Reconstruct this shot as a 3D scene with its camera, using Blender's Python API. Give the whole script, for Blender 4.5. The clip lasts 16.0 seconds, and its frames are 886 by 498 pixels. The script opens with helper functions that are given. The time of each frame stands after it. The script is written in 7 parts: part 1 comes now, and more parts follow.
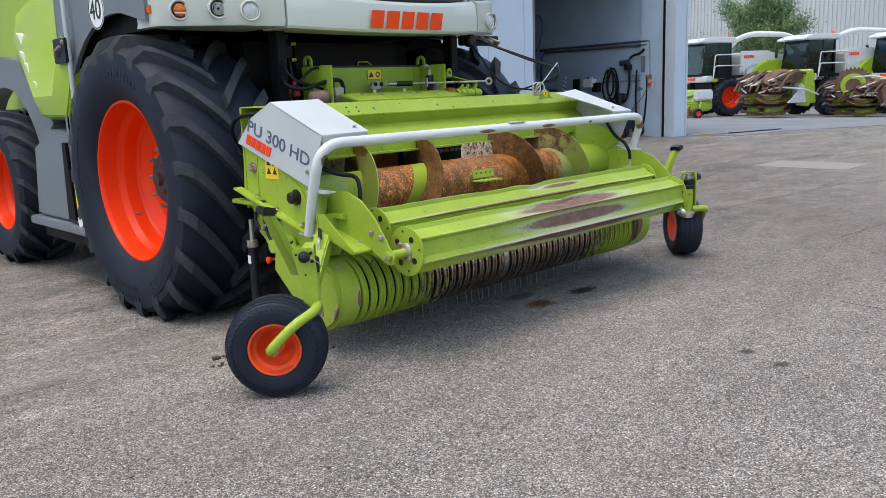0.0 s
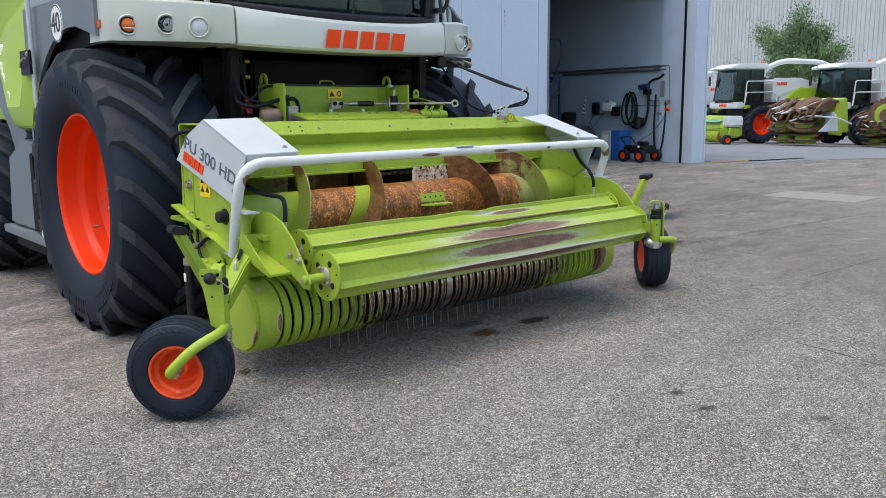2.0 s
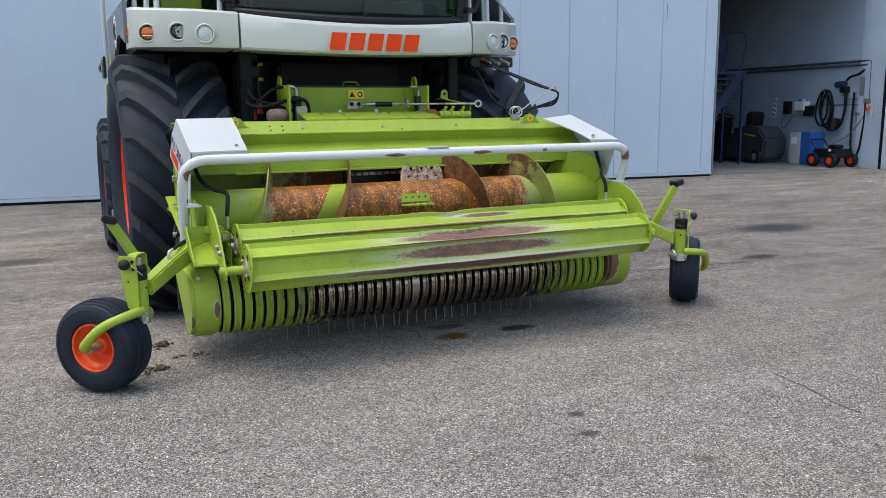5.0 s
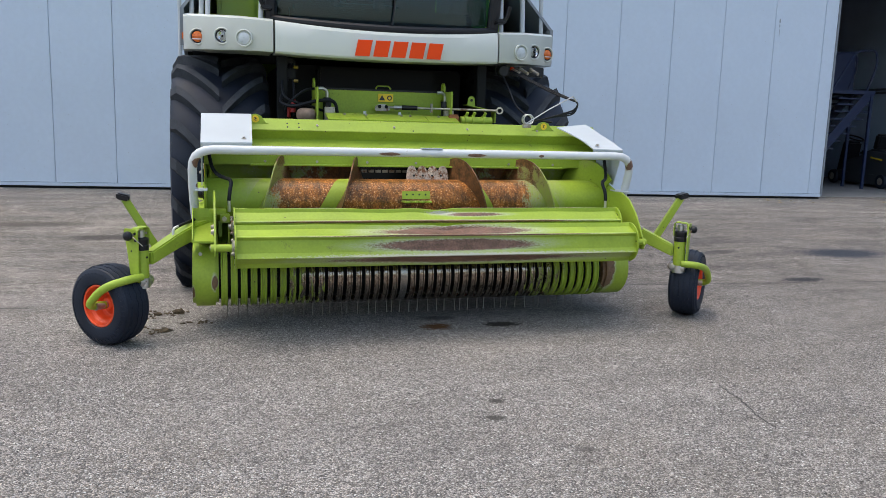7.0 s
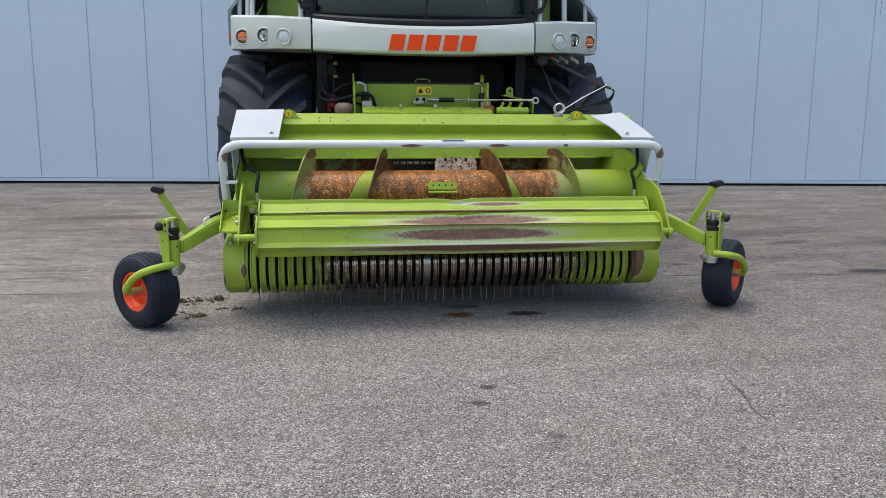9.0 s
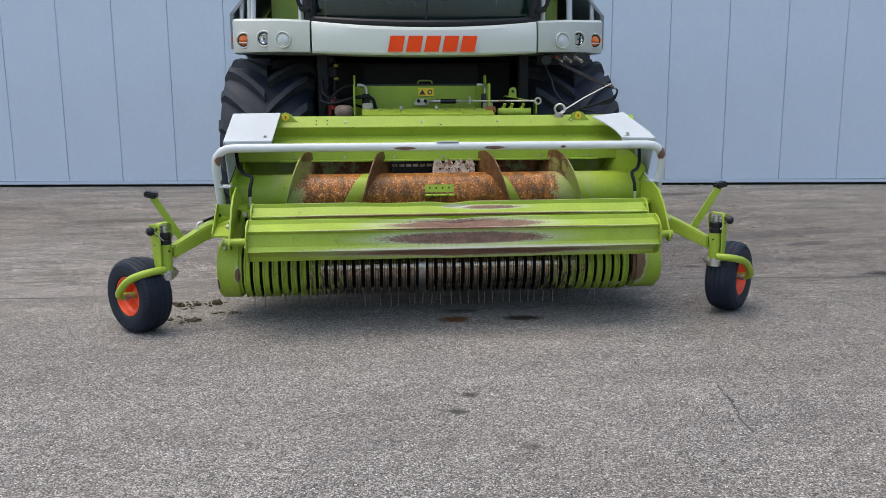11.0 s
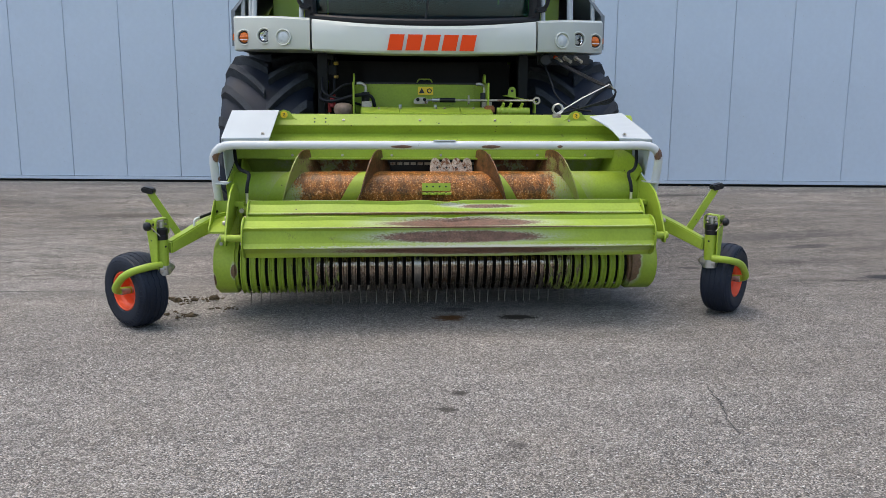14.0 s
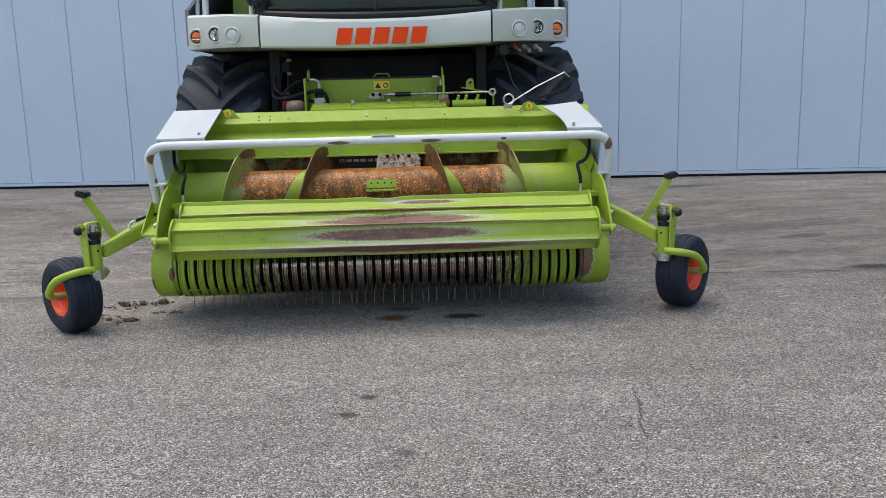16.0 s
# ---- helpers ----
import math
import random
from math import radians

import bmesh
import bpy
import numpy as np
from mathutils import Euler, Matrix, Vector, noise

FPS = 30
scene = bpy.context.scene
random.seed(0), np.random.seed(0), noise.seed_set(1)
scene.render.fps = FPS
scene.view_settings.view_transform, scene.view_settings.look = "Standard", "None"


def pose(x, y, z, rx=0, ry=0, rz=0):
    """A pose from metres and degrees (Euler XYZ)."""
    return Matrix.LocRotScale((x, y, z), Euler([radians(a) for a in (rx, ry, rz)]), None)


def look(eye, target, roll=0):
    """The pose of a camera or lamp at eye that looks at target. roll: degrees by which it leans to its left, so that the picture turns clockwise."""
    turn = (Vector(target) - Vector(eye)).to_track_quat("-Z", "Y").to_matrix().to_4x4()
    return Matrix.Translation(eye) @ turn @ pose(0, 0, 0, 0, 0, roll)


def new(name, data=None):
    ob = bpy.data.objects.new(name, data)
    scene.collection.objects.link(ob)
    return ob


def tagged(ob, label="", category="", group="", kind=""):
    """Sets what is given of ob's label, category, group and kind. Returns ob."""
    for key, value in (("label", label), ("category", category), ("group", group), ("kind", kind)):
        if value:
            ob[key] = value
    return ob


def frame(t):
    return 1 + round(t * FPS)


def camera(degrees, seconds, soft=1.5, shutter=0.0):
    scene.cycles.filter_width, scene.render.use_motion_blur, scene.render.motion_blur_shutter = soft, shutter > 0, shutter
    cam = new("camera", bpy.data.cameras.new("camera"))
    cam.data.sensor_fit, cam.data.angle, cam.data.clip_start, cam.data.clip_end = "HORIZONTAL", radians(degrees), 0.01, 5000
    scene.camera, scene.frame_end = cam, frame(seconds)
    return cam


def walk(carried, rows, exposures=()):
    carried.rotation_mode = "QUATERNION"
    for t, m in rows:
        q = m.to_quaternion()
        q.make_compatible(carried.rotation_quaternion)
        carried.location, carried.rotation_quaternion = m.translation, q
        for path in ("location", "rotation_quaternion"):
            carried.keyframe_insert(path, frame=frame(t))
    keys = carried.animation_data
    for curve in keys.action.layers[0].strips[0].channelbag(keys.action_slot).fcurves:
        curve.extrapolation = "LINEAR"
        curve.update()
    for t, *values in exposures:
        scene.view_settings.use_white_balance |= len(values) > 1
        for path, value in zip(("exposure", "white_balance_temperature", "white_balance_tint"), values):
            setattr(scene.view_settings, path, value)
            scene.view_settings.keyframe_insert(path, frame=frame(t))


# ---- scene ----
cam = camera(57.1, 16.0, soft=0.45)
PATH = [
    (0, (-4.024, -3.548, 1.421), (-2.662, -2.137, 1.033), -2.1),
    (0.5, (-3.953, -3.588, 1.424), (-2.602, -2.163, 1.044), -1.8),
    (1, (-3.824, -3.638, 1.417), (-2.482, -2.202, 1.048), -1.4),
    (1.5, (-3.673, -3.721, 1.428), (-2.343, -2.273, 1.064), -0.4),
    (2, (-3.522, -3.855, 1.431), (-2.214, -2.382, 1.088), -0.6),
    (2.5, (-3.337, -4.034, 1.442), (-2.106, -2.495, 1.104), -0.8),
    (3, (-3.144, -4.136, 1.431), (-1.961, -2.559, 1.09), -0.6),
    (3.5, (-2.929, -4.242, 1.431), (-1.789, -2.635, 1.086), -0.7),
    (4, (-2.721, -4.38, 1.429), (-1.658, -2.721, 1.087), -1.0),
    (4.2, (-2.62, -4.458, 1.431), (-1.604, -2.769, 1.09), -1.1),
    (6.3, (-1.59, -5.113, 1.408), (-0.943, -3.251, 1.072), 1.2),
    (6.5, (-1.533, -5.189, 1.405), (-0.92, -3.314, 1.073), 1.3),
    (7, (-1.389, -5.397, 1.411), (-0.852, -3.498, 1.087), 1.7),
    (7.5, (-1.244, -5.524, 1.414), (-0.771, -3.608, 1.085), 1.3),
    (8, (-1.051, -5.604, 1.404), (-0.663, -3.67, 1.07), 0.9),
    (8.5, (-0.923, -5.608, 1.409), (-0.604, -3.664, 1.065), 0.6),
    (11, (-0.524, -5.561, 1.427), (-0.344, -3.599, 1.08), -0.3),
    (11.5, (-0.515, -5.548, 1.426), (-0.347, -3.585, 1.08), -0.3),
    (12, (-0.516, -5.537, 1.423), (-0.342, -3.575, 1.077), -0.0),
    (12.5, (-0.51, -5.539, 1.428), (-0.329, -3.578, 1.078), 0.1),
    (13, (-0.503, -5.55, 1.427), (-0.326, -3.589, 1.077), 0.1),
    (13.5, (-0.492, -5.571, 1.436), (-0.321, -3.609, 1.086), 0.2),
    (14, (-0.452, -5.585, 1.432), (-0.288, -3.623, 1.081), 0.3),
    (14.5, (-0.403, -5.601, 1.431), (-0.251, -3.638, 1.076), 0.3),
    (15, (-0.291, -5.553, 1.41), (-0.151, -3.59, 1.052), -0.3),
    (15.5, (-0.064, -5.49, 1.401), (0.048, -3.524, 1.048), -0.5),
    (16, (0.223, -5.452, 1.392), (0.283, -3.485, 1.037), -1.5),
]
walk(cam, [(t, look(eye, target, roll)) for t, eye, target, roll in PATH], [(0.0, 1.17, 6800, 6), (4.0, 1.15, 6800, 6), (7.0, 1.12, 6800, 6), (11.0, 1.05, 6800, 6), (16.0, 1.04, 6800, 6)])

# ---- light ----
world = bpy.data.worlds.new("sky")
scene.world = world
world.use_nodes = True
wn, wl = world.node_tree.nodes, world.node_tree.links
sky = wn.new("ShaderNodeTexSky")
sky.sky_type, sky.sun_disc = "NISHITA", False
SUN_UP, SUN_ROUND = radians(74), radians(280)
sky.sun_elevation, sky.sun_rotation = SUN_UP, SUN_ROUND
sky.air_density, sky.dust_density, sky.ozone_density = 1.0, 3.0, 1.0
wl.new(sky.outputs[0], wn["Background"].inputs[0])
wn["Background"].inputs[1].default_value = 0.15
sun = new("sun", bpy.data.lights.new("sun", "SUN"))
sun.data.energy, sun.data.angle, sun.data.color = 0.5, radians(70), (1.0, 0.97, 0.93)
sun.matrix_world = look((0, 0, 30), (-30 * math.sin(SUN_ROUND) / math.tan(SUN_UP), -30 * math.cos(SUN_ROUND) / math.tan(SUN_UP), 0))


# ---- materials ----
def material(name, colour, rough=0.5, metal=0.0, vary=0.12, scale=6.0, grain=0.0, grain_scale=300.0, bump=0.0, bump_scale=200.0, coat=0.0, dirt=None, dirt_amount=0.0, dirt_scale=3.0, use="Object", chips=None):
    """A surface with broad variation, fine grain, relief and blotches of dirt."""
    m = bpy.data.materials.new(name)
    m.use_nodes = True
    n, l = m.node_tree.nodes, m.node_tree.links
    b = n["Principled BSDF"]
    co = n.new("ShaderNodeTexCoord").outputs[use]
    big = n.new("ShaderNodeTexNoise")
    big.inputs["Scale"].default_value, big.inputs["Detail"].default_value = scale, 6
    l.new(co, big.inputs["Vector"])
    ramp = n.new("ShaderNodeMapRange")
    ramp.inputs["From Min"].default_value, ramp.inputs["From Max"].default_value = 0.3, 0.7
    ramp.inputs["To Min"].default_value, ramp.inputs["To Max"].default_value = 1 - vary, 1 + vary
    l.new(big.outputs[0], ramp.inputs[0])
    mul = n.new("ShaderNodeMix")
    mul.data_type, mul.blend_type = "RGBA", "MULTIPLY"
    mul.inputs[0].default_value = 1
    mul.inputs[6].default_value = (*colour, 1)
    l.new(ramp.outputs[0], mul.inputs[7])
    out = mul.outputs[2]
    if grain:
        fine = n.new("ShaderNodeTexNoise")
        fine.inputs["Scale"].default_value, fine.inputs["Detail"].default_value = grain_scale, 3
        l.new(co, fine.inputs["Vector"])
        r2 = n.new("ShaderNodeMapRange")
        r2.inputs["From Min"].default_value, r2.inputs["From Max"].default_value = 0.3, 0.7
        r2.inputs["To Min"].default_value, r2.inputs["To Max"].default_value = 1 - grain, 1 + grain
        l.new(fine.outputs[0], r2.inputs[0])
        m2 = n.new("ShaderNodeMix")
        m2.data_type, m2.blend_type = "RGBA", "MULTIPLY"
        m2.inputs[0].default_value = 1
        l.new(out, m2.inputs[6])
        l.new(r2.outputs[0], m2.inputs[7])
        out = m2.outputs[2]
    rg = n.new("ShaderNodeMapRange")
    rg.inputs["To Min"].default_value, rg.inputs["To Max"].default_value = max(0.02, rough - 0.1), min(1, rough + 0.1)
    l.new(big.outputs[0], rg.inputs[0])
    rough_out = rg.outputs[0]
    if dirt:
        dn = n.new("ShaderNodeTexNoise")
        dn.inputs["Scale"].default_value, dn.inputs["Detail"].default_value, dn.inputs["Roughness"].default_value = dirt_scale, 9, 0.7
        l.new(co, dn.inputs["Vector"])
        dr = n.new("ShaderNodeMapRange")
        edge = 0.68 - 0.3 * dirt_amount
        dr.inputs["From Min"].default_value, dr.inputs["From Max"].default_value = edge, edge + 0.09
        l.new(dn.outputs[0], dr.inputs[0])
        dm = n.new("ShaderNodeMix")
        dm.data_type = "RGBA"
        l.new(dr.outputs[0], dm.inputs[0])
        l.new(out, dm.inputs[6])
        dm.inputs[7].default_value = (*dirt, 1)
        out = dm.outputs[2]
        dq = n.new("ShaderNodeMix")
        l.new(dr.outputs[0], dq.inputs[0])
        l.new(rough_out, dq.inputs[2])
        dq.inputs[3].default_value = 0.85
        rough_out = dq.outputs[0]
    if chips:
        cv = n.new("ShaderNodeTexVoronoi")
        cv.inputs["Scale"].default_value = 38
        warp = n.new("ShaderNodeVectorMath")
        warp.operation = "MULTIPLY_ADD"
        l.new(big.outputs["Color"], warp.inputs[0])
        warp.inputs[1].default_value = (0.05, 0.05, 0.05)
        l.new(co, warp.inputs[2])
        l.new(warp.outputs[0], cv.inputs["Vector"])
        cs = n.new("ShaderNodeSeparateColor")
        l.new(cv.outputs["Color"], cs.inputs[0])
        few = n.new("ShaderNodeMath")
        few.operation = "GREATER_THAN"
        few.inputs[1].default_value = 0.972
        l.new(cs.outputs[0], few.inputs[0])
        small = n.new("ShaderNodeMath")
        small.operation = "LESS_THAN"
        small.inputs[1].default_value = 0.17
        l.new(cv.outputs["Distance"], small.inputs[0])
        both = n.new("ShaderNodeMath")
        both.operation = "MULTIPLY"
        l.new(few.outputs[0], both.inputs[0])
        l.new(small.outputs[0], both.inputs[1])
        cm = n.new("ShaderNodeMix")
        cm.data_type = "RGBA"
        l.new(both.outputs[0], cm.inputs[0])
        l.new(out, cm.inputs[6])
        cm.inputs[7].default_value = (*chips, 1)
        out = cm.outputs[2]
    l.new(out, b.inputs["Base Color"])
    l.new(rough_out, b.inputs["Roughness"])
    b.inputs["Metallic"].default_value = metal
    b.inputs["Coat Weight"].default_value = coat
    b.inputs["Coat Roughness"].default_value = 0.12
    if bump:
        bn = n.new("ShaderNodeTexNoise")
        bn.inputs["Scale"].default_value, bn.inputs["Detail"].default_value = bump_scale, 4
        l.new(co, bn.inputs["Vector"])
        bp = n.new("ShaderNodeBump")
        bp.inputs["Strength"].default_value, bp.inputs["Distance"].default_value = bump, 0.004
        l.new(bn.outputs[0], bp.inputs["Height"])
        l.new(bp.outputs[0], b.inputs["Normal"])
    m["base"] = out.node.name
    return m


def worn(name, base, rust, rust_dark, boxes, stretch=(1, 1, 1), sharp=0.12, bare=None, strength=0.95, gloss=0.6, speck=None, ragged=1.7, metal=0.0, grain=45, spirals=(), relief=0.35, speckle=0.5, blotch=0.0, scoured=()):
    """Paint that is worn through to rust inside soft-edged ellipsoids (centre, radii), with a ragged edge and a bright bare rim."""
    m = bpy.data.materials[base].copy()
    m.name = name
    n, l = m.node_tree.nodes, m.node_tree.links
    b = n["Principled BSDF"]
    colour = b.inputs["Base Color"].links[0].from_socket
    rough = b.inputs["Roughness"].links[0].from_socket
    co = n.new("ShaderNodeTexCoord").outputs["Object"]
    def nearness(places):
        mask = None
        for centre, radii in places:
            mp = n.new("ShaderNodeVectorMath")
            mp.operation = "SUBTRACT"
            l.new(co, mp.inputs[0])
            mp.inputs[1].default_value = centre
            dv = n.new("ShaderNodeVectorMath")
            dv.operation = "DIVIDE"
            l.new(mp.outputs[0], dv.inputs[0])
            dv.inputs[1].default_value = radii
            ln = n.new("ShaderNodeVectorMath")
            ln.operation = "LENGTH"
            l.new(dv.outputs[0], ln.inputs[0])
            if mask is None:
                mask = ln.outputs["Value"]
            else:
                mn = n.new("ShaderNodeMath")
                mn.operation = "MINIMUM"
                l.new(mask, mn.inputs[0])
                l.new(ln.outputs["Value"], mn.inputs[1])
                mask = mn.outputs[0]
        return mask
    mask = nearness(boxes)
    def calc(op, a, c=None):
        k = n.new("ShaderNodeMath")
        k.operation = op
        for sock, value in zip(k.inputs, (a, c)):
            if isinstance(value, (int, float)):
                sock.default_value = value
            elif value is not None:
                l.new(value, sock)
        return k.outputs[0]
    # paint kept in a strip beside a spiral flight: hand, place on top, pitch, axis (y, z), strip, from where
    for hand, top, pitch, axis, strip, start in spirals:
        xyz = n.new("ShaderNodeSeparateXYZ")
        l.new(co, xyz.inputs[0])
        turn = calc("ARCTAN2", calc("SUBTRACT", xyz.outputs[2], axis[1]), calc("SUBTRACT", xyz.outputs[1], axis[0]))
        along = calc("MULTIPLY", calc("SUBTRACT", xyz.outputs[0], top), hand / pitch)
        u = calc("FRACT", calc("ADD", calc("SUBTRACT", along, calc("MULTIPLY", turn, 0.5 / math.pi)), 8.25))
        inside = calc("MULTIPLY", calc("LESS_THAN", u, strip / pitch), calc("GREATER_THAN", calc("MULTIPLY", xyz.outputs[0], hand), start))
        mask = calc("ADD", mask, calc("MULTIPLY", inside, 0.9))
    st = n.new("ShaderNodeVectorMath")
    st.operation = "MULTIPLY"
    l.new(co, st.inputs[0])
    st.inputs[1].default_value = stretch
    nz = n.new("ShaderNodeTexNoise")
    nz.inputs["Scale"].default_value, nz.inputs["Detail"].default_value, nz.inputs["Roughness"].default_value = 7, 8, 0.65
    l.new(st.outputs[0], nz.inputs["Vector"])
    sum_of = n.new("ShaderNodeMath")
    sum_of.operation = "MULTIPLY_ADD"
    l.new(nz.outputs[0], sum_of.inputs[0])
    sum_of.inputs[1].default_value = ragged
    l.new(mask, sum_of.inputs[2])
    crumb = n.new("ShaderNodeTexNoise")
    crumb.inputs["Scale"].default_value, crumb.inputs["Detail"].default_value, crumb.inputs["Roughness"].default_value = 55, 6, 0.75
    l.new(st.outputs[0], crumb.inputs["Vector"])
    ad = n.new("ShaderNodeMath")
    ad.operation = "MULTIPLY_ADD"
    l.new(crumb.outputs[0], ad.inputs[0])
    ad.inputs[1].default_value = speckle
    shift = n.new("ShaderNodeMath")
    shift.operation = "SUBTRACT"
    shift.inputs[1].default_value = speckle / 2
    l.new(sum_of.outputs[0], shift.inputs[0])
    l.new(shift.outputs[0], ad.inputs[2])
    def step(lo, hi):
        r = n.new("ShaderNodeMapRange")
        r.inputs["From Min"].default_value, r.inputs["From Max"].default_value = lo, hi
        r.inputs["To Min"].default_value, r.inputs["To Max"].default_value = 1, 0
        l.new(ad.outputs[0], r.inputs[0])
        return r.outputs[0]
    cut = 0.87 + 0.5 * ragged
    full, rim = step(cut, cut + sharp), step(cut + 0.08, cut + 0.16 + 2.4 * sharp)
    rn = n.new("ShaderNodeTexNoise")
    rn.inputs["Scale"].default_value, rn.inputs["Detail"].default_value, rn.inputs["Roughness"].default_value = grain, 8, 0.7
    l.new(co, rn.inputs["Vector"])
    rr = n.new("ShaderNodeValToRGB")
    rr.color_ramp.elements[0].position, rr.color_ramp.elements[0].color = 0.36, (*rust_dark, 1)
    rr.color_ramp.elements[1].position, rr.color_ramp.elements[1].color = 0.60, (*rust, 1)
    l.new(rn.outputs[0], rr.inputs[0])
    if speck:
        rr.color_ramp.elements[1].position = 0.57
        k = rr.color_ramp.elements.new(0.63)
        k.color = (*speck, 1)
    rust_out = rr.outputs[0]
    if blotch:
        bn = n.new("ShaderNodeTexNoise")
        bn.inputs["Scale"].default_value, bn.inputs["Detail"].default_value, bn.inputs["Roughness"].default_value = 9, 6, 0.7
        l.new(st.outputs[0], bn.inputs["Vector"])
        br = n.new("ShaderNodeMapRange")
        for key, value in (("From Min", 0.38), ("From Max", 0.62), ("To Min", 1 - blotch), ("To Max", 1 + 0.6 * blotch)):
            br.inputs[key].default_value = value
        l.new(bn.outputs[0], br.inputs[0])
        bm_ = n.new("ShaderNodeMix")
        bm_.data_type, bm_.blend_type = "RGBA", "MULTIPLY"
        bm_.inputs[0].default_value = 1
        l.new(rust_out, bm_.inputs[6])
        l.new(br.outputs[0], bm_.inputs[7])
        rust_out = bm_.outputs[2]
    m1 = n.new("ShaderNodeMix")
    m1.data_type = "RGBA"
    half = n.new("ShaderNodeMath")
    half.operation = "MULTIPLY"
    patch = n.new("ShaderNodeMapRange")
    patch.inputs["From Min"].default_value, patch.inputs["From Max"].default_value = 0.46, 0.58
    patch.inputs["To Min"].default_value, patch.inputs["To Max"].default_value = 0.25, 0.9
    l.new(crumb.outputs[0], patch.inputs[0])
    l.new(patch.outputs[0], half.inputs[1])
    l.new(rim, half.inputs[0])
    l.new(half.outputs[0], m1.inputs[0])
    l.new(colour, m1.inputs[6])
    m1.inputs[7].default_value = (*(bare or (0.45, 0.43, 0.36)), 1)
    m2 = n.new("ShaderNodeMix")
    m2.data_type = "RGBA"
    soft = n.new("ShaderNodeMath")
    soft.operation = "MULTIPLY"
    soft.inputs[1].default_value = strength
    l.new(full, soft.inputs[0])
    l.new(soft.outputs[0], m2.inputs[0])
    l.new(m1.outputs[2], m2.inputs[6])
    l.new(rust_out, m2.inputs[7])
    out = m2.outputs[2]
    if scoured:
        # edges scoured to bare, pitted steel
        sc = n.new("ShaderNodeMapRange")
        for key, value in (("From Min", 0.75), ("From Max", 1.35), ("To Min", 0.9), ("To Max", 0.0)):
            sc.inputs[key].default_value = value
        l.new(calc("ADD", nearness(scoured), calc("MULTIPLY", calc("SUBTRACT", crumb.outputs[0], 0.5), 3.6)), sc.inputs[0])
        m3 = n.new("ShaderNodeMix")
        m3.data_type = "RGBA"
        l.new(sc.outputs[0], m3.inputs[0])
        l.new(out, m3.inputs[6])
        m3.inputs[7].default_value = (0.47, 0.445, 0.39, 1)
        out = m3.outputs[2]
    l.new(out, b.inputs["Base Color"])
    q = n.new("ShaderNodeMix")
    l.new(full, q.inputs[0])
    l.new(rough, q.inputs[2])
    q.inputs[3].default_value = gloss
    l.new(q.outputs[0], b.inputs["Roughness"])
    if metal:
        mt = n.new("ShaderNodeMath")
        mt.operation = "MULTIPLY"
        mt.inputs[1].default_value = metal
        l.new(full, mt.inputs[0])
        l.new(mt.outputs[0], b.inputs["Metallic"])
    bp = n.new("ShaderNodeBump")
    bp.inputs["Strength"].default_value, bp.inputs["Distance"].default_value = relief, 0.004
    hm = n.new("ShaderNodeMath")
    hm.operation = "MULTIPLY"
    l.new(rn.outputs[0], hm.inputs[0])
    l.new(full, hm.inputs[1])
    l.new(hm.outputs[0], bp.inputs["Height"])
    l.new(bp.outputs[0], b.inputs["Normal"])
    return m


RUST, RUST_DARK = (0.30, 0.115, 0.045), (0.13, 0.05, 0.03)
GREEN = material("green_paint", (0.294, 0.394, 0.040), 0.42, vary=0.09, scale=4, grain=0.06, grain_scale=60, chips=(0.10, 0.07, 0.03), dirt=(0.17, 0.18, 0.05), dirt_amount=0.16, dirt_scale=9)
GREEN.node_tree.nodes["Principled BSDF"].inputs["Specular IOR Level"].default_value = 0.34
GREEN_BODY = material("glossy_green_panel", (0.32, 0.455, 0.02), 0.38, vary=0.04, scale=2, coat=0.15)
WHITE = material("white_paint", (0.47, 0.50, 0.512), 0.58, vary=0.05, scale=3, dirt=(0.4, 0.38, 0.33), dirt_amount=0.03, dirt_scale=12)
WHITE.node_tree.nodes["Principled BSDF"].inputs["Specular IOR Level"].default_value = 0.2
# lit copy of the white paint: far machines' brightness is put into the colour
WHITE_LIT = material("white_paint_lit_copy", (0.60, 0.62, 0.62), 0.5, vary=0.05, scale=2)
TUBE = material("chipped_white_tube", (0.60, 0.615, 0.61), 0.4, vary=0.05, scale=5, dirt=(0.2, 0.12, 0.07), dirt_amount=0.12, dirt_scale=10)
BEAM = material("grey_white_panel", (0.52, 0.54, 0.49), 0.36, vary=0.03, scale=2, coat=0.2)
RUBBER = material("tyre_rubber", (0.0098, 0.0142, 0.0255), 0.58, vary=0.25, scale=5, grain=0.2, grain_scale=120, bump=0.15, bump_scale=90, dirt=(0.020, 0.023, 0.029), dirt_amount=0.05, dirt_scale=5)
LUG = material("worn_lug_rubber", (0.035, 0.039, 0.046), 0.75, vary=0.35, scale=9, grain=0.3, grain_scale=160, bump=0.3, bump_scale=120)
for rubber, level in ((RUBBER, 0.27), (LUG, 0.2)):
    rubber.node_tree.nodes["Principled BSDF"].inputs["Specular IOR Level"].default_value = level
RIM = material("orange_red_rim", (0.80, 0.042, 0.004), 0.36, vary=0.06, scale=4)
RIM.node_tree.nodes["Principled BSDF"].inputs["Specular IOR Level"].default_value = 0.22
RIM_SMALL = material("faded_orange_rim", (0.74, 0.072, 0.014), 0.46, vary=0.12, scale=14)
# black steel, set darker still to stand in for shade inside enclosed parts
DARK = material("black_steel_and_shade", (0.005, 0.0055, 0.006), 0.55, vary=0.2, scale=6)
PLASTIC = material("black_plastic", (0.010, 0.010, 0.012), 0.4, vary=0.1, scale=8)
HOSE = material("hose_rubber", (0.007, 0.008, 0.011), 0.5, vary=0.15, scale=20)
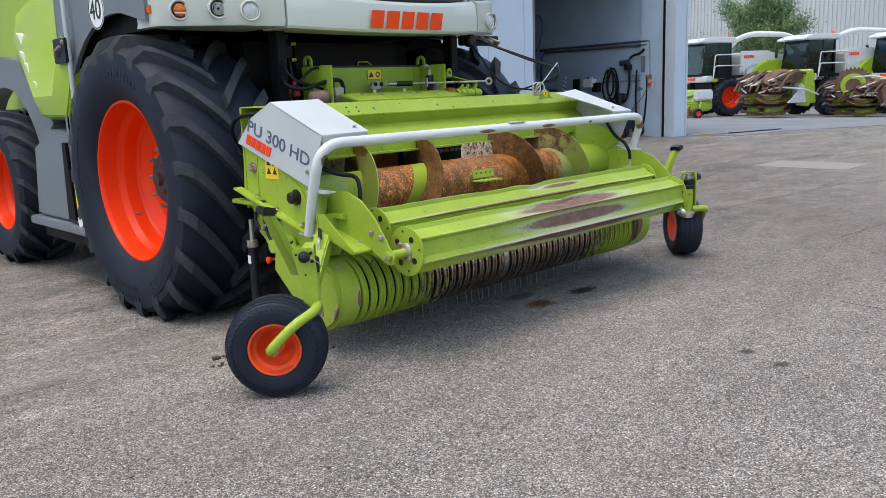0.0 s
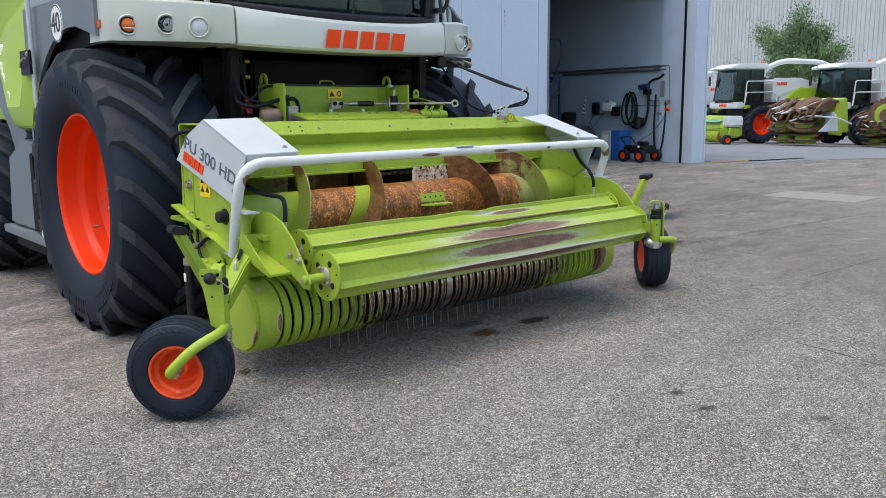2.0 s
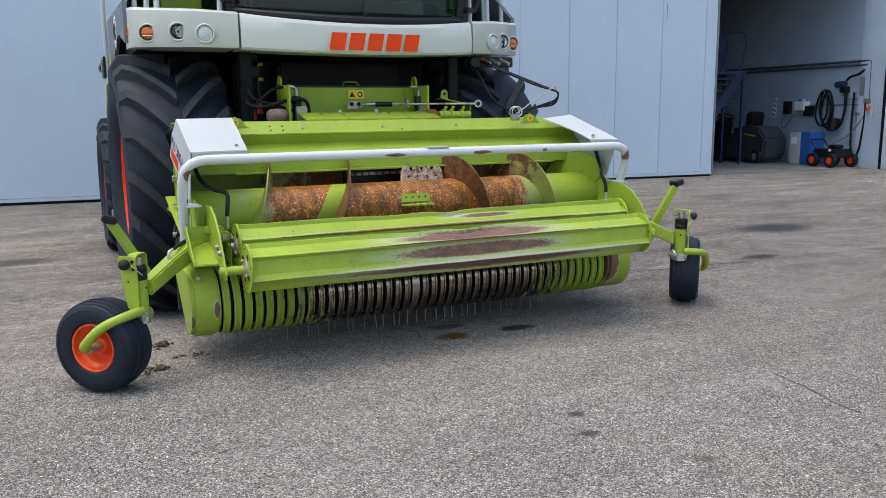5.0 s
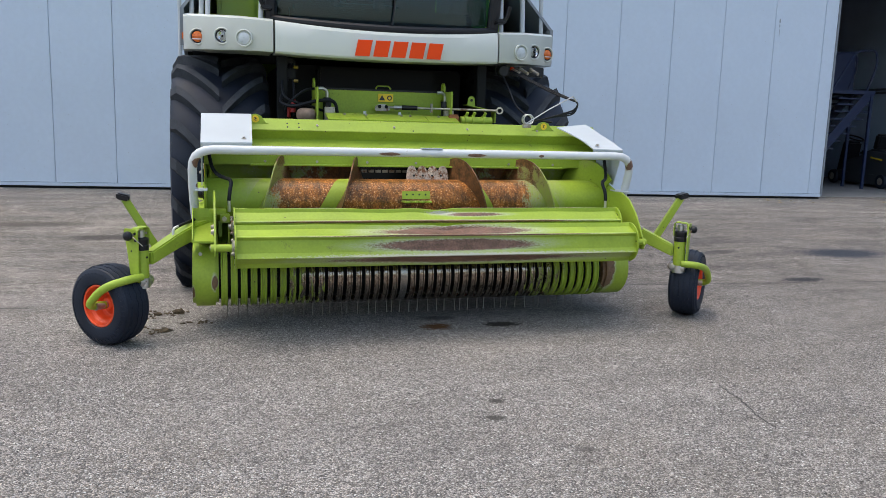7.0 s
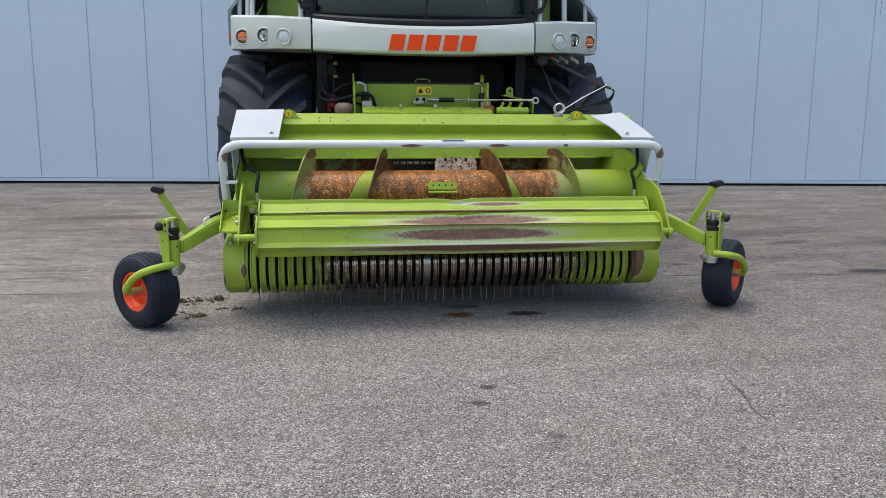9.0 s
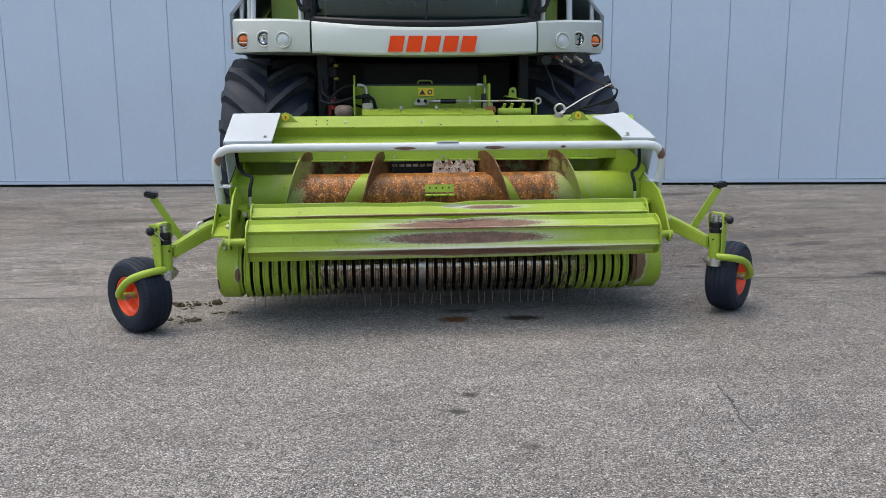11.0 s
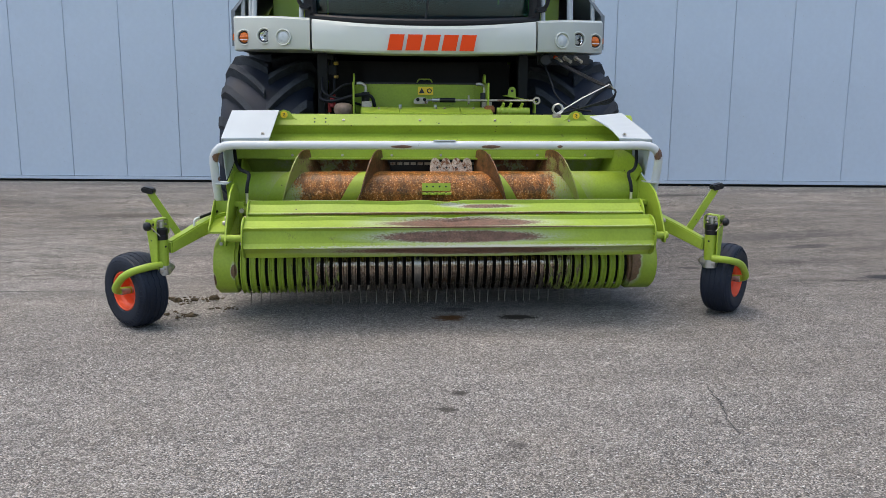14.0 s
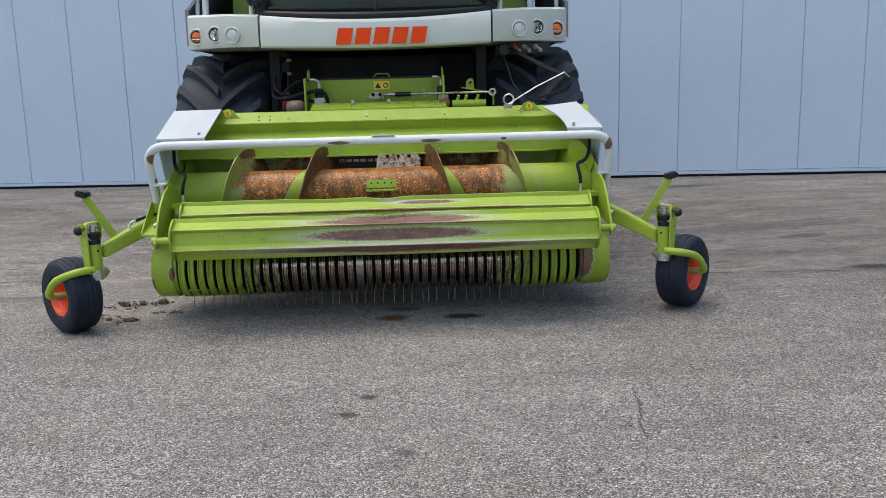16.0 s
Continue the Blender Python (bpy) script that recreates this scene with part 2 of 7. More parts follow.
for black, level in ((DARK, 0.2), (PLASTIC, 0.35), (HOSE, 0.22)):
    black.node_tree.nodes["Principled BSDF"].inputs["Specular IOR Level"].default_value = level
STEEL = material("bright_steel", (0.55, 0.54, 0.52), 0.35, metal=0.9, vary=0.12, scale=30, dirt=(0.2, 0.12, 0.07), dirt_amount=0.15, dirt_scale=25)
BRUSHED = material("worn_bare_steel", (0.40, 0.37, 0.32), 0.42, metal=0.6, vary=0.25, scale=25, dirt=(0.22, 0.10, 0.05), dirt_amount=0.45, dirt_scale=18)
GREY = material("grey_cladding", (0.16, 0.18, 0.20), 0.45, vary=0.06, scale=3)
RUSTED = material("brown_rust", (0.28, 0.10, 0.03), 0.7, vary=0.35, scale=9, grain=0.35, grain_scale=70, bump=0.4, bump_scale=80, dirt=(0.42, 0.30, 0.20), dirt_amount=0.22, dirt_scale=26)
YELLOW = material("yellow_sticker", (0.85, 0.58, 0.02), 0.4, vary=0.03)
BLACK_INK = material("black_print", (0.02, 0.02, 0.02), 0.5, vary=0.03)
GREY_INK = material("slate_print", (0.075, 0.095, 0.15), 0.45, vary=0.03)
RED_INK = material("red_print", (0.80, 0.062, 0.005), 0.4, vary=0.04)
RED_INK.node_tree.nodes["Principled BSDF"].inputs["Specular IOR Level"].default_value = 0.2
PALE = material("pale_sticker", (0.8, 0.8, 0.8), 0.4, vary=0.03)
ORANGE_LENS = material("orange_lens", (0.62, 0.14, 0.02), 0.15, vary=0.25, scale=60)
CHROME = material("lamp_reflector", (0.75, 0.76, 0.78), 0.12, metal=1.0, vary=0.15, scale=60)
PANEL = material("grey_blue_door_panel", (0.480, 0.556, 0.650), 0.45, vary=0.035, scale=0.9, grain=0.02, grain_scale=14, dirt=(0.42, 0.46, 0.50), dirt_amount=0.05, dirt_scale=2.6, chips=(0.36, 0.38, 0.40))
WALL_IN = material("pale_interior_wall", (0.37, 0.455, 0.565), 0.8, vary=0.08, scale=1.2, bump=0.1)
# darkened interior wall: gloom of the hall's depth and ceiling is in the colour
WALL_DIM = material("shaded_interior_wall", (0.085, 0.10, 0.125), 0.8, vary=0.1, scale=1.2)
CONCRETE = material("yard_concrete", (0.165, 0.172, 0.185), 0.85, vary=0.15, scale=0.7, grain=0.15, grain_scale=60)
FLOOR_IN = material("workshop_floor", (0.22, 0.22, 0.22), 0.7, vary=0.2, scale=1.0)
CLADDING = material("pale_corrugated_cladding", (0.47, 0.49, 0.49), 0.6, vary=0.05, scale=0.5)
BLUE = material("blue_enamel", (0.02, 0.12, 0.42), 0.4, vary=0.06)
RUST_OLD = material("old_brown_rust", (0.11, 0.06, 0.034), 0.75, vary=0.4, scale=5, grain=0.3, grain_scale=40, dirt=(0.30, 0.26, 0.20), dirt_amount=0.2, dirt_scale=8)
NAVY = material("navy_steel", (0.007, 0.018, 0.065), 0.5, vary=0.1)
WIRE = material("dark_spring_steel", (0.17, 0.155, 0.135), 0.4, metal=0.6, vary=0.2, scale=30)
SOIL = material("dry_soil", (0.075, 0.054, 0.030), 0.95, vary=0.4, scale=30, bump=0.5)
LEAF = material("leaf", (0.125, 0.200, 0.078), 0.55, vary=0.38, scale=2.5, grain=0.3, grain_scale=9)
BARK = material("bark", (0.12, 0.09, 0.07), 0.9, vary=0.3, scale=10)
DARK_RED = material("dark_red_hose", (0.35, 0.02, 0.02), 0.5, vary=0.1)


def glass(name, tint, rough=0.03):
    m = bpy.data.materials.new(name)
    m.use_nodes = True
    b = m.node_tree.nodes["Principled BSDF"]
    b.inputs["Base Color"].default_value = (*tint, 1)
    b.inputs["Roughness"].default_value = rough
    b.inputs["Transmission Weight"].default_value = 1.0
    b.inputs["IOR"].default_value = 1.45
    return m


GLASS = glass("tinted_glass", (0.09, 0.30, 0.40))
CLEAR = glass("lamp_glass", (0.95, 0.95, 0.95))


def asphalt():
    """Weathered asphalt: pale aggregate in dark binder, broad stains, darker fields and single oil spots."""
    m = bpy.data.materials.new("weathered_asphalt")
    m.use_nodes = True
    n, l = m.node_tree.nodes, m.node_tree.links
    b = n["Principled BSDF"]
    co = n.new("ShaderNodeTexCoord").outputs["Object"]
    def noise_of(scale, detail, rough=0.6, vec=None):
        k = n.new("ShaderNodeTexNoise")
        k.inputs["Scale"].default_value, k.inputs["Detail"].default_value, k.inputs["Roughness"].default_value = scale, detail, rough
        l.new(vec or co, k.inputs["Vector"])
        return k.outputs[0]
    def span(sock, a, c, lo, hi):
        r = n.new("ShaderNodeMapRange")
        for key, value in (("From Min", a), ("From Max", c), ("To Min", lo), ("To Max", hi)):
            r.inputs[key].default_value = value
        l.new(sock, r.inputs[0])
        return r.outputs[0]
    def mix(fac, a, c, mode="MIX"):
        k = n.new("ShaderNodeMix")
        k.data_type, k.blend_type = "RGBA", mode
        for sock, value in ((k.inputs[0], fac), (k.inputs[6], a), (k.inputs[7], c)):
            if isinstance(value, bpy.types.NodeSocket):
                l.new(value, sock)
            elif isinstance(value, (int, float)):
                sock.default_value = value
            else:
                sock.default_value = (*value, 1)
        return k.outputs[2]
    def cells(scale):
        k = n.new("ShaderNodeTexVoronoi")
        k.voronoi_dimensions = "2D"
        k.inputs["Scale"].default_value = scale
        l.new(co, k.inputs["Vector"])
        sp = n.new("ShaderNodeSeparateColor")
        l.new(k.outputs["Color"], sp.inputs[0])
        return k.outputs["Distance"], sp.outputs[0], sp.outputs[1]
    def times(a, c):
        k = n.new("ShaderNodeMath")
        k.operation = "MULTIPLY"
        l.new(a, k.inputs[0])
        l.new(c, k.inputs[1])
        return k.outputs[0]
    far, pick, _ = cells(135)
    stone = n.new("ShaderNodeValToRGB")
    e = stone.color_ramp.elements
    e[0].position, e[0].color = 0.0, (0.150, 0.138, 0.126, 1)
    e[1].position, e[1].color = 1.0, (0.52, 0.487, 0.446, 1)
    for p, c in ((0.25, (0.19, 0.177, 0.162)), (0.6, (0.335, 0.311, 0.285)), (0.88, (0.46, 0.428, 0.393))):
        k = e.new(p)
        k.color = (*c, 1)
    l.new(pick, stone.inputs[0])
    col = mix(span(far, 0.38, 0.58, 0.0, 0.68), stone.outputs[0], (0.075, 0.070, 0.065))
    # coarse stones and clumps keep the grain alive further off
    _, pick2, _ = cells(40)
    col = mix(1.0, col, span(pick2, 0.0, 1.0, 0.90, 1.11), "MULTIPLY")
    col = mix(1.0, col, span(noise_of(21, 8, 0.88), 0.3, 0.7, 0.89, 1.12), "MULTIPLY")
    col = mix(1.0, col, span(noise_of(5.0, 8, 0.8), 0.3, 0.7, 0.90, 1.11), "MULTIPLY")
    col = mix(1.0, col, span(noise_of(0.55, 5), 0.3, 0.7, 0.88, 1.14), "MULTIPLY")
    col = mix(span(noise_of(0.8, 4), 0.45, 0.7, 0.0, 0.16), col, (0.23, 0.19, 0.14))
    # drag marks along the yard
    st = n.new("ShaderNodeVectorMath")
    st.operation = "MULTIPLY"
    l.new(co, st.inputs[0])
    st.inputs[1].default_value = (0.25, 1.5, 1)
    col = mix(1.0, col, span(noise_of(1.5, 10, 0.82, st.outputs[0]), 0.34, 0.66, 0.82, 1.17), "MULTIPLY")
    # old dark patches with broken edges, in the part of the yard before the doors
    yard = n.new("ShaderNodeSeparateXYZ")
    l.new(co, yard.inputs[0])
    st2 = n.new("ShaderNodeVectorMath")
    st2.operation = "MULTIPLY"
    l.new(co, st2.inputs[0])
    st2.inputs[1].default_value = (0.42, 1.15, 1)
    patches = times(span(noise_of(2.1, 10, 0.74, st2.outputs[0]), 0.505, 0.565, 0.0, 0.62), span(yard.outputs[1], -0.5, 2.5, 0.0, 1.0))
    col = mix(patches, col, (0.105, 0.10, 0.098))
    # rougher, more open surface before the doors
    open_grain = mix(1.0, mix(1.0, col, span(noise_of(11, 10, 0.95), 0.4, 0.6, 0.60, 1.46), "MULTIPLY"), span(noise_of(4.2, 6, 0.8, st2.outputs[0]), 0.38, 0.62, 0.68, 1.32), "MULTIPLY")
    col = mix(span(yard.outputs[1], -1.0, 2.0, 0.0, 1.0), col, open_grain)
    col = mix(1.0, col, (0.885, 0.872, 0.862), "MULTIPLY")
    # pale single stones and dark pits
    wd, _, wt = cells(62)
    col = mix(times(span(wt, 0.93, 0.95, 0.0, 1.0), span(wd, 0.24, 0.34, 0.85, 0.0)), col, (0.58, 0.56, 0.525))
    fd, _, ft = cells(57)
    col = mix(times(span(ft, 0.90, 0.93, 0.0, 1.0), span(fd, 0.20, 0.32, 0.9, 0.0)), col, (0.04, 0.038, 0.036))
    hd_, _, ht = cells(26)
    col = mix(times(span(ht, 0.80, 0.84, 0.0, 1.0), span(hd_, 0.12, 0.30, 0.45, 0.0)), col, (0.06, 0.056, 0.052))
    bd, bp_, _ = cells(9)
    col = mix(times(span(bp_, 0.93, 0.95, 0.0, 1.0), span(bd, 0.05, 0.10, 0.8, 0.0)), col, (0.035, 0.032, 0.03))
    # oil and rust spots: place, radii, tint, weight
    edge, broad = noise_of(24, 6, 0.75), noise_of(3, 8, 0.75)
    spots = (((0.04, -0.24), (0.13, 0.09), (0.10, 0.046, 0.015), 1.0), ((0.50, -0.25), (0.15, 0.08), (0.035, 0.028, 0.02), 1.0), ((0.1, -0.02), (0.16, 0.07), (0.05, 0.045, 0.04), 0.7),
             ((-0.04, -1.70), (0.055, 0.045), (0.045, 0.04, 0.034), 0.8), ((-0.12, -1.92), (0.055, 0.04), (0.045, 0.04, 0.034), 0.8), ((0.15, -2.35), (0.06, 0.04), (0.06, 0.055, 0.05), 0.6),
             ((5.45, 2.15), (0.62, 0.36), (0.030, 0.037, 0.050), 0.95), ((3.92, 0.90), (0.24, 0.13), (0.032, 0.034, 0.038), 0.95), ((4.1, 2.55), (0.30, 0.14), (0.05, 0.05, 0.05), 0.7), ((4.41, 7.16), (0.6, 0.18), (0.05, 0.048, 0.045), 0.7), ((2.53, 1.78), (0.12, 0.08), (0.05, 0.048, 0.045), 0.7), ((3.7, 3.3), (1.2, 0.3), (0.09, 0.087, 0.084), 0.5), ((-6.5, 6.8), (1.6, 0.3), (0.06, 0.056, 0.05), 0.6),
             ((-2.6, 4.6), (0.5, 0.25), (0.05, 0.047, 0.043), 0.7), ((3.1, 4.9), (0.8, 0.2), (0.06, 0.056, 0.05), 0.6), ((-3.6, 5.8), (0.9, 0.25), (0.07, 0.062, 0.05), 0.6))
    # broad darker fields that keep their grain: place, radii, tint
    fields = (((5.4, 3.2), (5.6, 3.4), (0.76, 0.75, 0.745)), ((3.9, -0.9), (3.0, 2.2), (0.80, 0.795, 0.79)), ((-6.0, 5.5), (4.0, 2.2), (0.86, 0.84, 0.82)))
    def blot(x, y, a, c, edge, lo, hi, weight):
        s1 = n.new("ShaderNodeVectorMath")
        s1.operation = "SUBTRACT"
        l.new(co, s1.inputs[0])
        s1.inputs[1].default_value = (x, y, 0)
        s2 = n.new("ShaderNodeVectorMath")
        s2.operation = "DIVIDE"
        l.new(s1.outputs[0], s2.inputs[0])
        s2.inputs[1].default_value = (a, c, 100)
        s3 = n.new("ShaderNodeVectorMath")
        s3.operation = "LENGTH"
        l.new(s2.outputs[0], s3.inputs[0])
        s4 = n.new("ShaderNodeMath")
        s4.operation = "MULTIPLY_ADD"
        l.new(edge, s4.inputs[0])
        s4.inputs[1].default_value = 2.2
        l.new(s3.outputs["Value"], s4.inputs[2])
        return span(s4.outputs[0], lo, hi, weight, 0.0)
    for (x, y), (a, c), tint in fields:
        col = mix(blot(x, y, a, c, broad, 1.5, 2.3, 1.0), col, tint, "MULTIPLY")
    for (x, y), (a, c), tint, weight in spots:
        col = mix(blot(x, y, a, c, edge, 1.65, 2.1, weight), col, tint)
    l.new(col, b.inputs["Base Color"])
    b.inputs["Roughness"].default_value = 0.9
    b.inputs["Specular IOR Level"].default_value = 0.15
    bp = n.new("ShaderNodeBump")
    bp.inputs["Strength"].default_value, bp.inputs["Distance"].default_value = 0.8, 0.004
    l.new(span(far, 0.0, 0.8, 1.0, 0.0), bp.inputs["Height"])
    l.new(bp.outputs[0], b.inputs["Normal"])
    return m


ASPHALT = asphalt()


# ---- mesh tools: all of them work in world metres ----
def thing(name, base, label, category, group="", kind=""):
    ob = new(name)
    ob.location = base
    ob.empty_display_size = 0.2
    return tagged(ob, label, category, group, kind)


def origin(ob):
    at = Vector()
    while ob:
        at += ob.location
        ob = ob.parent
    return at


def part(name, bm, mat, parent=None, label="", smooth=True, bevel=0.0, at=None):
    """Link a bmesh, drawn in world metres, as one mesh under its thing or part."""
    if at is not None:
        bmesh.ops.translate(bm, verts=bm.verts, vec=-Vector(at))
    elif parent:
        bmesh.ops.translate(bm, verts=bm.verts, vec=-origin(parent))
    if bevel:
        sharp = [e for e in bm.edges if len(e.link_faces) == 2 and e.calc_face_angle(0) > 0.5]
        if sharp:
            bmesh.ops.bevel(bm, geom=sharp, offset=bevel, segments=2, affect="EDGES", clamp_overlap=True)
    bmesh.ops.recalc_face_normals(bm, faces=bm.faces)
    me = bpy.data.meshes.new(name)
    bm.to_mesh(me)
    bm.free()
    me.materials.append(mat)
    if smooth:
        me.shade_smooth()
        me.set_sharp_from_angle(angle=radians(32))
    ob = new(name, me)
    if parent:
        ob.parent = parent
    if at is not None:
        ob.location = at
    if label:
        ob["label"] = label
    return ob


def again(ob, m, name=None):
    """One more piece on the same mesh."""
    o = new(name or ob.name.split(".")[0], ob.data)
    o.parent = ob.parent
    o.matrix_basis = m
    return o


def box(x0, x1, y0, y1, z0, z1, bm=None):
    bm = bm or bmesh.new()
    v = [bm.verts.new((x, y, z)) for z in (z0, z1) for y in (y0, y1) for x in (x0, x1)]
    for f in ((0, 1, 3, 2), (4, 6, 7, 5), (0, 4, 5, 1), (2, 3, 7, 6), (0, 2, 6, 4), (1, 5, 7, 3)):
        bm.faces.new([v[i] for i in f])
    return bm


def prism(outline, lo, hi, axis="x", bm=None):
    """A closed outline of two coordinates drawn out along an axis. x: (y, z); y: (x, z); z: (x, y)."""
    bm = bm or bmesh.new()
    def place(p, h):
        return {"x": (h, p[0], p[1]), "y": (p[0], h, p[1]), "z": (p[0], p[1], h)}[axis]
    a, c = [[bm.verts.new(place(p, h)) for p in outline] for h in (lo, hi)]
    bm.faces.new(a[::-1])
    bm.faces.new(c)
    for i in range(len(outline)):
        j = (i + 1) % len(outline)
        bm.faces.new((a[i], a[j], c[j], c[i]))
    return bm


def folded(line, lo, hi, thick=0.006, axis="x", bm=None):
    """A folded sheet: an open line of two coordinates with a thickness, drawn out along an axis."""
    pts = [Vector(p) for p in line]
    off = []
    for i, p in enumerate(pts):
        d = (pts[min(i + 1, len(pts) - 1)] - pts[max(i - 1, 0)]).normalized()
        off.append(p + Vector((-d.y, d.x)) * thick)
    return prism([tuple(p) for p in pts] + [tuple(p) for p in off[::-1]], lo, hi, axis, bm)


def rod(p0, p1, r0, r1=None, seg=16, bm=None):
    bm = bm or bmesh.new()
    p0, p1 = Vector(p0), Vector(p1)
    m = Matrix.Translation((p0 + p1) / 2) @ (p1 - p0).to_track_quat("Z", "Y").to_matrix().to_4x4()
    bmesh.ops.create_cone(bm, cap_ends=True, segments=seg, radius1=r0, radius2=r0 if r1 is None else r1, depth=(p1 - p0).length, matrix=m)
    return bm


def rounded(points, radius, steps=5):
    """A line whose corners are rounded."""
    pts = [Vector(p) for p in points]
    out = [pts[0]]
    for a, p, c in zip(pts, pts[1:], pts[2:]):
        u, w = a - p, c - p
        r = min(radius, u.length * 0.49, w.length * 0.49)
        a2, c2 = p + u.normalized() * r, p + w.normalized() * r
        for i in range(steps + 1):
            t = i / steps
            out.append(a2 * (1 - t) ** 2 + p * 2 * t * (1 - t) + c2 * t * t)
    return out + [pts[-1]]


def pipe(points, r, seg=10, bend=0.08, bm=None):
    """A round bar along a line with rounded corners."""
    bm = bm or bmesh.new()
    pts = rounded(points, bend) if bend else [Vector(p) for p in points]
    up = Vector((0.13, 0.29, 1)).normalized()
    rings = []
    for i, p in enumerate(pts):
        d = (pts[min(i + 1, len(pts) - 1)] - pts[max(i - 1, 0)]).normalized()
        s = d.cross(up).normalized() if abs(d.dot(up)) < 0.99 else d.cross(Vector((1, 0, 0))).normalized()
        up = s.cross(d).normalized()
        rings.append([bm.verts.new(p + (s * math.cos(k) + up * math.sin(k)) * r) for k in (2 * math.pi * j / seg for j in range(seg))])
    for a, c in zip(rings, rings[1:]):
        for j in range(seg):
            bm.faces.new((a[j], a[(j + 1) % seg], c[(j + 1) % seg], c[j]))
    bm.faces.new(rings[0][::-1])
    bm.faces.new(rings[-1])
    return bm


def lathe(profile, m, seg=48, bm=None, closed=False):
    """A profile of (along, radius) turned round the local x axis of the pose m."""
    bm = bm or bmesh.new()
    rings = []
    for a, r in profile:
        rings.append([bm.verts.new(m @ Vector((a, r * math.cos(k), r * math.sin(k)))) for k in (2 * math.pi * j / seg for j in range(seg))])
    pairs = list(zip(rings, rings[1:])) + ([(rings[-1], rings[0])] if closed else [])
    for a, c in pairs:
        for j in range(seg):
            bm.faces.new((a[j], a[(j + 1) % seg], c[(j + 1) % seg], c[j]))
    for ring, (a, r) in ((rings[0], profile[0]), (rings[-1], profile[-1])):
        if not closed and r < 0.03:
            bm.faces.new(ring)
    return bm


def crisp(profile, near=0.004):
    """The same profile with each bend held tight by two points close to it."""
    pts = [Vector(p) for p in profile]
    out = [pts[0]]
    for a, b, c in zip(pts, pts[1:], pts[2:]):
        for other in (a, c):
            way = other - b
            out.append(b + way * min(0.3, near / max(way.length, 1e-6)))
    return [tuple(p) for p in out + [pts[-1]]]


def bolt(p, d, r=0.012, h=0.012, bm=None):
    p, d = Vector(p), Vector(d).normalized()
    bm = rod(p, p + d * h * 0.3, r * 1.5, seg=12, bm=bm)
    return rod(p + d * h * 0.3, p + d * h, r, seg=6, bm=bm)


def lettering(name, words, size, m, mat, parent, depth=0.002, shear=0.0, bold=0.0):
    """Words in the built-in font, as a mesh; m puts their lower left corner."""
    cu = bpy.data.curves.new(name, "FONT")
    cu.body, cu.size, cu.extrude, cu.shear = words, size, depth, shear
    cu.offset = bold
    tmp = new(name, cu)
    me = bpy.data.meshes.new_from_object(tmp.evaluated_get(bpy.context.evaluated_depsgraph_get()))
    bpy.data.objects.remove(tmp)
    me.transform(m)
    me.transform(Matrix.Translation(-origin(parent)))
    me.materials.clear()
    me.materials.append(mat)
    ob = new(name, me)
    ob.parent = parent
    return ob


def slanted_mark(width, height, m, parent, mat=None, name="brand_mark"):
    """A brand mark as five plain slanted blocks."""
    bm = bmesh.new()
    w = width / 5.35
    for i in range(5):
        x0, sh = i * w * 1.07, height * 0.2
        prism([(x0, 0), (x0 + w * 0.86, 0), (x0 + w * 0.86 + sh, height), (x0 + sh, height)], 0, 0.003, "z", bm)
    bmesh.ops.transform(bm, matrix=m, verts=bm.verts)
    return part(name, bm, mat or RED_INK, parent, "red slanted blocks", smooth=False)


# ---- ground ----
def fall(x):
    """The yard falls gently away past the hall."""
    return -0.029 * min(max(0.0, x - 17.0), 43.0)


def ease(a, c, v):
    t = min(max((v - a) / (c - a), 0.0), 1.0)
    return t * t * (3 - 2 * t)


def dip(x, y):
    """The shallow hollow round the gully under the harvester."""
    return -0.095 * ease(0.5, 1.8, y) * (1 - ease(5.6, 7.8, y)) * ease(-7.5, -4.5, x) * (1 - ease(2.6, 5.0, x))


def ground_sheet():
    bm = bmesh.new()
    xs = [-400, -150, -60, -25, -12] + [-8 + 0.5 * i for i in range(29)] + [8, 12, 17, 22, 28, 36, 46, 60, 80, 160, 400]
    ys = [-400, -150, -60, -25, -12, -6] + [0.4 * i for i in range(21)] + [12, 20, 35, 60, 150, 400]
    grid = [[bm.verts.new((x, y, fall(x) + dip(x, y))) for x in xs] for y in ys]
    for a, c in zip(grid, grid[1:]):
        for i in range(len(xs) - 1):
            bm.faces.new((a[i], a[i + 1], c[i + 1], c[i]))
    ob = part("ground", bm, ASPHALT)
    return tagged(ob, "weathered grey asphalt yard with pale aggregate and oil spots", "ground", kind="structure")


ground_sheet()


# ---- the hall with its sliding doors ----
FAC = pose(0, 9.55, 0, 0, 0, -6.5)
DOORS = pose(0, 9.2, 0, 0, 0, -6.5)


def hung(bm):
    bmesh.ops.transform(bm, matrix=DOORS, verts=bm.verts)
    return bm


def fac(bm):
    bmesh.ops.transform(bm, matrix=FAC, verts=bm.verts)
    return bm


DOOR_L, HALL_H = 10.15, 6.6


VR = -0.40


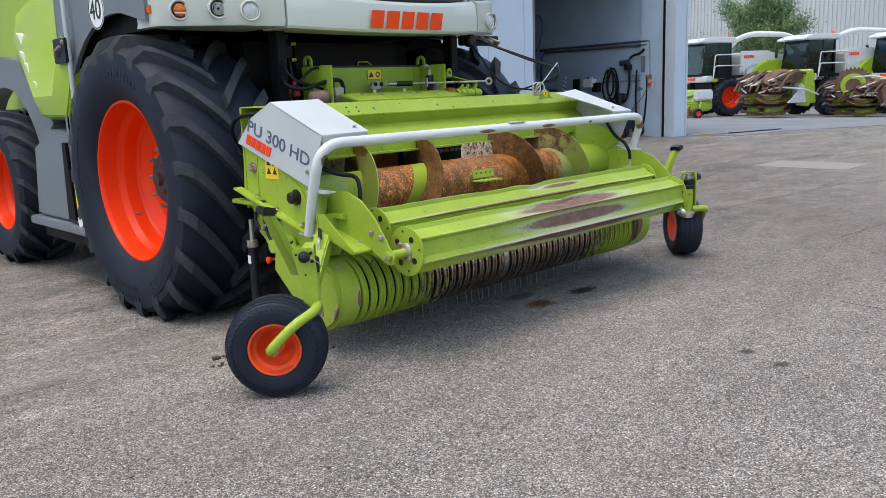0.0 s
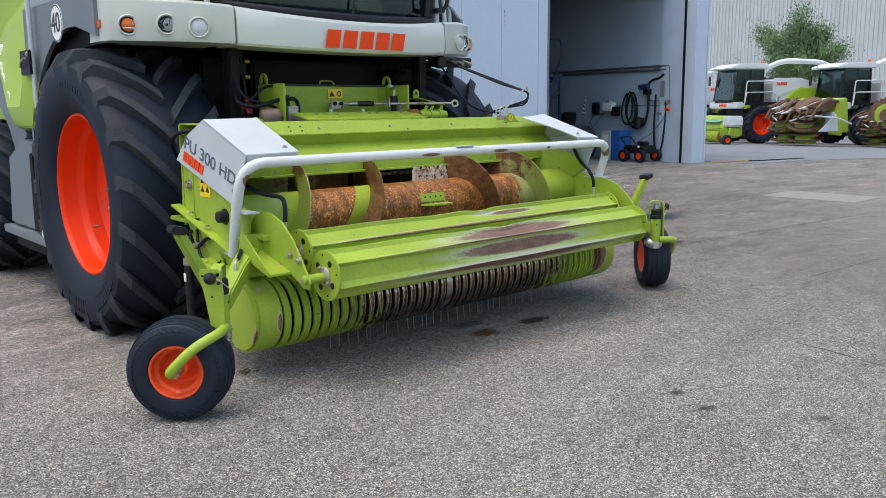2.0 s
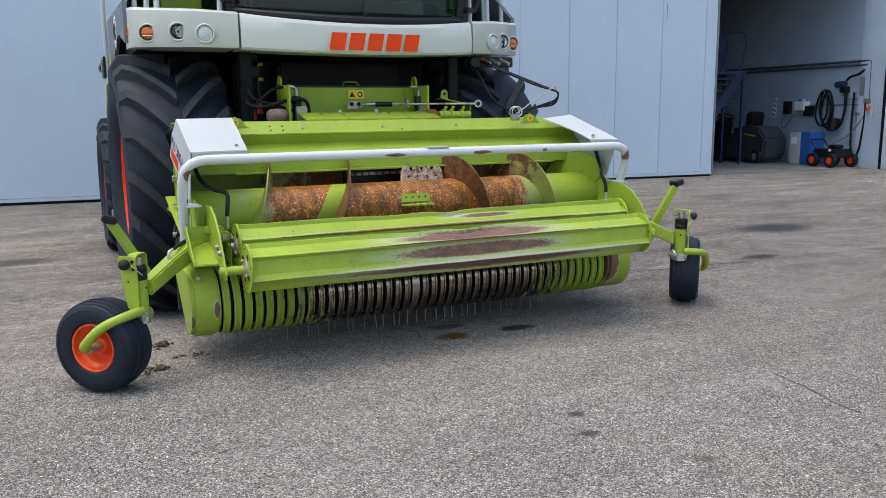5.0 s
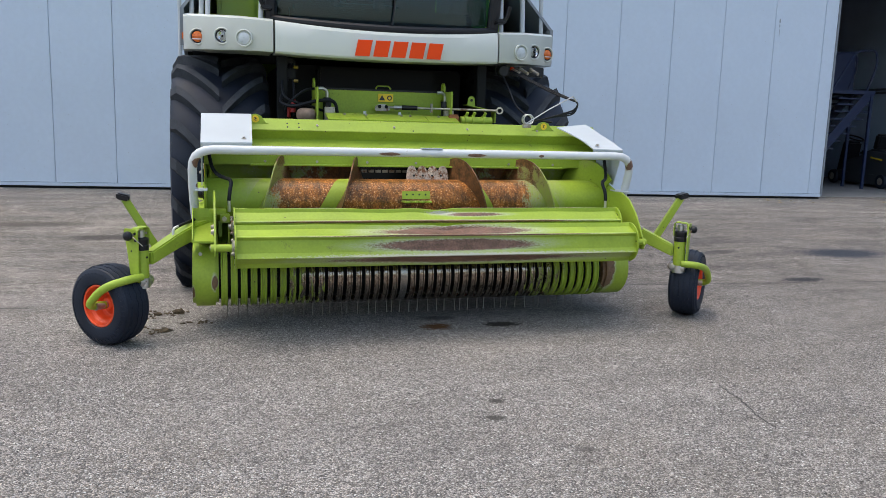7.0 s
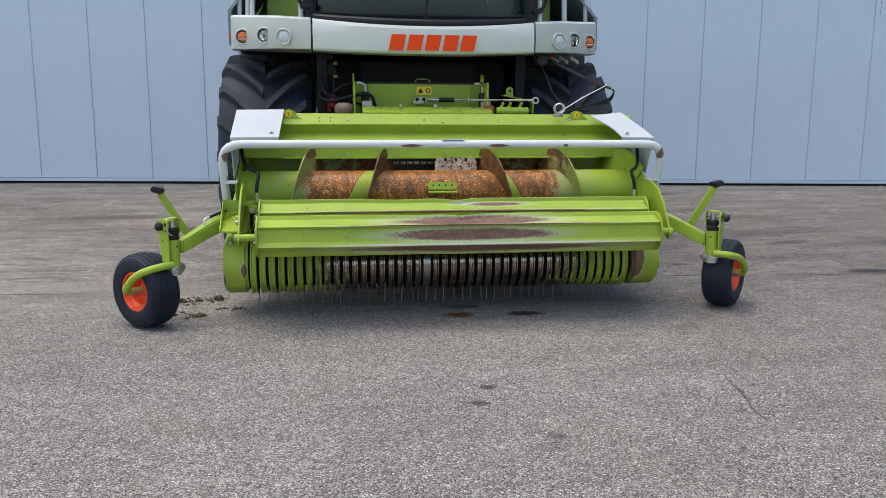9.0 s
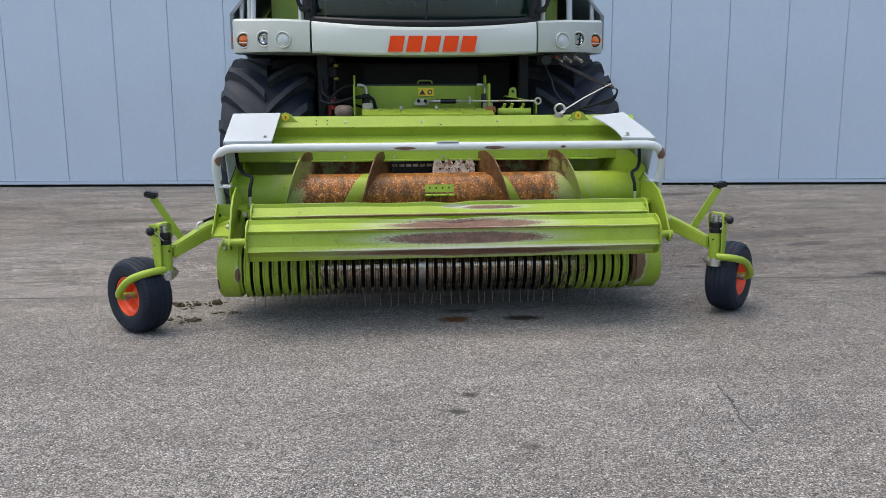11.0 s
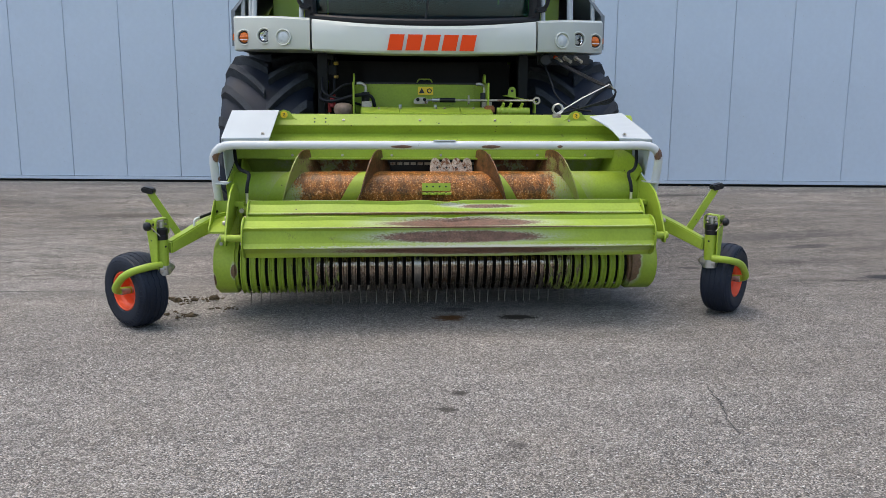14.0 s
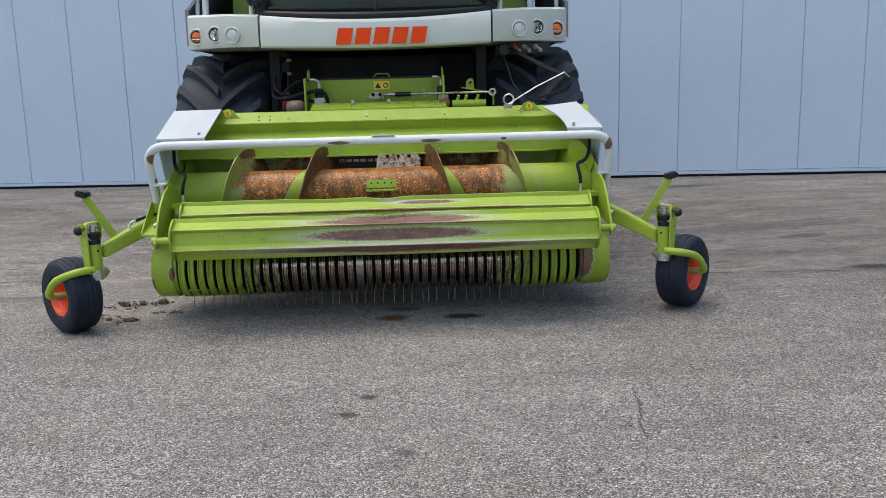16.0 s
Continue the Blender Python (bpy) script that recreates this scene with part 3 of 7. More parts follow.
def hall():
    w = thing("wall_north", (0, 9.55, 0), "long front of grey-blue sliding door panels", "wall", kind="structure")
    # out of view; set this low to shade the upper part of the doorway
    part("unseen_lintel", fac(box(-40, 14.66, 0.1, 0.3, 4.5, HALL_H)), PANEL, w)
    part("bottom_rail", hung(box(-40, DOOR_L, -0.05, 0.03, 0.045, 0.10)), PANEL, w, bevel=0.004)
    part("floor_track", hung(box(-40, DOOR_L, 0.0, 0.10, 0.0, 0.03)), DARK, w)
    step = DOORS.to_3x3() @ Vector((1, 0, 0))
    for wide, u, last in ((1.015, 8.87, -0.1), (0.99, -4.0, -16)):
        proto = part("panel", hung(box(0.0025, wide - 0.0025, -0.03, 0.02, 0.105, 5.6)), PANEL, w, bevel=0.006)
        proto.location = step * u
        while u - wide > last:
            u -= wide
            again(proto, Matrix.Translation(step * u))
    part("panel", hung(box(-3.0075, -0.2825, -0.03, 0.02, 0.105, 5.6)), PANEL, w, bevel=0.006)
    part("panel", hung(box(9.8875, DOOR_L, -0.03, 0.02, 0.105, 5.6)), PANEL, w, bevel=0.006)
    scuff = bmesh.new()
    for u0, z0, z1, wide in ((8.952, 3.30, 3.385, 0.020), (8.958, 3.22, 3.29, 0.014), (8.962, 3.05, 3.20, 0.006)):
        prism([(u0, z0), (u0 + wide, z0 + 0.02), (u0 + wide, z1 - 0.015), (u0 + wide * 0.4, z1), (u0 - wide * 0.2, z1 - 0.02)], -0.0325, -0.030, "y", scuff)
    part("scuff_mark", hung(scuff), GREY, w, "dark scraped streak on the panel", smooth=False)
    part("door_edge", hung(box(DOOR_L, DOOR_L + 0.03, -0.05, 0.05, 0.06, 5.6)), GREY, w)
    part("panel_rest", hung(box(-40, u - 0.005, -0.03, 0.02, 0.105, 5.6)), PANEL, w)
    part("seam_backing", hung(box(-40, DOOR_L, 0.024, 0.05, 0.06, 5.6)), DARK, w)
    p = thing("wall_pier", FAC @ Vector((15, -1, 0)), "grey-blue steel-clad pier beside the open doorway", "pier", kind="structure")
    part("pier_core", fac(box(14.66, 15.05, -0.78, 0.3, 0, HALL_H)), PANEL, p, bevel=0.01)
    part("pier_flange", fac(box(14.60, 14.66, -0.79, -0.62, 0, HALL_H)), PANEL, p, bevel=0.006)
    part("pier_rib", fac(box(14.62, 14.66, VR - 0.05, VR, 0, HALL_H)), DARK, p, bevel=0.004)
    part("jamb_lining", fac(box(14.652, 14.66, VR, 0.3, 0, HALL_H)), WALL_IN, p)
    part("corner_strip", fac(box(15.05, 15.08, -0.82, -0.72, 0, HALL_H)), PANEL, p, bevel=0.004)
    r = part("wall_east", fac(box(14.72, 14.85, 0.3, 15, 0, HALL_H)), WALL_IN)
    tagged(r, "pale painted workshop wall with pipes and hoses", "wall", kind="structure")
    o = part("wall_east_outer", fac(box(14.86, 15.05, 0.3, 15, 0, HALL_H)), PANEL)
    tagged(o, "grey-blue outer wall of the hall", "wall", kind="structure")
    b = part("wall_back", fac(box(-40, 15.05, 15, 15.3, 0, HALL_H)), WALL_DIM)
    tagged(b, "back wall of the workshop, its shade put into the colour", "wall", kind="structure")
    lw = part("wall_west", fac(box(-40.3, -40, 0, 15.3, 0, HALL_H)), WALL_IN)
    tagged(lw, "end wall of the hall", "wall", kind="structure")
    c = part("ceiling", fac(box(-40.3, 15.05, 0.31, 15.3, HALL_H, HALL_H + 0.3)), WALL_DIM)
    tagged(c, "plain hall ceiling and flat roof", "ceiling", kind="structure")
    f = part("floor", fac(box(-40, 14.72, 0.13, 15, 0.0, 0.006)), FLOOR_IN)
    tagged(f, "grey concrete workshop floor", "floor", kind="structure")


hall()


# ---- wheels ----
def tyre_profile(R, W, rim, depth):
    h = W / 2
    Rc = R - depth
    return [(-0.72 * h, rim), (-0.86 * h, rim + 0.10 * (Rc - rim)), (-0.985 * h, rim + 0.38 * (Rc - rim)), (-h, rim + 0.6 * (Rc - rim)), (-0.965 * h, rim + 0.82 * (Rc - rim)), (-0.86 * h, Rc - 0.035 * R), (-0.6 * h, Rc - 0.012 * R), (0, Rc),
            (0.6 * h, Rc - 0.012 * R), (0.86 * h, Rc - 0.035 * R), (0.965 * h, rim + 0.82 * (Rc - rim)), (h, rim + 0.6 * (Rc - rim)), (0.985 * h, rim + 0.38 * (Rc - rim)), (0.86 * h, rim + 0.10 * (Rc - rim)), (0.72 * h, rim)]


def lug_bars(R, W, rim, depth, count, sweep, hand, sides=(-1, 1)):
    """Chevron bars, from the shoulder in to the middle; each a solid bar with bevelled flanks."""
    h, Rc = W / 2, R - depth
    bm = bmesh.new()
    for side in sides:
        for i in range(count):
            k0 = 2 * math.pi * (i + (0.5 if side > 0 and count > 1 else 0)) / count
            rows = []
            for j in range(8):
                s = j / 7
                a = side * h * (1.0 - 0.97 * s) if j else side * h * 0.985
                top = R - 0.012 * R * (1 - s) ** 2 if j > 1 else (R - 0.02 * R if j else R - 0.10 * R)
                low = Rc - 0.05 * R if j > 1 else (Rc - 0.06 * R if j else R - 0.19 * R)
                k = k0 + hand * sweep * (s ** 1.2)
                wide = (0.088 - 0.012 * s) * R
                row = []
                for dk, r in ((-0.5 * wide * 1.35, low), (-0.5 * wide, top), (0.5 * wide, top), (0.5 * wide * 1.35, low)):
                    kk = k + dk / R
                    row.append(bm.verts.new((a, r * math.cos(kk), r * math.sin(kk))))
                rows.append(row)
            for a, c in zip(rows, rows[1:]):
                for q in range(3):
                    bm.faces.new((a[q], a[q + 1], c[q + 1], c[q]))
                bm.faces.new((a[3], a[0], c[0], c[3]))
            bm.faces.new(rows[0][::-1])
            bm.faces.new(rows[-1])
    return bm


HUB = material("greasy_hub_steel", (0.045, 0.048, 0.052), 0.45, metal=0.3, vary=0.3, scale=18, dirt=(0.10, 0.05, 0.03), dirt_amount=0.3, dirt_scale=12)


def big_wheel(parent, at, outward, R, W, rim, dish, count=20, hand=1, sweep=0.42, bolts=10, detail=True):
    """A driven tractor wheel: chevron tyre, dished orange rim, hub and nuts."""
    m = pose(*at, 0, 0, outward)
    base = part("wheel", lathe(tyre_profile(R, W, rim, 0.05 * R / 0.93), m, 72 if detail else 40), RUBBER, parent, "black chevron-tread tyre on an orange-red rim")
    if detail:
        for side_of in (-1, 1):
            bm = lug_bars(R, W, rim, 0.05 * R / 0.93, 1, sweep, hand, (side_of,))
            proto = part("tread_lug", bm, LUG)
            proto.parent = base
            put = Matrix.Translation(-origin(base)) @ m
            for i in range(count):
                turn = put @ Matrix.Rotation(2 * math.pi * (i + (0.5 if side_of > 0 else 0)) / count, 4, "X")
                if i:
                    again(proto, turn)
                else:
                    proto.matrix_basis = turn
    else:
        lugs = lug_bars(R, W, rim, 0.05 * R / 0.93, count, sweep, hand)
        bmesh.ops.transform(lugs, matrix=m, verts=lugs.verts)
        tagged(part("tread", lugs, LUG, base), kind="stuff")
    h = W / 2
    e = 0.72 * h
    prof = [(e + 0.005, rim + 0.022), (e + 0.028, rim + 0.018), (e + 0.03, rim), (e, rim - 0.012), (e - 0.10, rim - 0.02), (e - 0.14, rim - 0.055), (e - 0.23, rim - 0.06), (e - 0.26, rim - 0.09), (e - dish * 0.8, rim - 0.11), (e - dish, rim - 0.18), (e - dish + 0.015, rim * 0.45), (e - dish + 0.04, rim * 0.40), (e - dish + 0.04, 0.02)]
    part("rim", lathe(crisp(prof + [(e - dish - 0.03, 0.02), (e - dish - 0.03, rim - 0.2), (-e, rim - 0.05), (-e - 0.02, rim + 0.02)]), m, 64 if detail else 32), RIM, base)
    if detail:
        part("hub", lathe([(e - dish + 0.02, rim * 0.33), (e - dish + 0.07, rim * 0.33), (e - dish + 0.085, rim * 0.30), (e - dish + 0.085, rim * 0.2), (e - dish + 0.11, rim * 0.18), (e - dish + 0.11, 0.05), (e - dish + 0.14, 0.045), (e - dish + 0.14, 0.001)], m, 32), HUB, base)
        for i in range(bolts):
            k = 2 * math.pi * i / bolts
            c = Vector((e - dish + 0.03, rim * 0.39 * math.cos(k), rim * 0.39 * math.sin(k)))
            bm = rod(c, c + Vector((0.02, 0, 0)), 0.024, seg=14)
            rod(c, c + Vector((0.05, 0, 0)), 0.017, seg=6, bm=bm)
            rod(c, c + Vector((0.07, 0, 0)), 0.009, seg=8, bm=bm)
            bmesh.ops.transform(bm, matrix=m, verts=bm.verts)
            part("wheel_nut", bm, BRUSHED, base)
        k = radians(215)
        v = Vector((e - 0.2, (rim - 0.06) * math.cos(k), (rim - 0.06) * math.sin(k)))
        part("valve", rod(m @ v, m @ (v + Vector((0.05, 0, 0))), 0.008), BRUSHED, base)
    return base


def sidewall_marks(base, at, outward, R, W, rim):
    """Raised worn marks on the tyre wall, as plain bars."""
    m = pose(*at, 0, 0, outward)
    bm = bmesh.new()
    r0 = rim + 0.40 * (R - rim)
    for start, n, tall in ((math.radians(60), 12, 0.07), (math.radians(160), 8, 0.10), (math.radians(205), 8, 0.10), (math.radians(330), 10, 0.06)):
        for i in range(n):
            k = start + i * 0.065
            q = m @ Matrix.Rotation(k, 4, "X")
            b2 = box(W / 2 - 0.016, W / 2 + 0.0, -0.018, 0.012 if i % 3 else 0.02, r0, r0 + tall)
            bmesh.ops.transform(b2, matrix=q, verts=b2.verts)
            me = bpy.data.meshes.new("t")
            b2.to_mesh(me)
            b2.free()
            bm.from_mesh(me)
            bpy.data.meshes.remove(me)
    tagged(part("sidewall_mark", bm, RUBBER, base, "worn raised bars"), kind="stuff")


# ---- the forage harvester ----
CX = -0.05


def lamp_set(parent, s, x, z, face, lens, label):
    """A round lamp sunk in a collar: collar, dark bezel, reflector bowl, bulb, lens."""
    m = pose(x, face - 0.010, z, 0, 0, -90 + 15 * s) @ Matrix.Scale(0.74, 4)
    c = part("lamp", lathe([(-0.03, 0.088), (0.010, 0.088), (0.015, 0.080), (0.010, 0.072), (-0.008, 0.066), (-0.03, 0.064)], m, 36), BEAM, parent, label)
    part("bezel", lathe([(-0.012, 0.066), (0.004, 0.066), (0.007, 0.062), (0.004, 0.056), (-0.012, 0.056)], m, 32, closed=True), BEAM if lens is FROSTED else PLASTIC, c)
    if lens is ORANGE_LENS:
        part("lens", lathe([(0.002, 0.057), (0.014, 0.048), (0.021, 0.025), (0.023, 0.001), (-0.01, 0.001), (-0.01, 0.056)], m, 32), ORANGE_LENS, c)
        for k in (-1, 0, 1):
            part("lens_rib", rod(m @ Vector((0.021, -0.045, 0.014 * k - 0.012)), m @ Vector((0.021, 0.045, 0.014 * k - 0.012)), 0.0033, seg=8), PALE if k < 0 else ORANGE_LENS, c)
        return
    part("reflector", lathe([(-0.034, 0.004), (-0.030, 0.02), (-0.016, 0.045), (0.0, 0.058), (-0.012, 0.062), (-0.038, 0.02)], m, 32), CHROME, c)
    if lens is CLEAR:
        part("bulb", lathe([(-0.034, 0.012), (-0.005, 0.012), (0.0, 0.008), (0.0, 0.001)], m, 16), PLASTIC, c)
        part("bulb_shade", rod(m @ Vector((-0.008, 0.026, -0.03)), m @ Vector((-0.008, 0.026, 0.035)), 0.005, seg=8), PLASTIC, c)
    part("lens", lathe([(0.002, 0.057), (0.010, 0.045), (0.014, 0.022), (0.015, 0.001), (0.012, 0.001), (0.007, 0.044), (-0.001, 0.056)], m, 32), lens, c)


FROSTED = material("frosted_lamp_lens", (0.52, 0.55, 0.56), 0.3, vary=0.1, scale=40)


def harvester():
    hv = thing("forage_harvester", (CX, 2, 0), "green and grey-white forage harvester with orange-red wheel rims", "harvester")
    # front wheels and rear wheels
    for s, out in ((-1, 180), (1, 0)):
        at = (CX + s * 1.285, 2.02, 0.855)
        b = big_wheel(hv, at, out, 1.005, 0.77, 0.545, 0.295, 19, hand=s)
        sidewall_marks(b, at, out, 1.005, 0.77, 0.545)
        big_wheel(hv, (CX + s * 1.35, 5.0, 0.625), out, 0.74, 0.56, 0.385, 0.22, 18, hand=s)
    # front beam, bowed forward in the middle
    n = 16
    bm = bmesh.new()
    rows = []
    for i in range(n + 1):
        t = i / n * 2 - 1
        x = CX + 0.885 * t
        y = 0.895 + 0.115 * t * t
        dz = 0.025 * t * t
        rows.append([bm.verts.new((x, y + dy, z)) for dy, z in ((0.30, 1.812 + dz), (0.012, 1.812 + dz), (0.0, 1.827 + dz), (-0.004, 1.93 + dz), (0.010, 2.002 + 1.9 * dz), (0.035, 2.026 + 2.2 * dz), (0.30, 2.045 + 2.2 * dz))])
    for a, c in zip(rows, rows[1:]):
        for j in range(6):
            bm.faces.new((a[j], a[j + 1], c[j + 1], c[j]))
        bm.faces.new((a[6], a[0], c[0], c[6]))
    bm.faces.new(rows[0])
    bm.faces.new(rows[-1][::-1])
    beam = part("front_beam", bm, BEAM, hv, "grey-white bowed front beam")
    slanted_mark(0.70, 0.120, pose(-0.352, 0.888, 1.838, 90), beam)
    for s in (-1, 1):
        ox = CX + s * 0.90
        tip = CX + s * 1.56
        out = [(ox, 1.012), (ox + s * 0.25, 1.10), (tip - s * 0.03, 1.42), (tip, 1.50), (tip, 1.72), (ox, 1.5)]
        bm = bmesh.new()
        lo = [bm.verts.new((x, y + 0.012, 1.845 + 0.03 * abs(x - ox))) for x, y in out]
        mid = [bm.verts.new((x, y, 1.87 + 0.03 * abs(x - ox))) for x, y in out]
        hi = [bm.verts.new((x, y + 0.005, 2.068 + 0.05 * abs(x - ox) / 0.66)) for x, y in out]
        top = [bm.verts.new((x, y + 0.04, 2.088 + 0.05 * abs(x - ox) / 0.66)) for x, y in out]
        for a, c in ((lo, mid), (mid, hi), (hi, top)):
            for i in range(6):
                j = (i + 1) % 6
                bm.faces.new((a[i], a[j], c[j], c[i]))
        bm.faces.new(lo[::-1])
        bm.faces.new(top)
        house = part("lamp_housing", bm, BEAM, hv, "grey-white lamp housing with three round lamps")
        for d, z, lens, lab in ((0.212, 1.940, FROSTED, "round frosted work lamp"), (0.37, 1.957, CLEAR, "round headlamp with a bright reflector"), (0.552, 1.955, ORANGE_LENS, "round orange turn signal")):
            lamp_set(house, s, ox + s * d, z, 1.012 + 0.088 * d / 0.25 if d < 0.25 else 1.10 + (d - 0.25) * 0.842, lens, lab)
        part("side_marker", box(tip - 0.012, tip + 0.012, 1.505, 1.565, 1.945, 1.995), ORANGE_LENS, hv, bevel=0.004)
        # fender arch in dark grey over the front wheel
        arc = [(2.02 + 1.06 * math.cos(k), 0.93 + 1.06 * math.sin(k)) for k in (radians(a) for a in range(104, -31, -9))]
        outer = [(1.55, 2.08), (1.55, 2.19), (3.07, 2.19), (3.12, 1.2), (3.02, 0.62)]
        x0, x1 = sorted((CX + s * 1.555, CX + s * 1.585))
        bm = prism([(1.55, 1.90)] + [(max(1.55, y), z) for y, z in arc if z > 0.6][1:] + outer[::-1][:-1], x0, x1)
        fender = part("fender", bm, GREY, hv, "dark grey wheel-arch panel")
        bm = prism([(1.57, 2.19), (1.75, 2.75), (3.05, 2.75), (3.07, 2.19)], x0, x1)
        for v in bm.verts:
            v.co.x -= s * 0.75 * (v.co.z - 2.19)
        part("fender_top", bm, GREY, fender)
        lip = [(CX + s * 1.50, y, z) for y, z in arc if z > 0.6 and y > 1.6]
        part("arch_liner", folded([(y, z + 0.02) for _, y, z in lip], *sorted((CX + s * 0.95, CX + s * 1.555)), 0.015), DARK, hv)
        # speed sticker
        disc = part("speed_sticker", lathe([(0, 0.13), (0.003, 0.13), (0.003, 0.001), (0, 0.001)], pose(CX + s * 1.586, 2.285, 2.033, 0, 0, 90 - 90 * s), 40), PALE, fender, "round white sticker with black numerals")
        part("sticker_ring", lathe([(0.003, 0.125), (0.0045, 0.125), (0.0045, 0.117), (0.003, 0.117)], pose(CX + s * 1.586, 2.285, 2.033, 0, 0, 90 - 90 * s), 40, closed=True), BLACK_INK, disc)
        turn = pose(CX + s * 1.59, 2.18 if s > 0 else 2.39, 1.973, 90, 0, 90 * s)
        lettering("numerals", "40", 0.19, turn, BLACK_INK, disc)
        # hinge plate behind the arch
        hp = part("hinge_plate", box(*sorted((CX + s * 1.64, CX + s * 1.66)), 2.74, 2.98, 1.70, 1.88), PLASTIC, fender, bevel=0.006)
        part("latch_lever", pipe([(CX + s * 1.675, 2.80, 1.82), (CX + s * 1.685, 2.86, 1.80), (CX + s * 1.675, 2.92, 1.76)], 0.010, bend=0.03), BRUSHED, hp)
        part("latch_bolt", bolt((CX + s * 1.66, 2.78, 1.85), (s, 0, 0), 0.012, 0.012), BRUSHED, hp)
        # green side panel, bulged, with a chamfered lower edge
        prof = [(3.0, 1.27), (3.78, 1.27), (4.65, 1.93), (5.3, 2.25), (5.3, 3.1), (2.95, 3.1), (2.72, 2.2), (2.80, 1.6)]
        bm = bmesh.new()
        def lean_in(y, z):
            return max(0.0, y - 3.3) * 0.135 + max(0.0, z - 1.95) * 0.52
        a = [bm.verts.new((CX + s * (1.50 - lean_in(y, z)), y, z)) for y, z in prof]
        cy, cz = 3.9, 2.2
        c = [bm.verts.new((CX + s * (1.60 - lean_in(y, z)), cy + (y - cy) * 0.97, cz + (z - cz) * 0.96)) for y, z in prof]
        d = [bm.verts.new((CX + s * (1.64 - lean_in(y, z)), cy + (y - cy) * 0.80, cz + (z - cz) * 0.80)) for y, z in prof]
        i0 = [bm.verts.new((CX + s * (1.40 - lean_in(y, z)), y, z)) for y, z in prof]
        for p, q in ((i0, a), (a, c), (c, d)):
            for i in range(len(prof)):
                j = (i + 1) % len(prof)
                bm.faces.new((p[i], p[j], q[j], q[i]))
        bm.faces.new(i0[::-1])
        bm.faces.new(d)
        panel = part("side_panel", bm, GREEN_BODY, hv, "glossy bright green side panel", bevel=0.012)
        for y, z in ((4.21, 1.97), (4.10, 1.81), (3.97, 1.71), (3.69, 1.55)):
            part("vent_mark", prism([(y + 0.05, z + 0.05), (y - 0.05, z - 0.05), (y - 0.02, z + 0.03)], *sorted((CX + s * (1.55 - lean_in(y, z)), CX + s * (1.635 - lean_in(y, z))))), PALE, panel)
        # grey rear arch, step box and sill
        rearc = [(5.0 + 0.86 * math.cos(k), 0.71 + 0.86 * math.sin(k)) for k in (radians(v) for v in range(200, -10, -10))]
        bm = prism([(3.80, 1.24)] + [(4.55, 1.80), (5.0, 1.86), (5.55, 1.70)] + [p for p in rearc[::-1] if p[1] > 1.0], *sorted((CX + s * 1.28, CX + s * 1.44)))
        part("rear_arch", bm, GREY, hv, "grey rear wheel arch", bevel=0.01)
        bm = prism([(3.14, 0.45), (3.2, 1.18), (3.62, 1.20), (4.02, 1.05), (4.14, 0.45)], *sorted((CX + s * 1.05, CX + s * 1.55)))
        stepbox = part("step_box", bm, GREY, hv, "grey plastic storage box", bevel=0.02)
        part("box_rib", prism([(3.18, 0.47), (3.22, 1.1), (3.30, 1.1), (3.34, 0.47)], *sorted((CX + s * 1.55, CX + s * 1.575))), DARK, stepbox, bevel=0.004)
        part("sill", box(*sorted((CX + s * 1.05, CX + s * 1.60)), 2.95, 4.2, 0.37, 0.44), GREY, hv, bevel=0.008)
        part("sill_lower", box(*sorted((CX + s * 1.1, CX + s * 1.55)), 2.95, 4.0, 0.27, 0.37), DARK, hv, bevel=0.008)
        part("warning_sticker", box(*sorted((CX + s * 1.586, CX + s * 1.592)), 3.03, 3.08, 0.56, 0.78), YELLOW, fender, "yellow warning sticker")
        part("round_sticker", lathe([(0, 0.045), (0.003, 0.045), (0.003, 0.001), (0, 0.001)], pose(CX + s * 1.588, 3.05, 0.48, 0, 0, 90 - 90 * s), 20), PALE, fender)
        # platform rails
        for x, y in ((tip - s * 0.06, 1.62), (tip - s * (0.135 if s < 0 else 0.27), 1.55), (tip - s * (0.185 if s < 0 else 0.32), 1.40), (ox + s * 0.08, 1.22)):
            part("rail_post", rod((x, y, 2.08), (x - s * 0.03, y + 0.02, 3.1), 0.019, seg=12), WHITE, hv)
        part("hand_rail", rod((tip - s * 0.09, 1.64, 3.1), (ox + s * 0.07, 1.24, 3.1), 0.02), WHITE, hv)
        part("grab_bar", pipe([(CX + s * 1.60, 2.74, 1.18), (CX + s * 1.63, 2.76, 1.25), (CX + s * 1.63, 2.76, 2.9), (CX + s * 1.55, 2.74, 2.95)], 0.018, bend=0.04), WHITE, hv)
        # black cab corner with mirror bracket
        part("cab_post", pipe([(CX + s * 0.90, 1.24, 2.06), (CX + s * 0.93, 1.18, 2.6), (CX + s * 0.90, 1.40, 3.5)], 0.05, bend=0.3), PLASTIC, hv)
        part("mirror_arm", pipe([(CX + s * 0.90, 1.2, 2.17), (CX + s * 0.98, 1.1, 2.20), (CX + s * 1.0, 1.08, 2.3)], 0.016, bend=0.03), PLASTIC, hv)
        part("bracket", box(*sorted((CX + s * 0.90, CX + s * 0.985)), 1.10, 1.2, 2.165, 2.20), PLASTIC, hv, bevel=0.01)
    # cab: bowed windscreen, frame, floor, roof
    bm = bmesh.new()
    rows = []
    for i in range(13):
        t = i / 12 * 2 - 1
        x = CX + 0.86 * t
        low = 2.095 + 0.03 * t * t
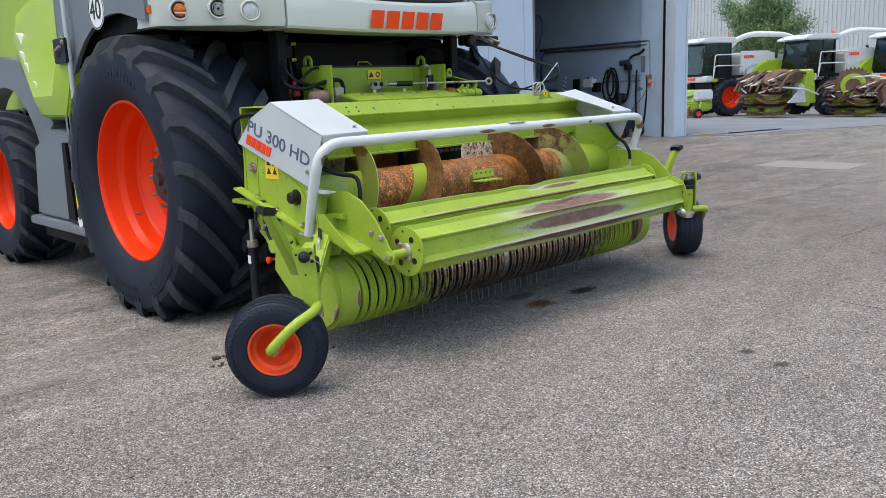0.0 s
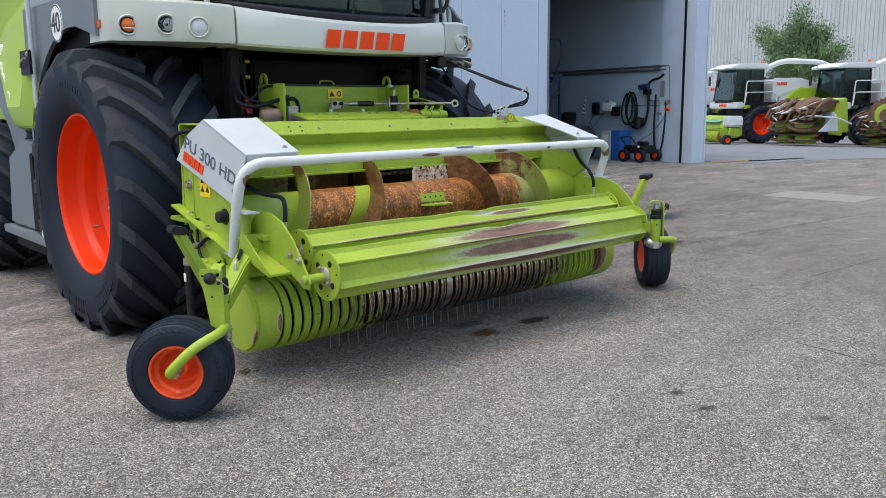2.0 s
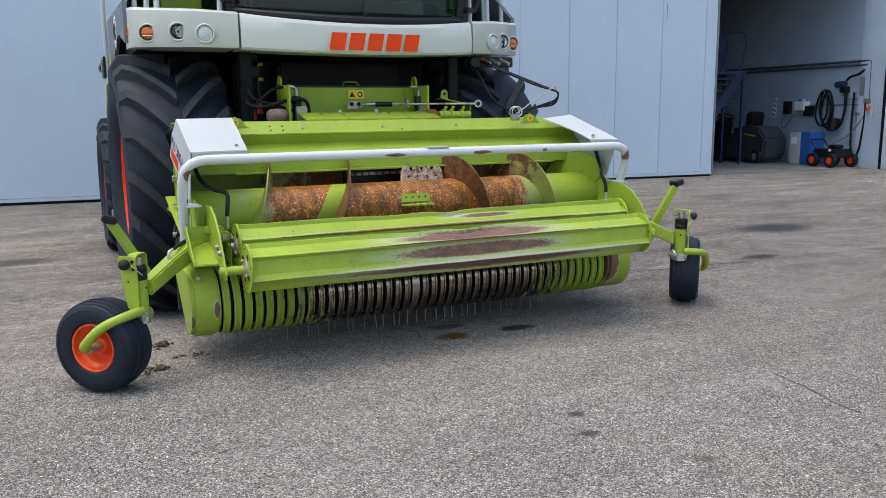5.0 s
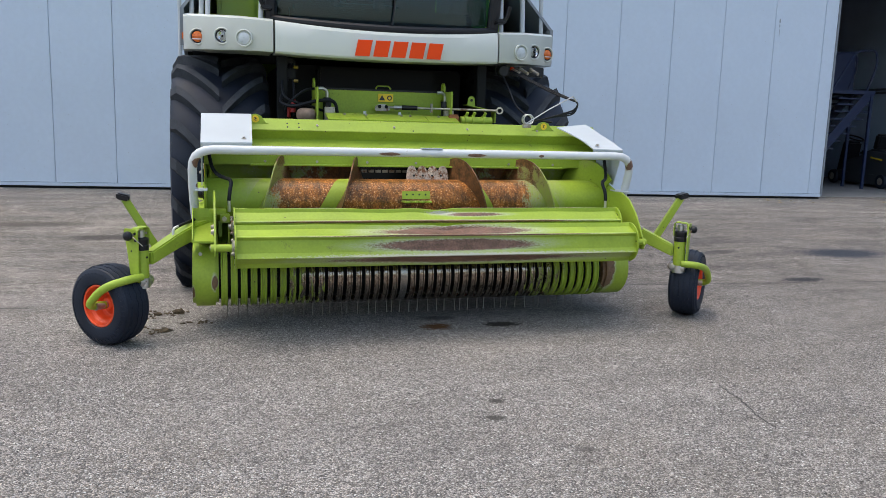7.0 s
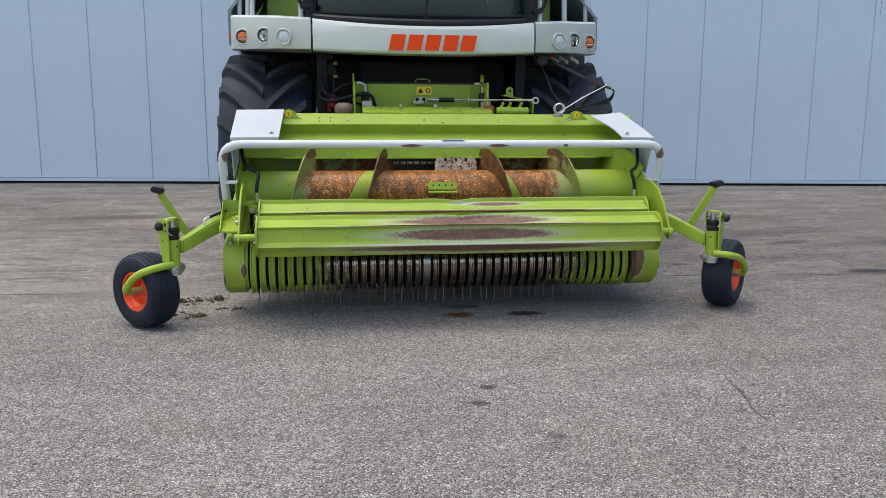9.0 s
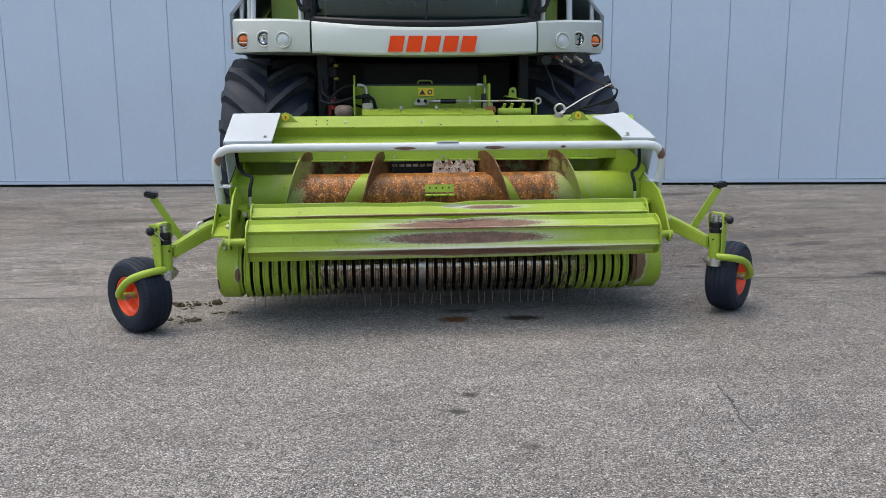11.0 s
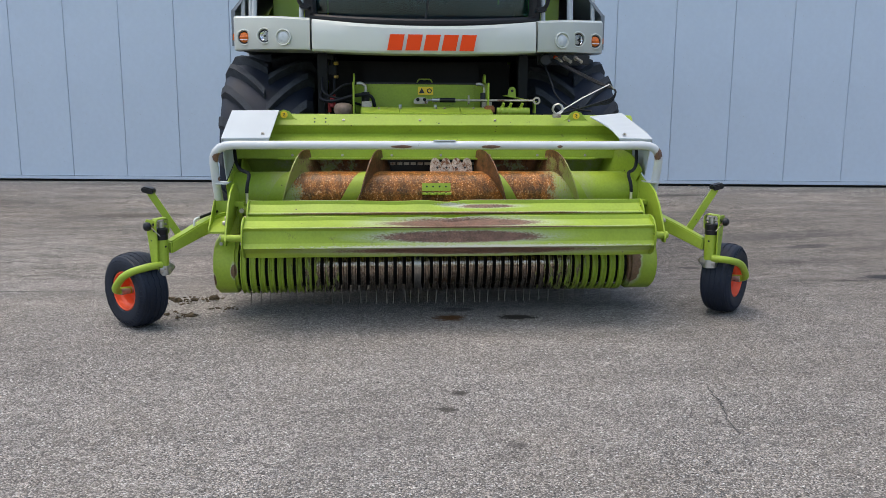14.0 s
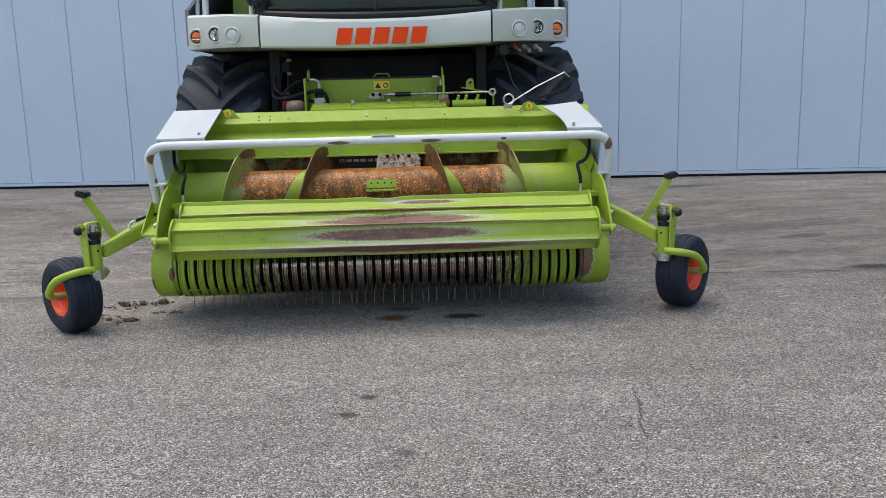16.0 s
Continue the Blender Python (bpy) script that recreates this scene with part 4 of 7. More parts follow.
        rows.append([bm.verts.new((x, 1.0 + 0.20 * t * t + dy, z)) for dy, z in ((0.02, low + 0.02), (0.0, 2.6), (0.15, 3.5), (0.156, 3.5), (0.006, 2.6), (0.026, low + 0.02))])
    for a, c in zip(rows, rows[1:]):
        for j in range(6):
            bm.faces.new((a[j], a[(j + 1) % 6], c[(j + 1) % 6], c[j]))
    bm.faces.new(rows[0])
    bm.faces.new(rows[-1][::-1])
    ws = part("windscreen", bm, GLASS, hv, "bowed tinted windscreen")
    ws.visible_shadow = False
    pts = [(CX + 0.90 * t, 1.0 + 0.20 * t * t - 0.005, 2.060 + 0.05 * t * t) for t in (i / 12 * 2 - 1 for i in range(13))]
    part("screen_seal", pipe(pts, 0.027, bend=0), PLASTIC, hv)
    part("cab_floor", box(CX - 0.85, CX + 0.85, 1.25, 2.9, 2.0, 2.06), PLASTIC, hv)
    part("cab_rear_wall", box(CX - 0.85, CX + 0.85, 2.9, 2.96, 2.0, 3.5), PLASTIC, hv)
    part("cab_roof", box(CX - 0.98, CX + 0.98, 1.0, 3.0, 3.5, 3.72), WHITE, hv, bevel=0.04)
    for s in (-1, 1):
        sg = part("side_window", box(*sorted((CX + s * 0.86, CX + s * 0.866)), 1.3, 2.9, 2.1, 3.5), GLASS, hv)
        sg.visible_shadow = False
    part("dashboard", box(CX - 0.75, CX + 0.75, 1.28, 1.42, 2.06, 2.24), PLASTIC, hv, bevel=0.03)
    seat = part("driver_seat", box(CX - 0.27, CX + 0.27, 1.9, 2.4, 2.3, 2.5), PLASTIC, hv, bevel=0.05)
    part("seat_back", box(CX - 0.26, CX + 0.26, 2.36, 2.5, 2.45, 3.2), PLASTIC, seat, bevel=0.05)
    part("steering_column", rod((CX, 1.45, 2.06), (CX, 1.62, 2.75), 0.05), PLASTIC, hv)
    part("steering_wheel", lathe([(-0.015, 0.19), (0, 0.205), (0.015, 0.19), (0, 0.175)], pose(CX, 1.62, 2.78, 0, -65, 90), 32, closed=True), PLASTIC, hv)
    part("screen_wiper", pipe([(CX + 0.0, 0.985, 2.07), (CX + 0.02, 0.985, 2.2), (CX + 0.04, 0.99, 3.0)], 0.008, bend=0.05), PLASTIC, hv)
    # body, engine hood, chassis and the dark inside between the wheels
    part("chassis", box(CX - 0.80, CX + 0.80, 1.75, 6.2, 0.75, 1.8), DARK, hv, bevel=0.02)
    part("axle", rod((CX - 1.1, 2.02, 0.855), (CX + 1.1, 2.02, 0.855), 0.2, seg=24), DARK, hv)
    part("rear_axle", rod((CX - 1.2, 5.0, 0.625), (CX + 1.2, 5.0, 0.625), 0.12, seg=24), DARK, hv)
    part("platform", box(CX - 1.5, CX + 1.5, 1.62, 3.0, 1.86, 2.0), DARK, hv)
    part("engine_hood", prism([(3.0, 2.0), (3.0, 3.3), (6.4, 3.0), (6.6, 1.4), (5.8, 1.3), (4.0, 1.4)], CX - 1.15, CX + 1.15), GREEN_BODY, hv, bevel=0.05)
    for s in (-1, 1):
        if s < 0:
            part("engine_bulkhead", box(CX - 1.40, CX - 0.86, 3.06, 3.12, 1.95, 3.2), GREEN_BODY, hv, "glossy green panel beside the cab", bevel=0.02)
            part("bulkhead_cover", prism([(CX - 1.10, 3.2), (CX - 0.88, 3.2), (CX - 0.88, 2.44), (CX - 0.96, 2.47), (CX - 1.06, 2.60)], 3.035, 3.06, "y"), BEAM, hv, "grey-white cover on the green panel", bevel=0.006)
        else:
            part("air_duct", prism([(CX + 1.13, 1.95), (CX + 1.20, 1.95), (CX + 1.36, 3.2), (CX + 1.16, 3.2)], 2.46, 2.62, "y"), PLASTIC, hv, "black duct beside the cab", bevel=0.015)
        part("cab_pillar_panel", prism([(2.05, 2.12), (2.05, 3.4), (2.75, 3.4), (2.75, 2.12)], *sorted((CX + s * 0.95, CX + s * 1.30))), GREEN_BODY, hv, bevel=0.04)
        part("frame_post", box(*sorted((CX + s * 0.78, CX + s * 0.86)), 1.2, 1.3, 0.9, 1.83), DARK, hv, bevel=0.008)
    # black block: the shade of the enclosed feeder is put into its colour
    part("feed_mouth_shade", box(CX - 0.50, CX + 0.50, 1.55, 1.75, 1.0, 1.78), DARK, hv, bevel=0.02)
    return hv


hv = harvester()


# ---- the pick-up header ----
GREEN_PRESS = worn("green_paint_worn_to_rust", "green_paint", (0.225, 0.110, 0.080), (0.110, 0.052, 0.040),
                   [((0.27, -0.255, 0.764), (0.24, 0.05, 0.012)), ((0.085, -0.476, 0.698), (0.56, 0.06, 0.040)), ((0.085, -0.542, 0.607), (0.56, 0.06, 0.040)), ((0.15, -0.535, 0.672), (0.9, 0.02, 0.010)),
                    ((0.15, -0.50, 0.500), (0.95, 0.06, 0.034)), ((0.0, -0.30, 0.725), (1.1, 0.025, 0.012)), ((0.0, -0.209, 0.806), (1.3, 0.03, 0.004))],
                   stretch=(1.0, 3.6, 3.6), sharp=0.20, bare=(0.50, 0.50, 0.43), strength=0.95, gloss=0.40, ragged=0.42, grain=95, speckle=0.8, blotch=0.35,
                   scoured=(((0.20, -0.552, 0.541), (0.95, 0.03, 0.016)), ((0.05, -0.24, 0.772), (0.09, 0.05, 0.012)), ((0.1, -0.43, 0.730), (0.7, 0.012, 0.006))))
GREEN_AUGER = worn("auger_paint_worn_to_rust", "green_paint", (0.42, 0.135, 0.020), (0.085, 0.024, 0.006), [((-0.07, 0.33, 0.80), (1.0, 3, 3))], stretch=(2, 1, 1), sharp=0.08, bare=(0.40, 0.36, 0.27), speck=(0.78, 0.50, 0.26), gloss=0.34, ragged=0.5, grain=90, blotch=0.6,
                   spirals=((-1, -0.95, 0.52, (0.33, 0.80), 0.115, 0.30), (1, 0.84, 0.52, (0.33, 0.80), 0.09, 0.25)))
GREEN_FLIGHT = worn("flight_paint_worn_to_rust", "green_paint", (0.20, 0.08, 0.032), (0.075, 0.032, 0.018), [((-0.03, 0.33, 0.80), (0.98, 2, 2)), ((-0.05, 0.33, 1.12), (1.35, 0.35, 0.13))], stretch=(2, 2, 2), sharp=0.08, bare=(0.30, 0.23, 0.15), ragged=0.5, gloss=0.36, blotch=0.5)
GREEN_BAND = worn("band_paint_worn_to_steel", "green_paint", (0.44, 0.375, 0.325), (0.115, 0.062, 0.042), [((0.0, 0.03, 0.32), (0.90, 5, 5))], stretch=(9, 1.5, 1.5), sharp=0.10, bare=(0.10, 0.09, 0.04), gloss=0.15, ragged=1.5, metal=0.92, grain=60, relief=0.06)
STEEL_BAND = material("dull_steel_band", (0.34, 0.315, 0.285), 0.24, metal=0.9, vary=0.2, scale=14, grain=0.15, grain_scale=80)
PALE_RUST = material("scoured_pale_rust", (0.50, 0.40, 0.32), 0.6, vary=0.3, scale=12, grain=0.35, grain_scale=80, bump=0.4, bump_scale=90, dirt=(0.20, 0.08, 0.035), dirt_amount=0.62, dirt_scale=38)
GREEN_PAN = worn("pan_paint_worn_to_rust", "green_paint", RUST, RUST_DARK, [((0.03, 0.3, 0.6), (0.95, 1, 1))], stretch=(1, 1, 1))
GREEN_COVER = worn("end_cover_scuffed", "green_paint", (0.20, 0.105, 0.06), (0.12, 0.07, 0.04), [((1.335, -0.12, 0.36), (0.05, 0.3, 0.16)), ((-1.40, -0.17, 0.33), (0.02, 0.05, 0.05)), ((-1.53, -0.15, 0.25), (0.012, 0.05, 0.06))])

hd = thing("pickup_header", (0, 0, 0), "bright green pick-up header with white guard tube and rusty auger", "pickup header")
AY, AZ = 0.33, 0.80
DY, DZ, DR = 0.04, 0.325, 0.185


def auger():
    base = part("auger", rod((-1.46, AY, AZ), (1.50, AY, AZ), 0.148, seg=48), GREEN_AUGER, hd, "green auger tube worn to rust in the middle")
    for s, x0, x1, at_top in ((-1, -1.42, -0.34, -0.95), (1, 0.28, 1.44, 0.84)):
        bm = bmesh.new()
        n, pitch = 96, 0.52
        rows = []
        for i in range(n + 1):
            x = x0 + (x1 - x0) * i / n
            k = math.pi / 2 + s * 2 * math.pi * (x - at_top) / pitch
            d = Vector((0, math.cos(k) , math.sin(k)))
            c = Vector((x, AY, AZ))
            rows.append([bm.verts.new(c + d * r + Vector((dx, 0, 0))) for r, dx in ((0.14, -0.004), (0.305, -0.004), (0.305, 0.004), (0.14, 0.004))])
        for a, c in zip(rows, rows[1:]):
            for j in range(4):
                bm.faces.new((a[j], a[(j + 1) % 4], c[(j + 1) % 4], c[j]))
        bm.faces.new(rows[0])
        bm.faces.new(rows[-1][::-1])
        part("flight", bm, GREEN_FLIGHT, base, "spiral auger flight, green outside and rusty inside")
    for x, k, mat, half in ((-0.02, 178, GREEN, 0.105), (0.10, 84, PALE_RUST, 0.155), (0.0, 326, RUSTED, 0.155), (0.14, 260, RUSTED, 0.155)):
        teeth = [(-half, 0.0), (half, 0.0), (half, 0.03)]
        bump = half / 2
        for i in range(4):
            teeth += [(half - bump * (i + 0.5) + 0.45 * bump * math.cos(radians(q)), 0.062 + 0.045 * math.sin(radians(q))) for q in (10, 50, 90, 130, 170)]
        teeth.append((-half, 0.03))
        q = pose(x, AY, AZ) @ Matrix.Rotation(radians(k - 90), 4, "X")
        bm = prism(teeth, -0.005, 0.005, "y")
        bmesh.ops.transform(bm, matrix=q @ Matrix.Translation((0, 0, 0.14)), verts=bm.verts)
        pd = part("feed_paddle", bm, mat, base, "scalloped toothed feed paddle with bolt holes")
        bm = box(-half * 0.97, half * 0.97, -0.005, 0.050, 0.146, 0.154)
        bmesh.ops.transform(bm, matrix=q @ Matrix.Rotation(radians(-8), 4, "X"), verts=bm.verts)
        part("paddle_foot", bm, mat, pd, bevel=0.002)
        for dx in (-0.65, -0.22, 0.22, 0.65):
            part("bolt_hole", rod(q @ Vector((dx * half, -0.0065, 0.175)), q @ Vector((dx * half, 0.0065, 0.175)), 0.008, seg=12), PLASTIC, pd)
            turn = q @ Matrix.Rotation(radians(-8), 4, "X")
            part("bolt_hole", rod(turn @ Vector((dx * half, 0.026, 0.150)), turn @ Vector((dx * half, 0.026, 0.1552)), 0.0065, seg=12), PLASTIC, pd)


auger()


def reel():
    # added solid drum: its black fills the band gaps in place of shade
    part("gap_shade_drum", rod((-1.42, DY, DZ), (1.42, DY, DZ), 0.148, seg=40), DARK, hd, "added dark drum standing in for the shade behind the bands")
    # one band: a flat hoop open at the rear, ridged at its edges
    line = [(0.20, 0.50)] + [(DY + DR * math.cos(radians(a)), DZ + DR * math.sin(radians(a))) for a in range(80, 291, 10)] + [(0.22, 0.17)]
    bm = bmesh.new()
    w = 0.0212
    rows = []
    for i, (y, z) in enumerate(line):
        p0, p1 = line[max(i - 1, 0)], line[min(i + 1, len(line) - 1)]
        d = Vector((p1[0] - p0[0], p1[1] - p0[1])).normalized()
        nrm = Vector((d.y, -d.x))
        if nrm.dot(Vector((y - DY, z - DZ))) < 0:
            nrm = -nrm
        row = []
        for x, h in ((-w, -0.004), (-w, 0.003), (-w * 0.86, 0.010), (-w * 0.55, 0.0105), (-w * 0.34, 0.002), (w * 0.34, 0.002), (w * 0.55, 0.0105), (w * 0.86, 0.010), (w, 0.003), (w, -0.004)):
            row.append(bm.verts.new((x, y + nrm.x * h, z + nrm.y * h)))
        rows.append(row)
    for a, c in zip(rows, rows[1:]):
        for j in range(10):
            bm.faces.new((a[j], a[(j + 1) % 10], c[(j + 1) % 10], c[j]))
    bm.faces.new(rows[0])
    bm.faces.new(rows[-1][::-1])
    # every band keeps its own vertices, so that the wear follows the header
    n, x0, x1 = 43, -1.341, 1.249
    me = bpy.data.meshes.new("band")
    bm.to_mesh(me)
    bm.free()
    pitch = (x1 - x0) / (n - 1)
    for i in range(n):
        x = x0 + pitch * i
        b2 = bmesh.new()
        b2.from_mesh(me)
        bmesh.ops.translate(b2, verts=b2.verts, vec=(x, 0, 0))
        if i == 19:
            # a replacement hoop of plain steel with one bolt hole
            flat = bmesh.new()
            edge = [[flat.verts.new((x + dx, y, z)) for dx in (-0.024, 0.024)] for y, z in line]
            for p, q in zip(edge, edge[1:]):
                flat.faces.new((p[0], p[1], q[1], q[0]))
            bmesh.ops.recalc_face_normals(flat, faces=flat.faces[:])
            bmesh.ops.solidify(flat, geom=flat.faces[:], thickness=0.006)
            bmesh.ops.recalc_face_normals(flat, faces=flat.faces[:])
            hoop = part("stripper_band", flat, STEEL_BAND, hd, "plain dark steel hoop with a bolt hole")
            at = Vector((x, DY + DR * math.cos(radians(158)), DZ + DR * math.sin(radians(158))))
            out = Vector((0, math.cos(radians(158)), math.sin(radians(158))))
            part("bolt_hole", rod(at - out * 0.004, at + out * 0.0105, 0.012, seg=16), PLASTIC, hoop)
            b2.free()
            continue
        part("stripper_band", b2, GREEN_BAND, hd)
    # spring tines in rows, in the gaps
    rng = random.Random(4)
    tb = pipe([(0, 0, 0.08), (0, 0.0, 0.15), (0.0, 0.015, 0.27)], 0.0032, seg=5, bend=0)
    tine = part("spring_tine", tb, WIRE, hd)
    first = True
    for i in range(n - 1):
        for row in range(4):
            if (i + row) % 2 and row != 0:
                continue
            x = x0 + pitch * (i + 0.5)
            k = 72 * row + 184 + rng.uniform(-5, 5)
            m = Matrix.Translation((x, DY, DZ - 0.012)) @ Matrix.Rotation(radians(k), 4, "X") @ Matrix.Rotation(radians(rng.uniform(-4, 4)), 4, "Y")
            if first:
                tine.matrix_basis = m
                first = False
            else:
                again(tine, m)
    # end covers: rounded in front, flat outside
    for s, xa, xb in ((-1, -1.535, -1.375), (1, 1.30, 1.50)):
        prof = [(0.42, 0.60), (0.05, 0.535)] + [(0.03 + 0.205 * math.cos(radians(a)), 0.337 + 0.198 * math.sin(radians(a))) for a in range(100, 271, 10)] + [(0.10, 0.139), (0.45, 0.42)]
        cv = part("end_cover", prism(prof, xa, xb), GREEN_COVER, hd, "rounded green end cover, scuffed", bevel=0.02)
        for z in (0.5, 0.42, 0.3):
            part("bolt", bolt((xa + 0.05 if s < 0 else xb - 0.05, -0.10 - 0.02 * (z < 0.45), z), (0, -1, 0.2), 0.008), BRUSHED, cv)


reel()


def trough():
    pan = [(0.16, 0.505), (0.28, 0.47), (0.42, 0.48), (0.56, 0.56), (0.64, 0.70), (0.67, 0.85), (0.66, 1.06)]
    part("feed_pan", folded(pan, -1.46, 1.49, 0.008), GREEN_PAN, hd, "curved feed pan worn to rust")
    # solid black block over the pan gives the opening's shade by colour
    part("feed_gap_block", box(-0.36, 0.40, 0.60, 0.70, 0.72, 1.03), PLASTIC, hd, "black block standing in for the shaded feed opening, with a chain")
    for i in range(14):
        part("chain_link", box(-0.34 + i * 0.052, -0.30 + i * 0.052, 0.59, 0.6, 0.975, 0.995), BRUSHED, hd)
    # stepped hood over the auger
    hood = [(0.80, 1.352), (0.54, 1.352), (0.47, 1.275), (0.515, 1.212), (0.44, 1.155), (0.42, 1.14), (0.42, 1.035)]
    hb = part("hood", folded(hood, -1.46, 1.49, 0.008), GREEN, hd, "stepped green hood over the auger", bevel=0.003)
    part("hood_lip", box(-1.15, 1.18, 0.38, 0.42, 1.03, 1.042), GREEN, hb, bevel=0.002)
    for i in range(7):
        part("bolt", bolt((-1.05 + i * 0.36, 0.418, 1.06), (0, -1, 0), 0.0065, 0.009), BRUSHED, hb)
    for i in range(4):
        part("bolt", bolt((-0.68 + i * 0.56, 0.50, 1.312), (0, -1, 0.9), 0.0065, 0.008), BRUSHED, hb)
    for x, y, z in ((-0.89, 0.5127, 1.322), (-0.81, 0.5127, 1.322), (-0.89, 0.490, 1.297), (-0.81, 0.490, 1.297), (0.02, 0.483, 1.289)):
        part("bolt_hole", rod((x, y + 0.004, z - 0.0036), (x, y - 0.0011, z + 0.001), 0.0062, seg=12), PLASTIC, hb)
    for s, x in ((-1, -1.11), (1, 1.055)):
        eye = [(x - 0.11, 1.31), (x - 0.07, 1.325), (x - 0.04, 1.37), (x, 1.385), (x + 0.04, 1.37), (x + 0.07, 1.325), (x + 0.11, 1.31)]
        lug = part("lifting_lug", prism(eye, 0.505, 0.517, "y"), GREEN, hb, "green lifting lug with a yellow sticker", bevel=0.002)
        stick = part("round_sticker", lathe([(0, 0.025), (0.003, 0.025), (0.003, 0.001), (0, 0.001)], pose(x, 0.504, 1.348, 0, 0, -90), 24), YELLOW, lug)
        part("pictogram", pipe([(x - 0.009, 0.5005, 1.360), (x + 0.008, 0.5005, 1.354), (x - 0.006, 0.5005, 1.344), (x + 0.006, 0.5005, 1.336)], 0.0022, seg=6, bend=0.004), BLACK_INK, stick)
    part("rear_wall", box(-1.46, 1.49, 0.79, 0.805, 0.75, 1.345), GREEN, hd)


trough()


def side(s):
    X = -1.455 if s < 0 else 1.46
    o = lambda d: X + s * d
    # end plate
    prof = [(0.80, 1.15), (0.11, 0.925), (0.0, 0.89), (0.02, 0.80), (0.08, 0.66), (0.30, 0.50), (0.62, 0.55), (0.83, 0.86)]
    ep = part("end_plate", prism(prof, *sorted((X, o(-0.012)))), GREEN, hd, "green end plate")
    bm = prism([(0.86, 0.875), (0.08, 0.655), (0.08, 0.643), (0.86, 0.863)], *sorted((X, o(0.06))))
    part("flange", bm, GREEN, ep, bevel=0.002)
    part("rubber_stop", lathe([(0, 0.045), (0.012, 0.045), (0.014, 0.034), (0.05, 0.032), (0.055, 0.026), (0.055, 0.001)], pose(X, 0.27, 0.85, 0, 0, 90 - 90 * s), 24), PLASTIC, ep, "black rubber stop")
    part("plate_bolt", bolt((X, 0.70, 1.0), (s, 0, 0), 0.022, 0.03), BRUSHED, ep)
    st = part("warning_sticker", box(*sorted((X, o(0.004))), 0.44, 0.57, 0.94, 1.075), YELLOW, ep, "yellow warning sticker with pictograms")
    for y, z in ((0.475, 1.035), (0.535, 1.035), (0.475, 0.985), (0.535, 0.985)):
        part("pictogram", prism([(y - 0.02, z - 0.017), (y + 0.02, z - 0.017), (y, z + 0.02)], *sorted((o(0.004), o(0.006)))), BLACK_INK, st, smooth=False)
    for y, z in ((0.20, 0.70), (0.45, 0.77), (0.65, 0.83)):
        part("bolt", bolt((o(0.03), y, z + 0.005), (0, 0, 1), 0.011), BRUSHED, ep)
    # white cap
    q = o(0.018)
    if s < 0:
        side_line = [(0.45, 1.378), (0.67, 1.285), (0.83, 1.145), (0.11, 0.912), (-0.02, 1.20)]
        inner_back, inner_front = -1.14, -1.155
    else:
        side_line = [(0.47, 1.372), (0.66, 1.285), (0.82, 1.145), (0.12, 0.93), (0.0, 1.20)]
        inner_back, inner_front = 1.15, 1.24
    lower = [(y, z if z < 1.0 else z - 0.005) for y, z in side_line]
    cap = part("white_cap", prism(lower if s < 0 else lower[2:] + [(0.12, 1.233)], *sorted((q, q - s * 0.006))), WHITE, hd, "white sheet-metal drive cap", smooth=False)
    bm = bmesh.new()
    a, c = side_line[0], side_line[-1]
    n = 6
    top = []
    for i in range(n + 1):
        t = i / n
        bow = 0.03 * math.sin(math.pi * t) if s > 0 else 0.0
        yb, zb = a[0] + (c[0] - a[0]) * t, a[1] + (c[1] - a[1]) * t
        xi = inner_back + (inner_front - inner_back) * t + s * bow
        qo = q - s * (0.085 * (1 - t) if s > 0 else 0.0)
        drop = 0.03 * (1 - t) if s > 0 else 0.0
        top.append([bm.verts.new((x, yb, z)) for x, z in ((qo, zb), (xi, zb + 0.004 - drop), (xi, zb - 0.004 - drop), (qo, zb - 0.008))])
    for u, w in zip(top, top[1:]):
        for j in range(4):
            bm.faces.new((u[j], u[(j + 1) % 4], w[(j + 1) % 4], w[j]))
    bm.faces.new(top[0])
    bm.faces.new(top[-1][::-1])
    part("cap_top", bm, WHITE, cap, smooth=False)
    yf, zf = c
    part("cap_lip", prism([(yf, zf - 0.006), (yf + 0.012, zf - 0.042), (yf + 0.018, zf - 0.042), (yf + 0.008, zf - 0.004)], *sorted((q - s * 0.01, inner_front + s * 0.002))), WHITE, cap, bevel=0.002)
    if s > 0:
        b3 = bmesh.new()
        b3.faces.new([b3.verts.new(v) for v in ((q - 0.085, 0.47, 1.366), (q, 0.82, 1.145), (q, 0.12, 1.238))])
        g = bmesh.ops.extrude_face_region(b3, geom=b3.faces[:])
        bmesh.ops.translate(b3, verts=[v for v in g["geom"] if isinstance(v, bmesh.types.BMVert)], vec=(-0.006, 0, -0.003))
        part("cap_shoulder", b3, WHITE, cap, smooth=False)
    if s < 0:
        b2 = bmesh.new()
        f = [b2.verts.new(v) for v in ((q, 0.45, 1.378), (inner_back, 0.45, 1.382), (inner_back, 0.67, 1.285), (q, 0.67, 1.285))]
        b2.faces.new(f)
        g = bmesh.ops.extrude_face_region(b2, geom=b2.faces[:])
        bmesh.ops.translate(b2, verts=[v for v in g["geom"] if isinstance(v, bmesh.types.BMVert)], vec=(0, 0, -0.006))
        part("cap_back", b2, WHITE, cap, smooth=False)
        # words along the slope of the cap
        m = pose(q - 0.001, 0.727, 1.217, 90, 0, -90) @ Matrix.Rotation(radians(-17.6), 4, "Z")
        lettering("model_lettering", "PU 300 HD", 0.128, m @ Matrix.Translation((0.008, 0.003, 0.0002)) @ Matrix.Diagonal((1.05, 0.80, 1, 1)), GREY_INK, cap, depth=0.0006, bold=0.0014)
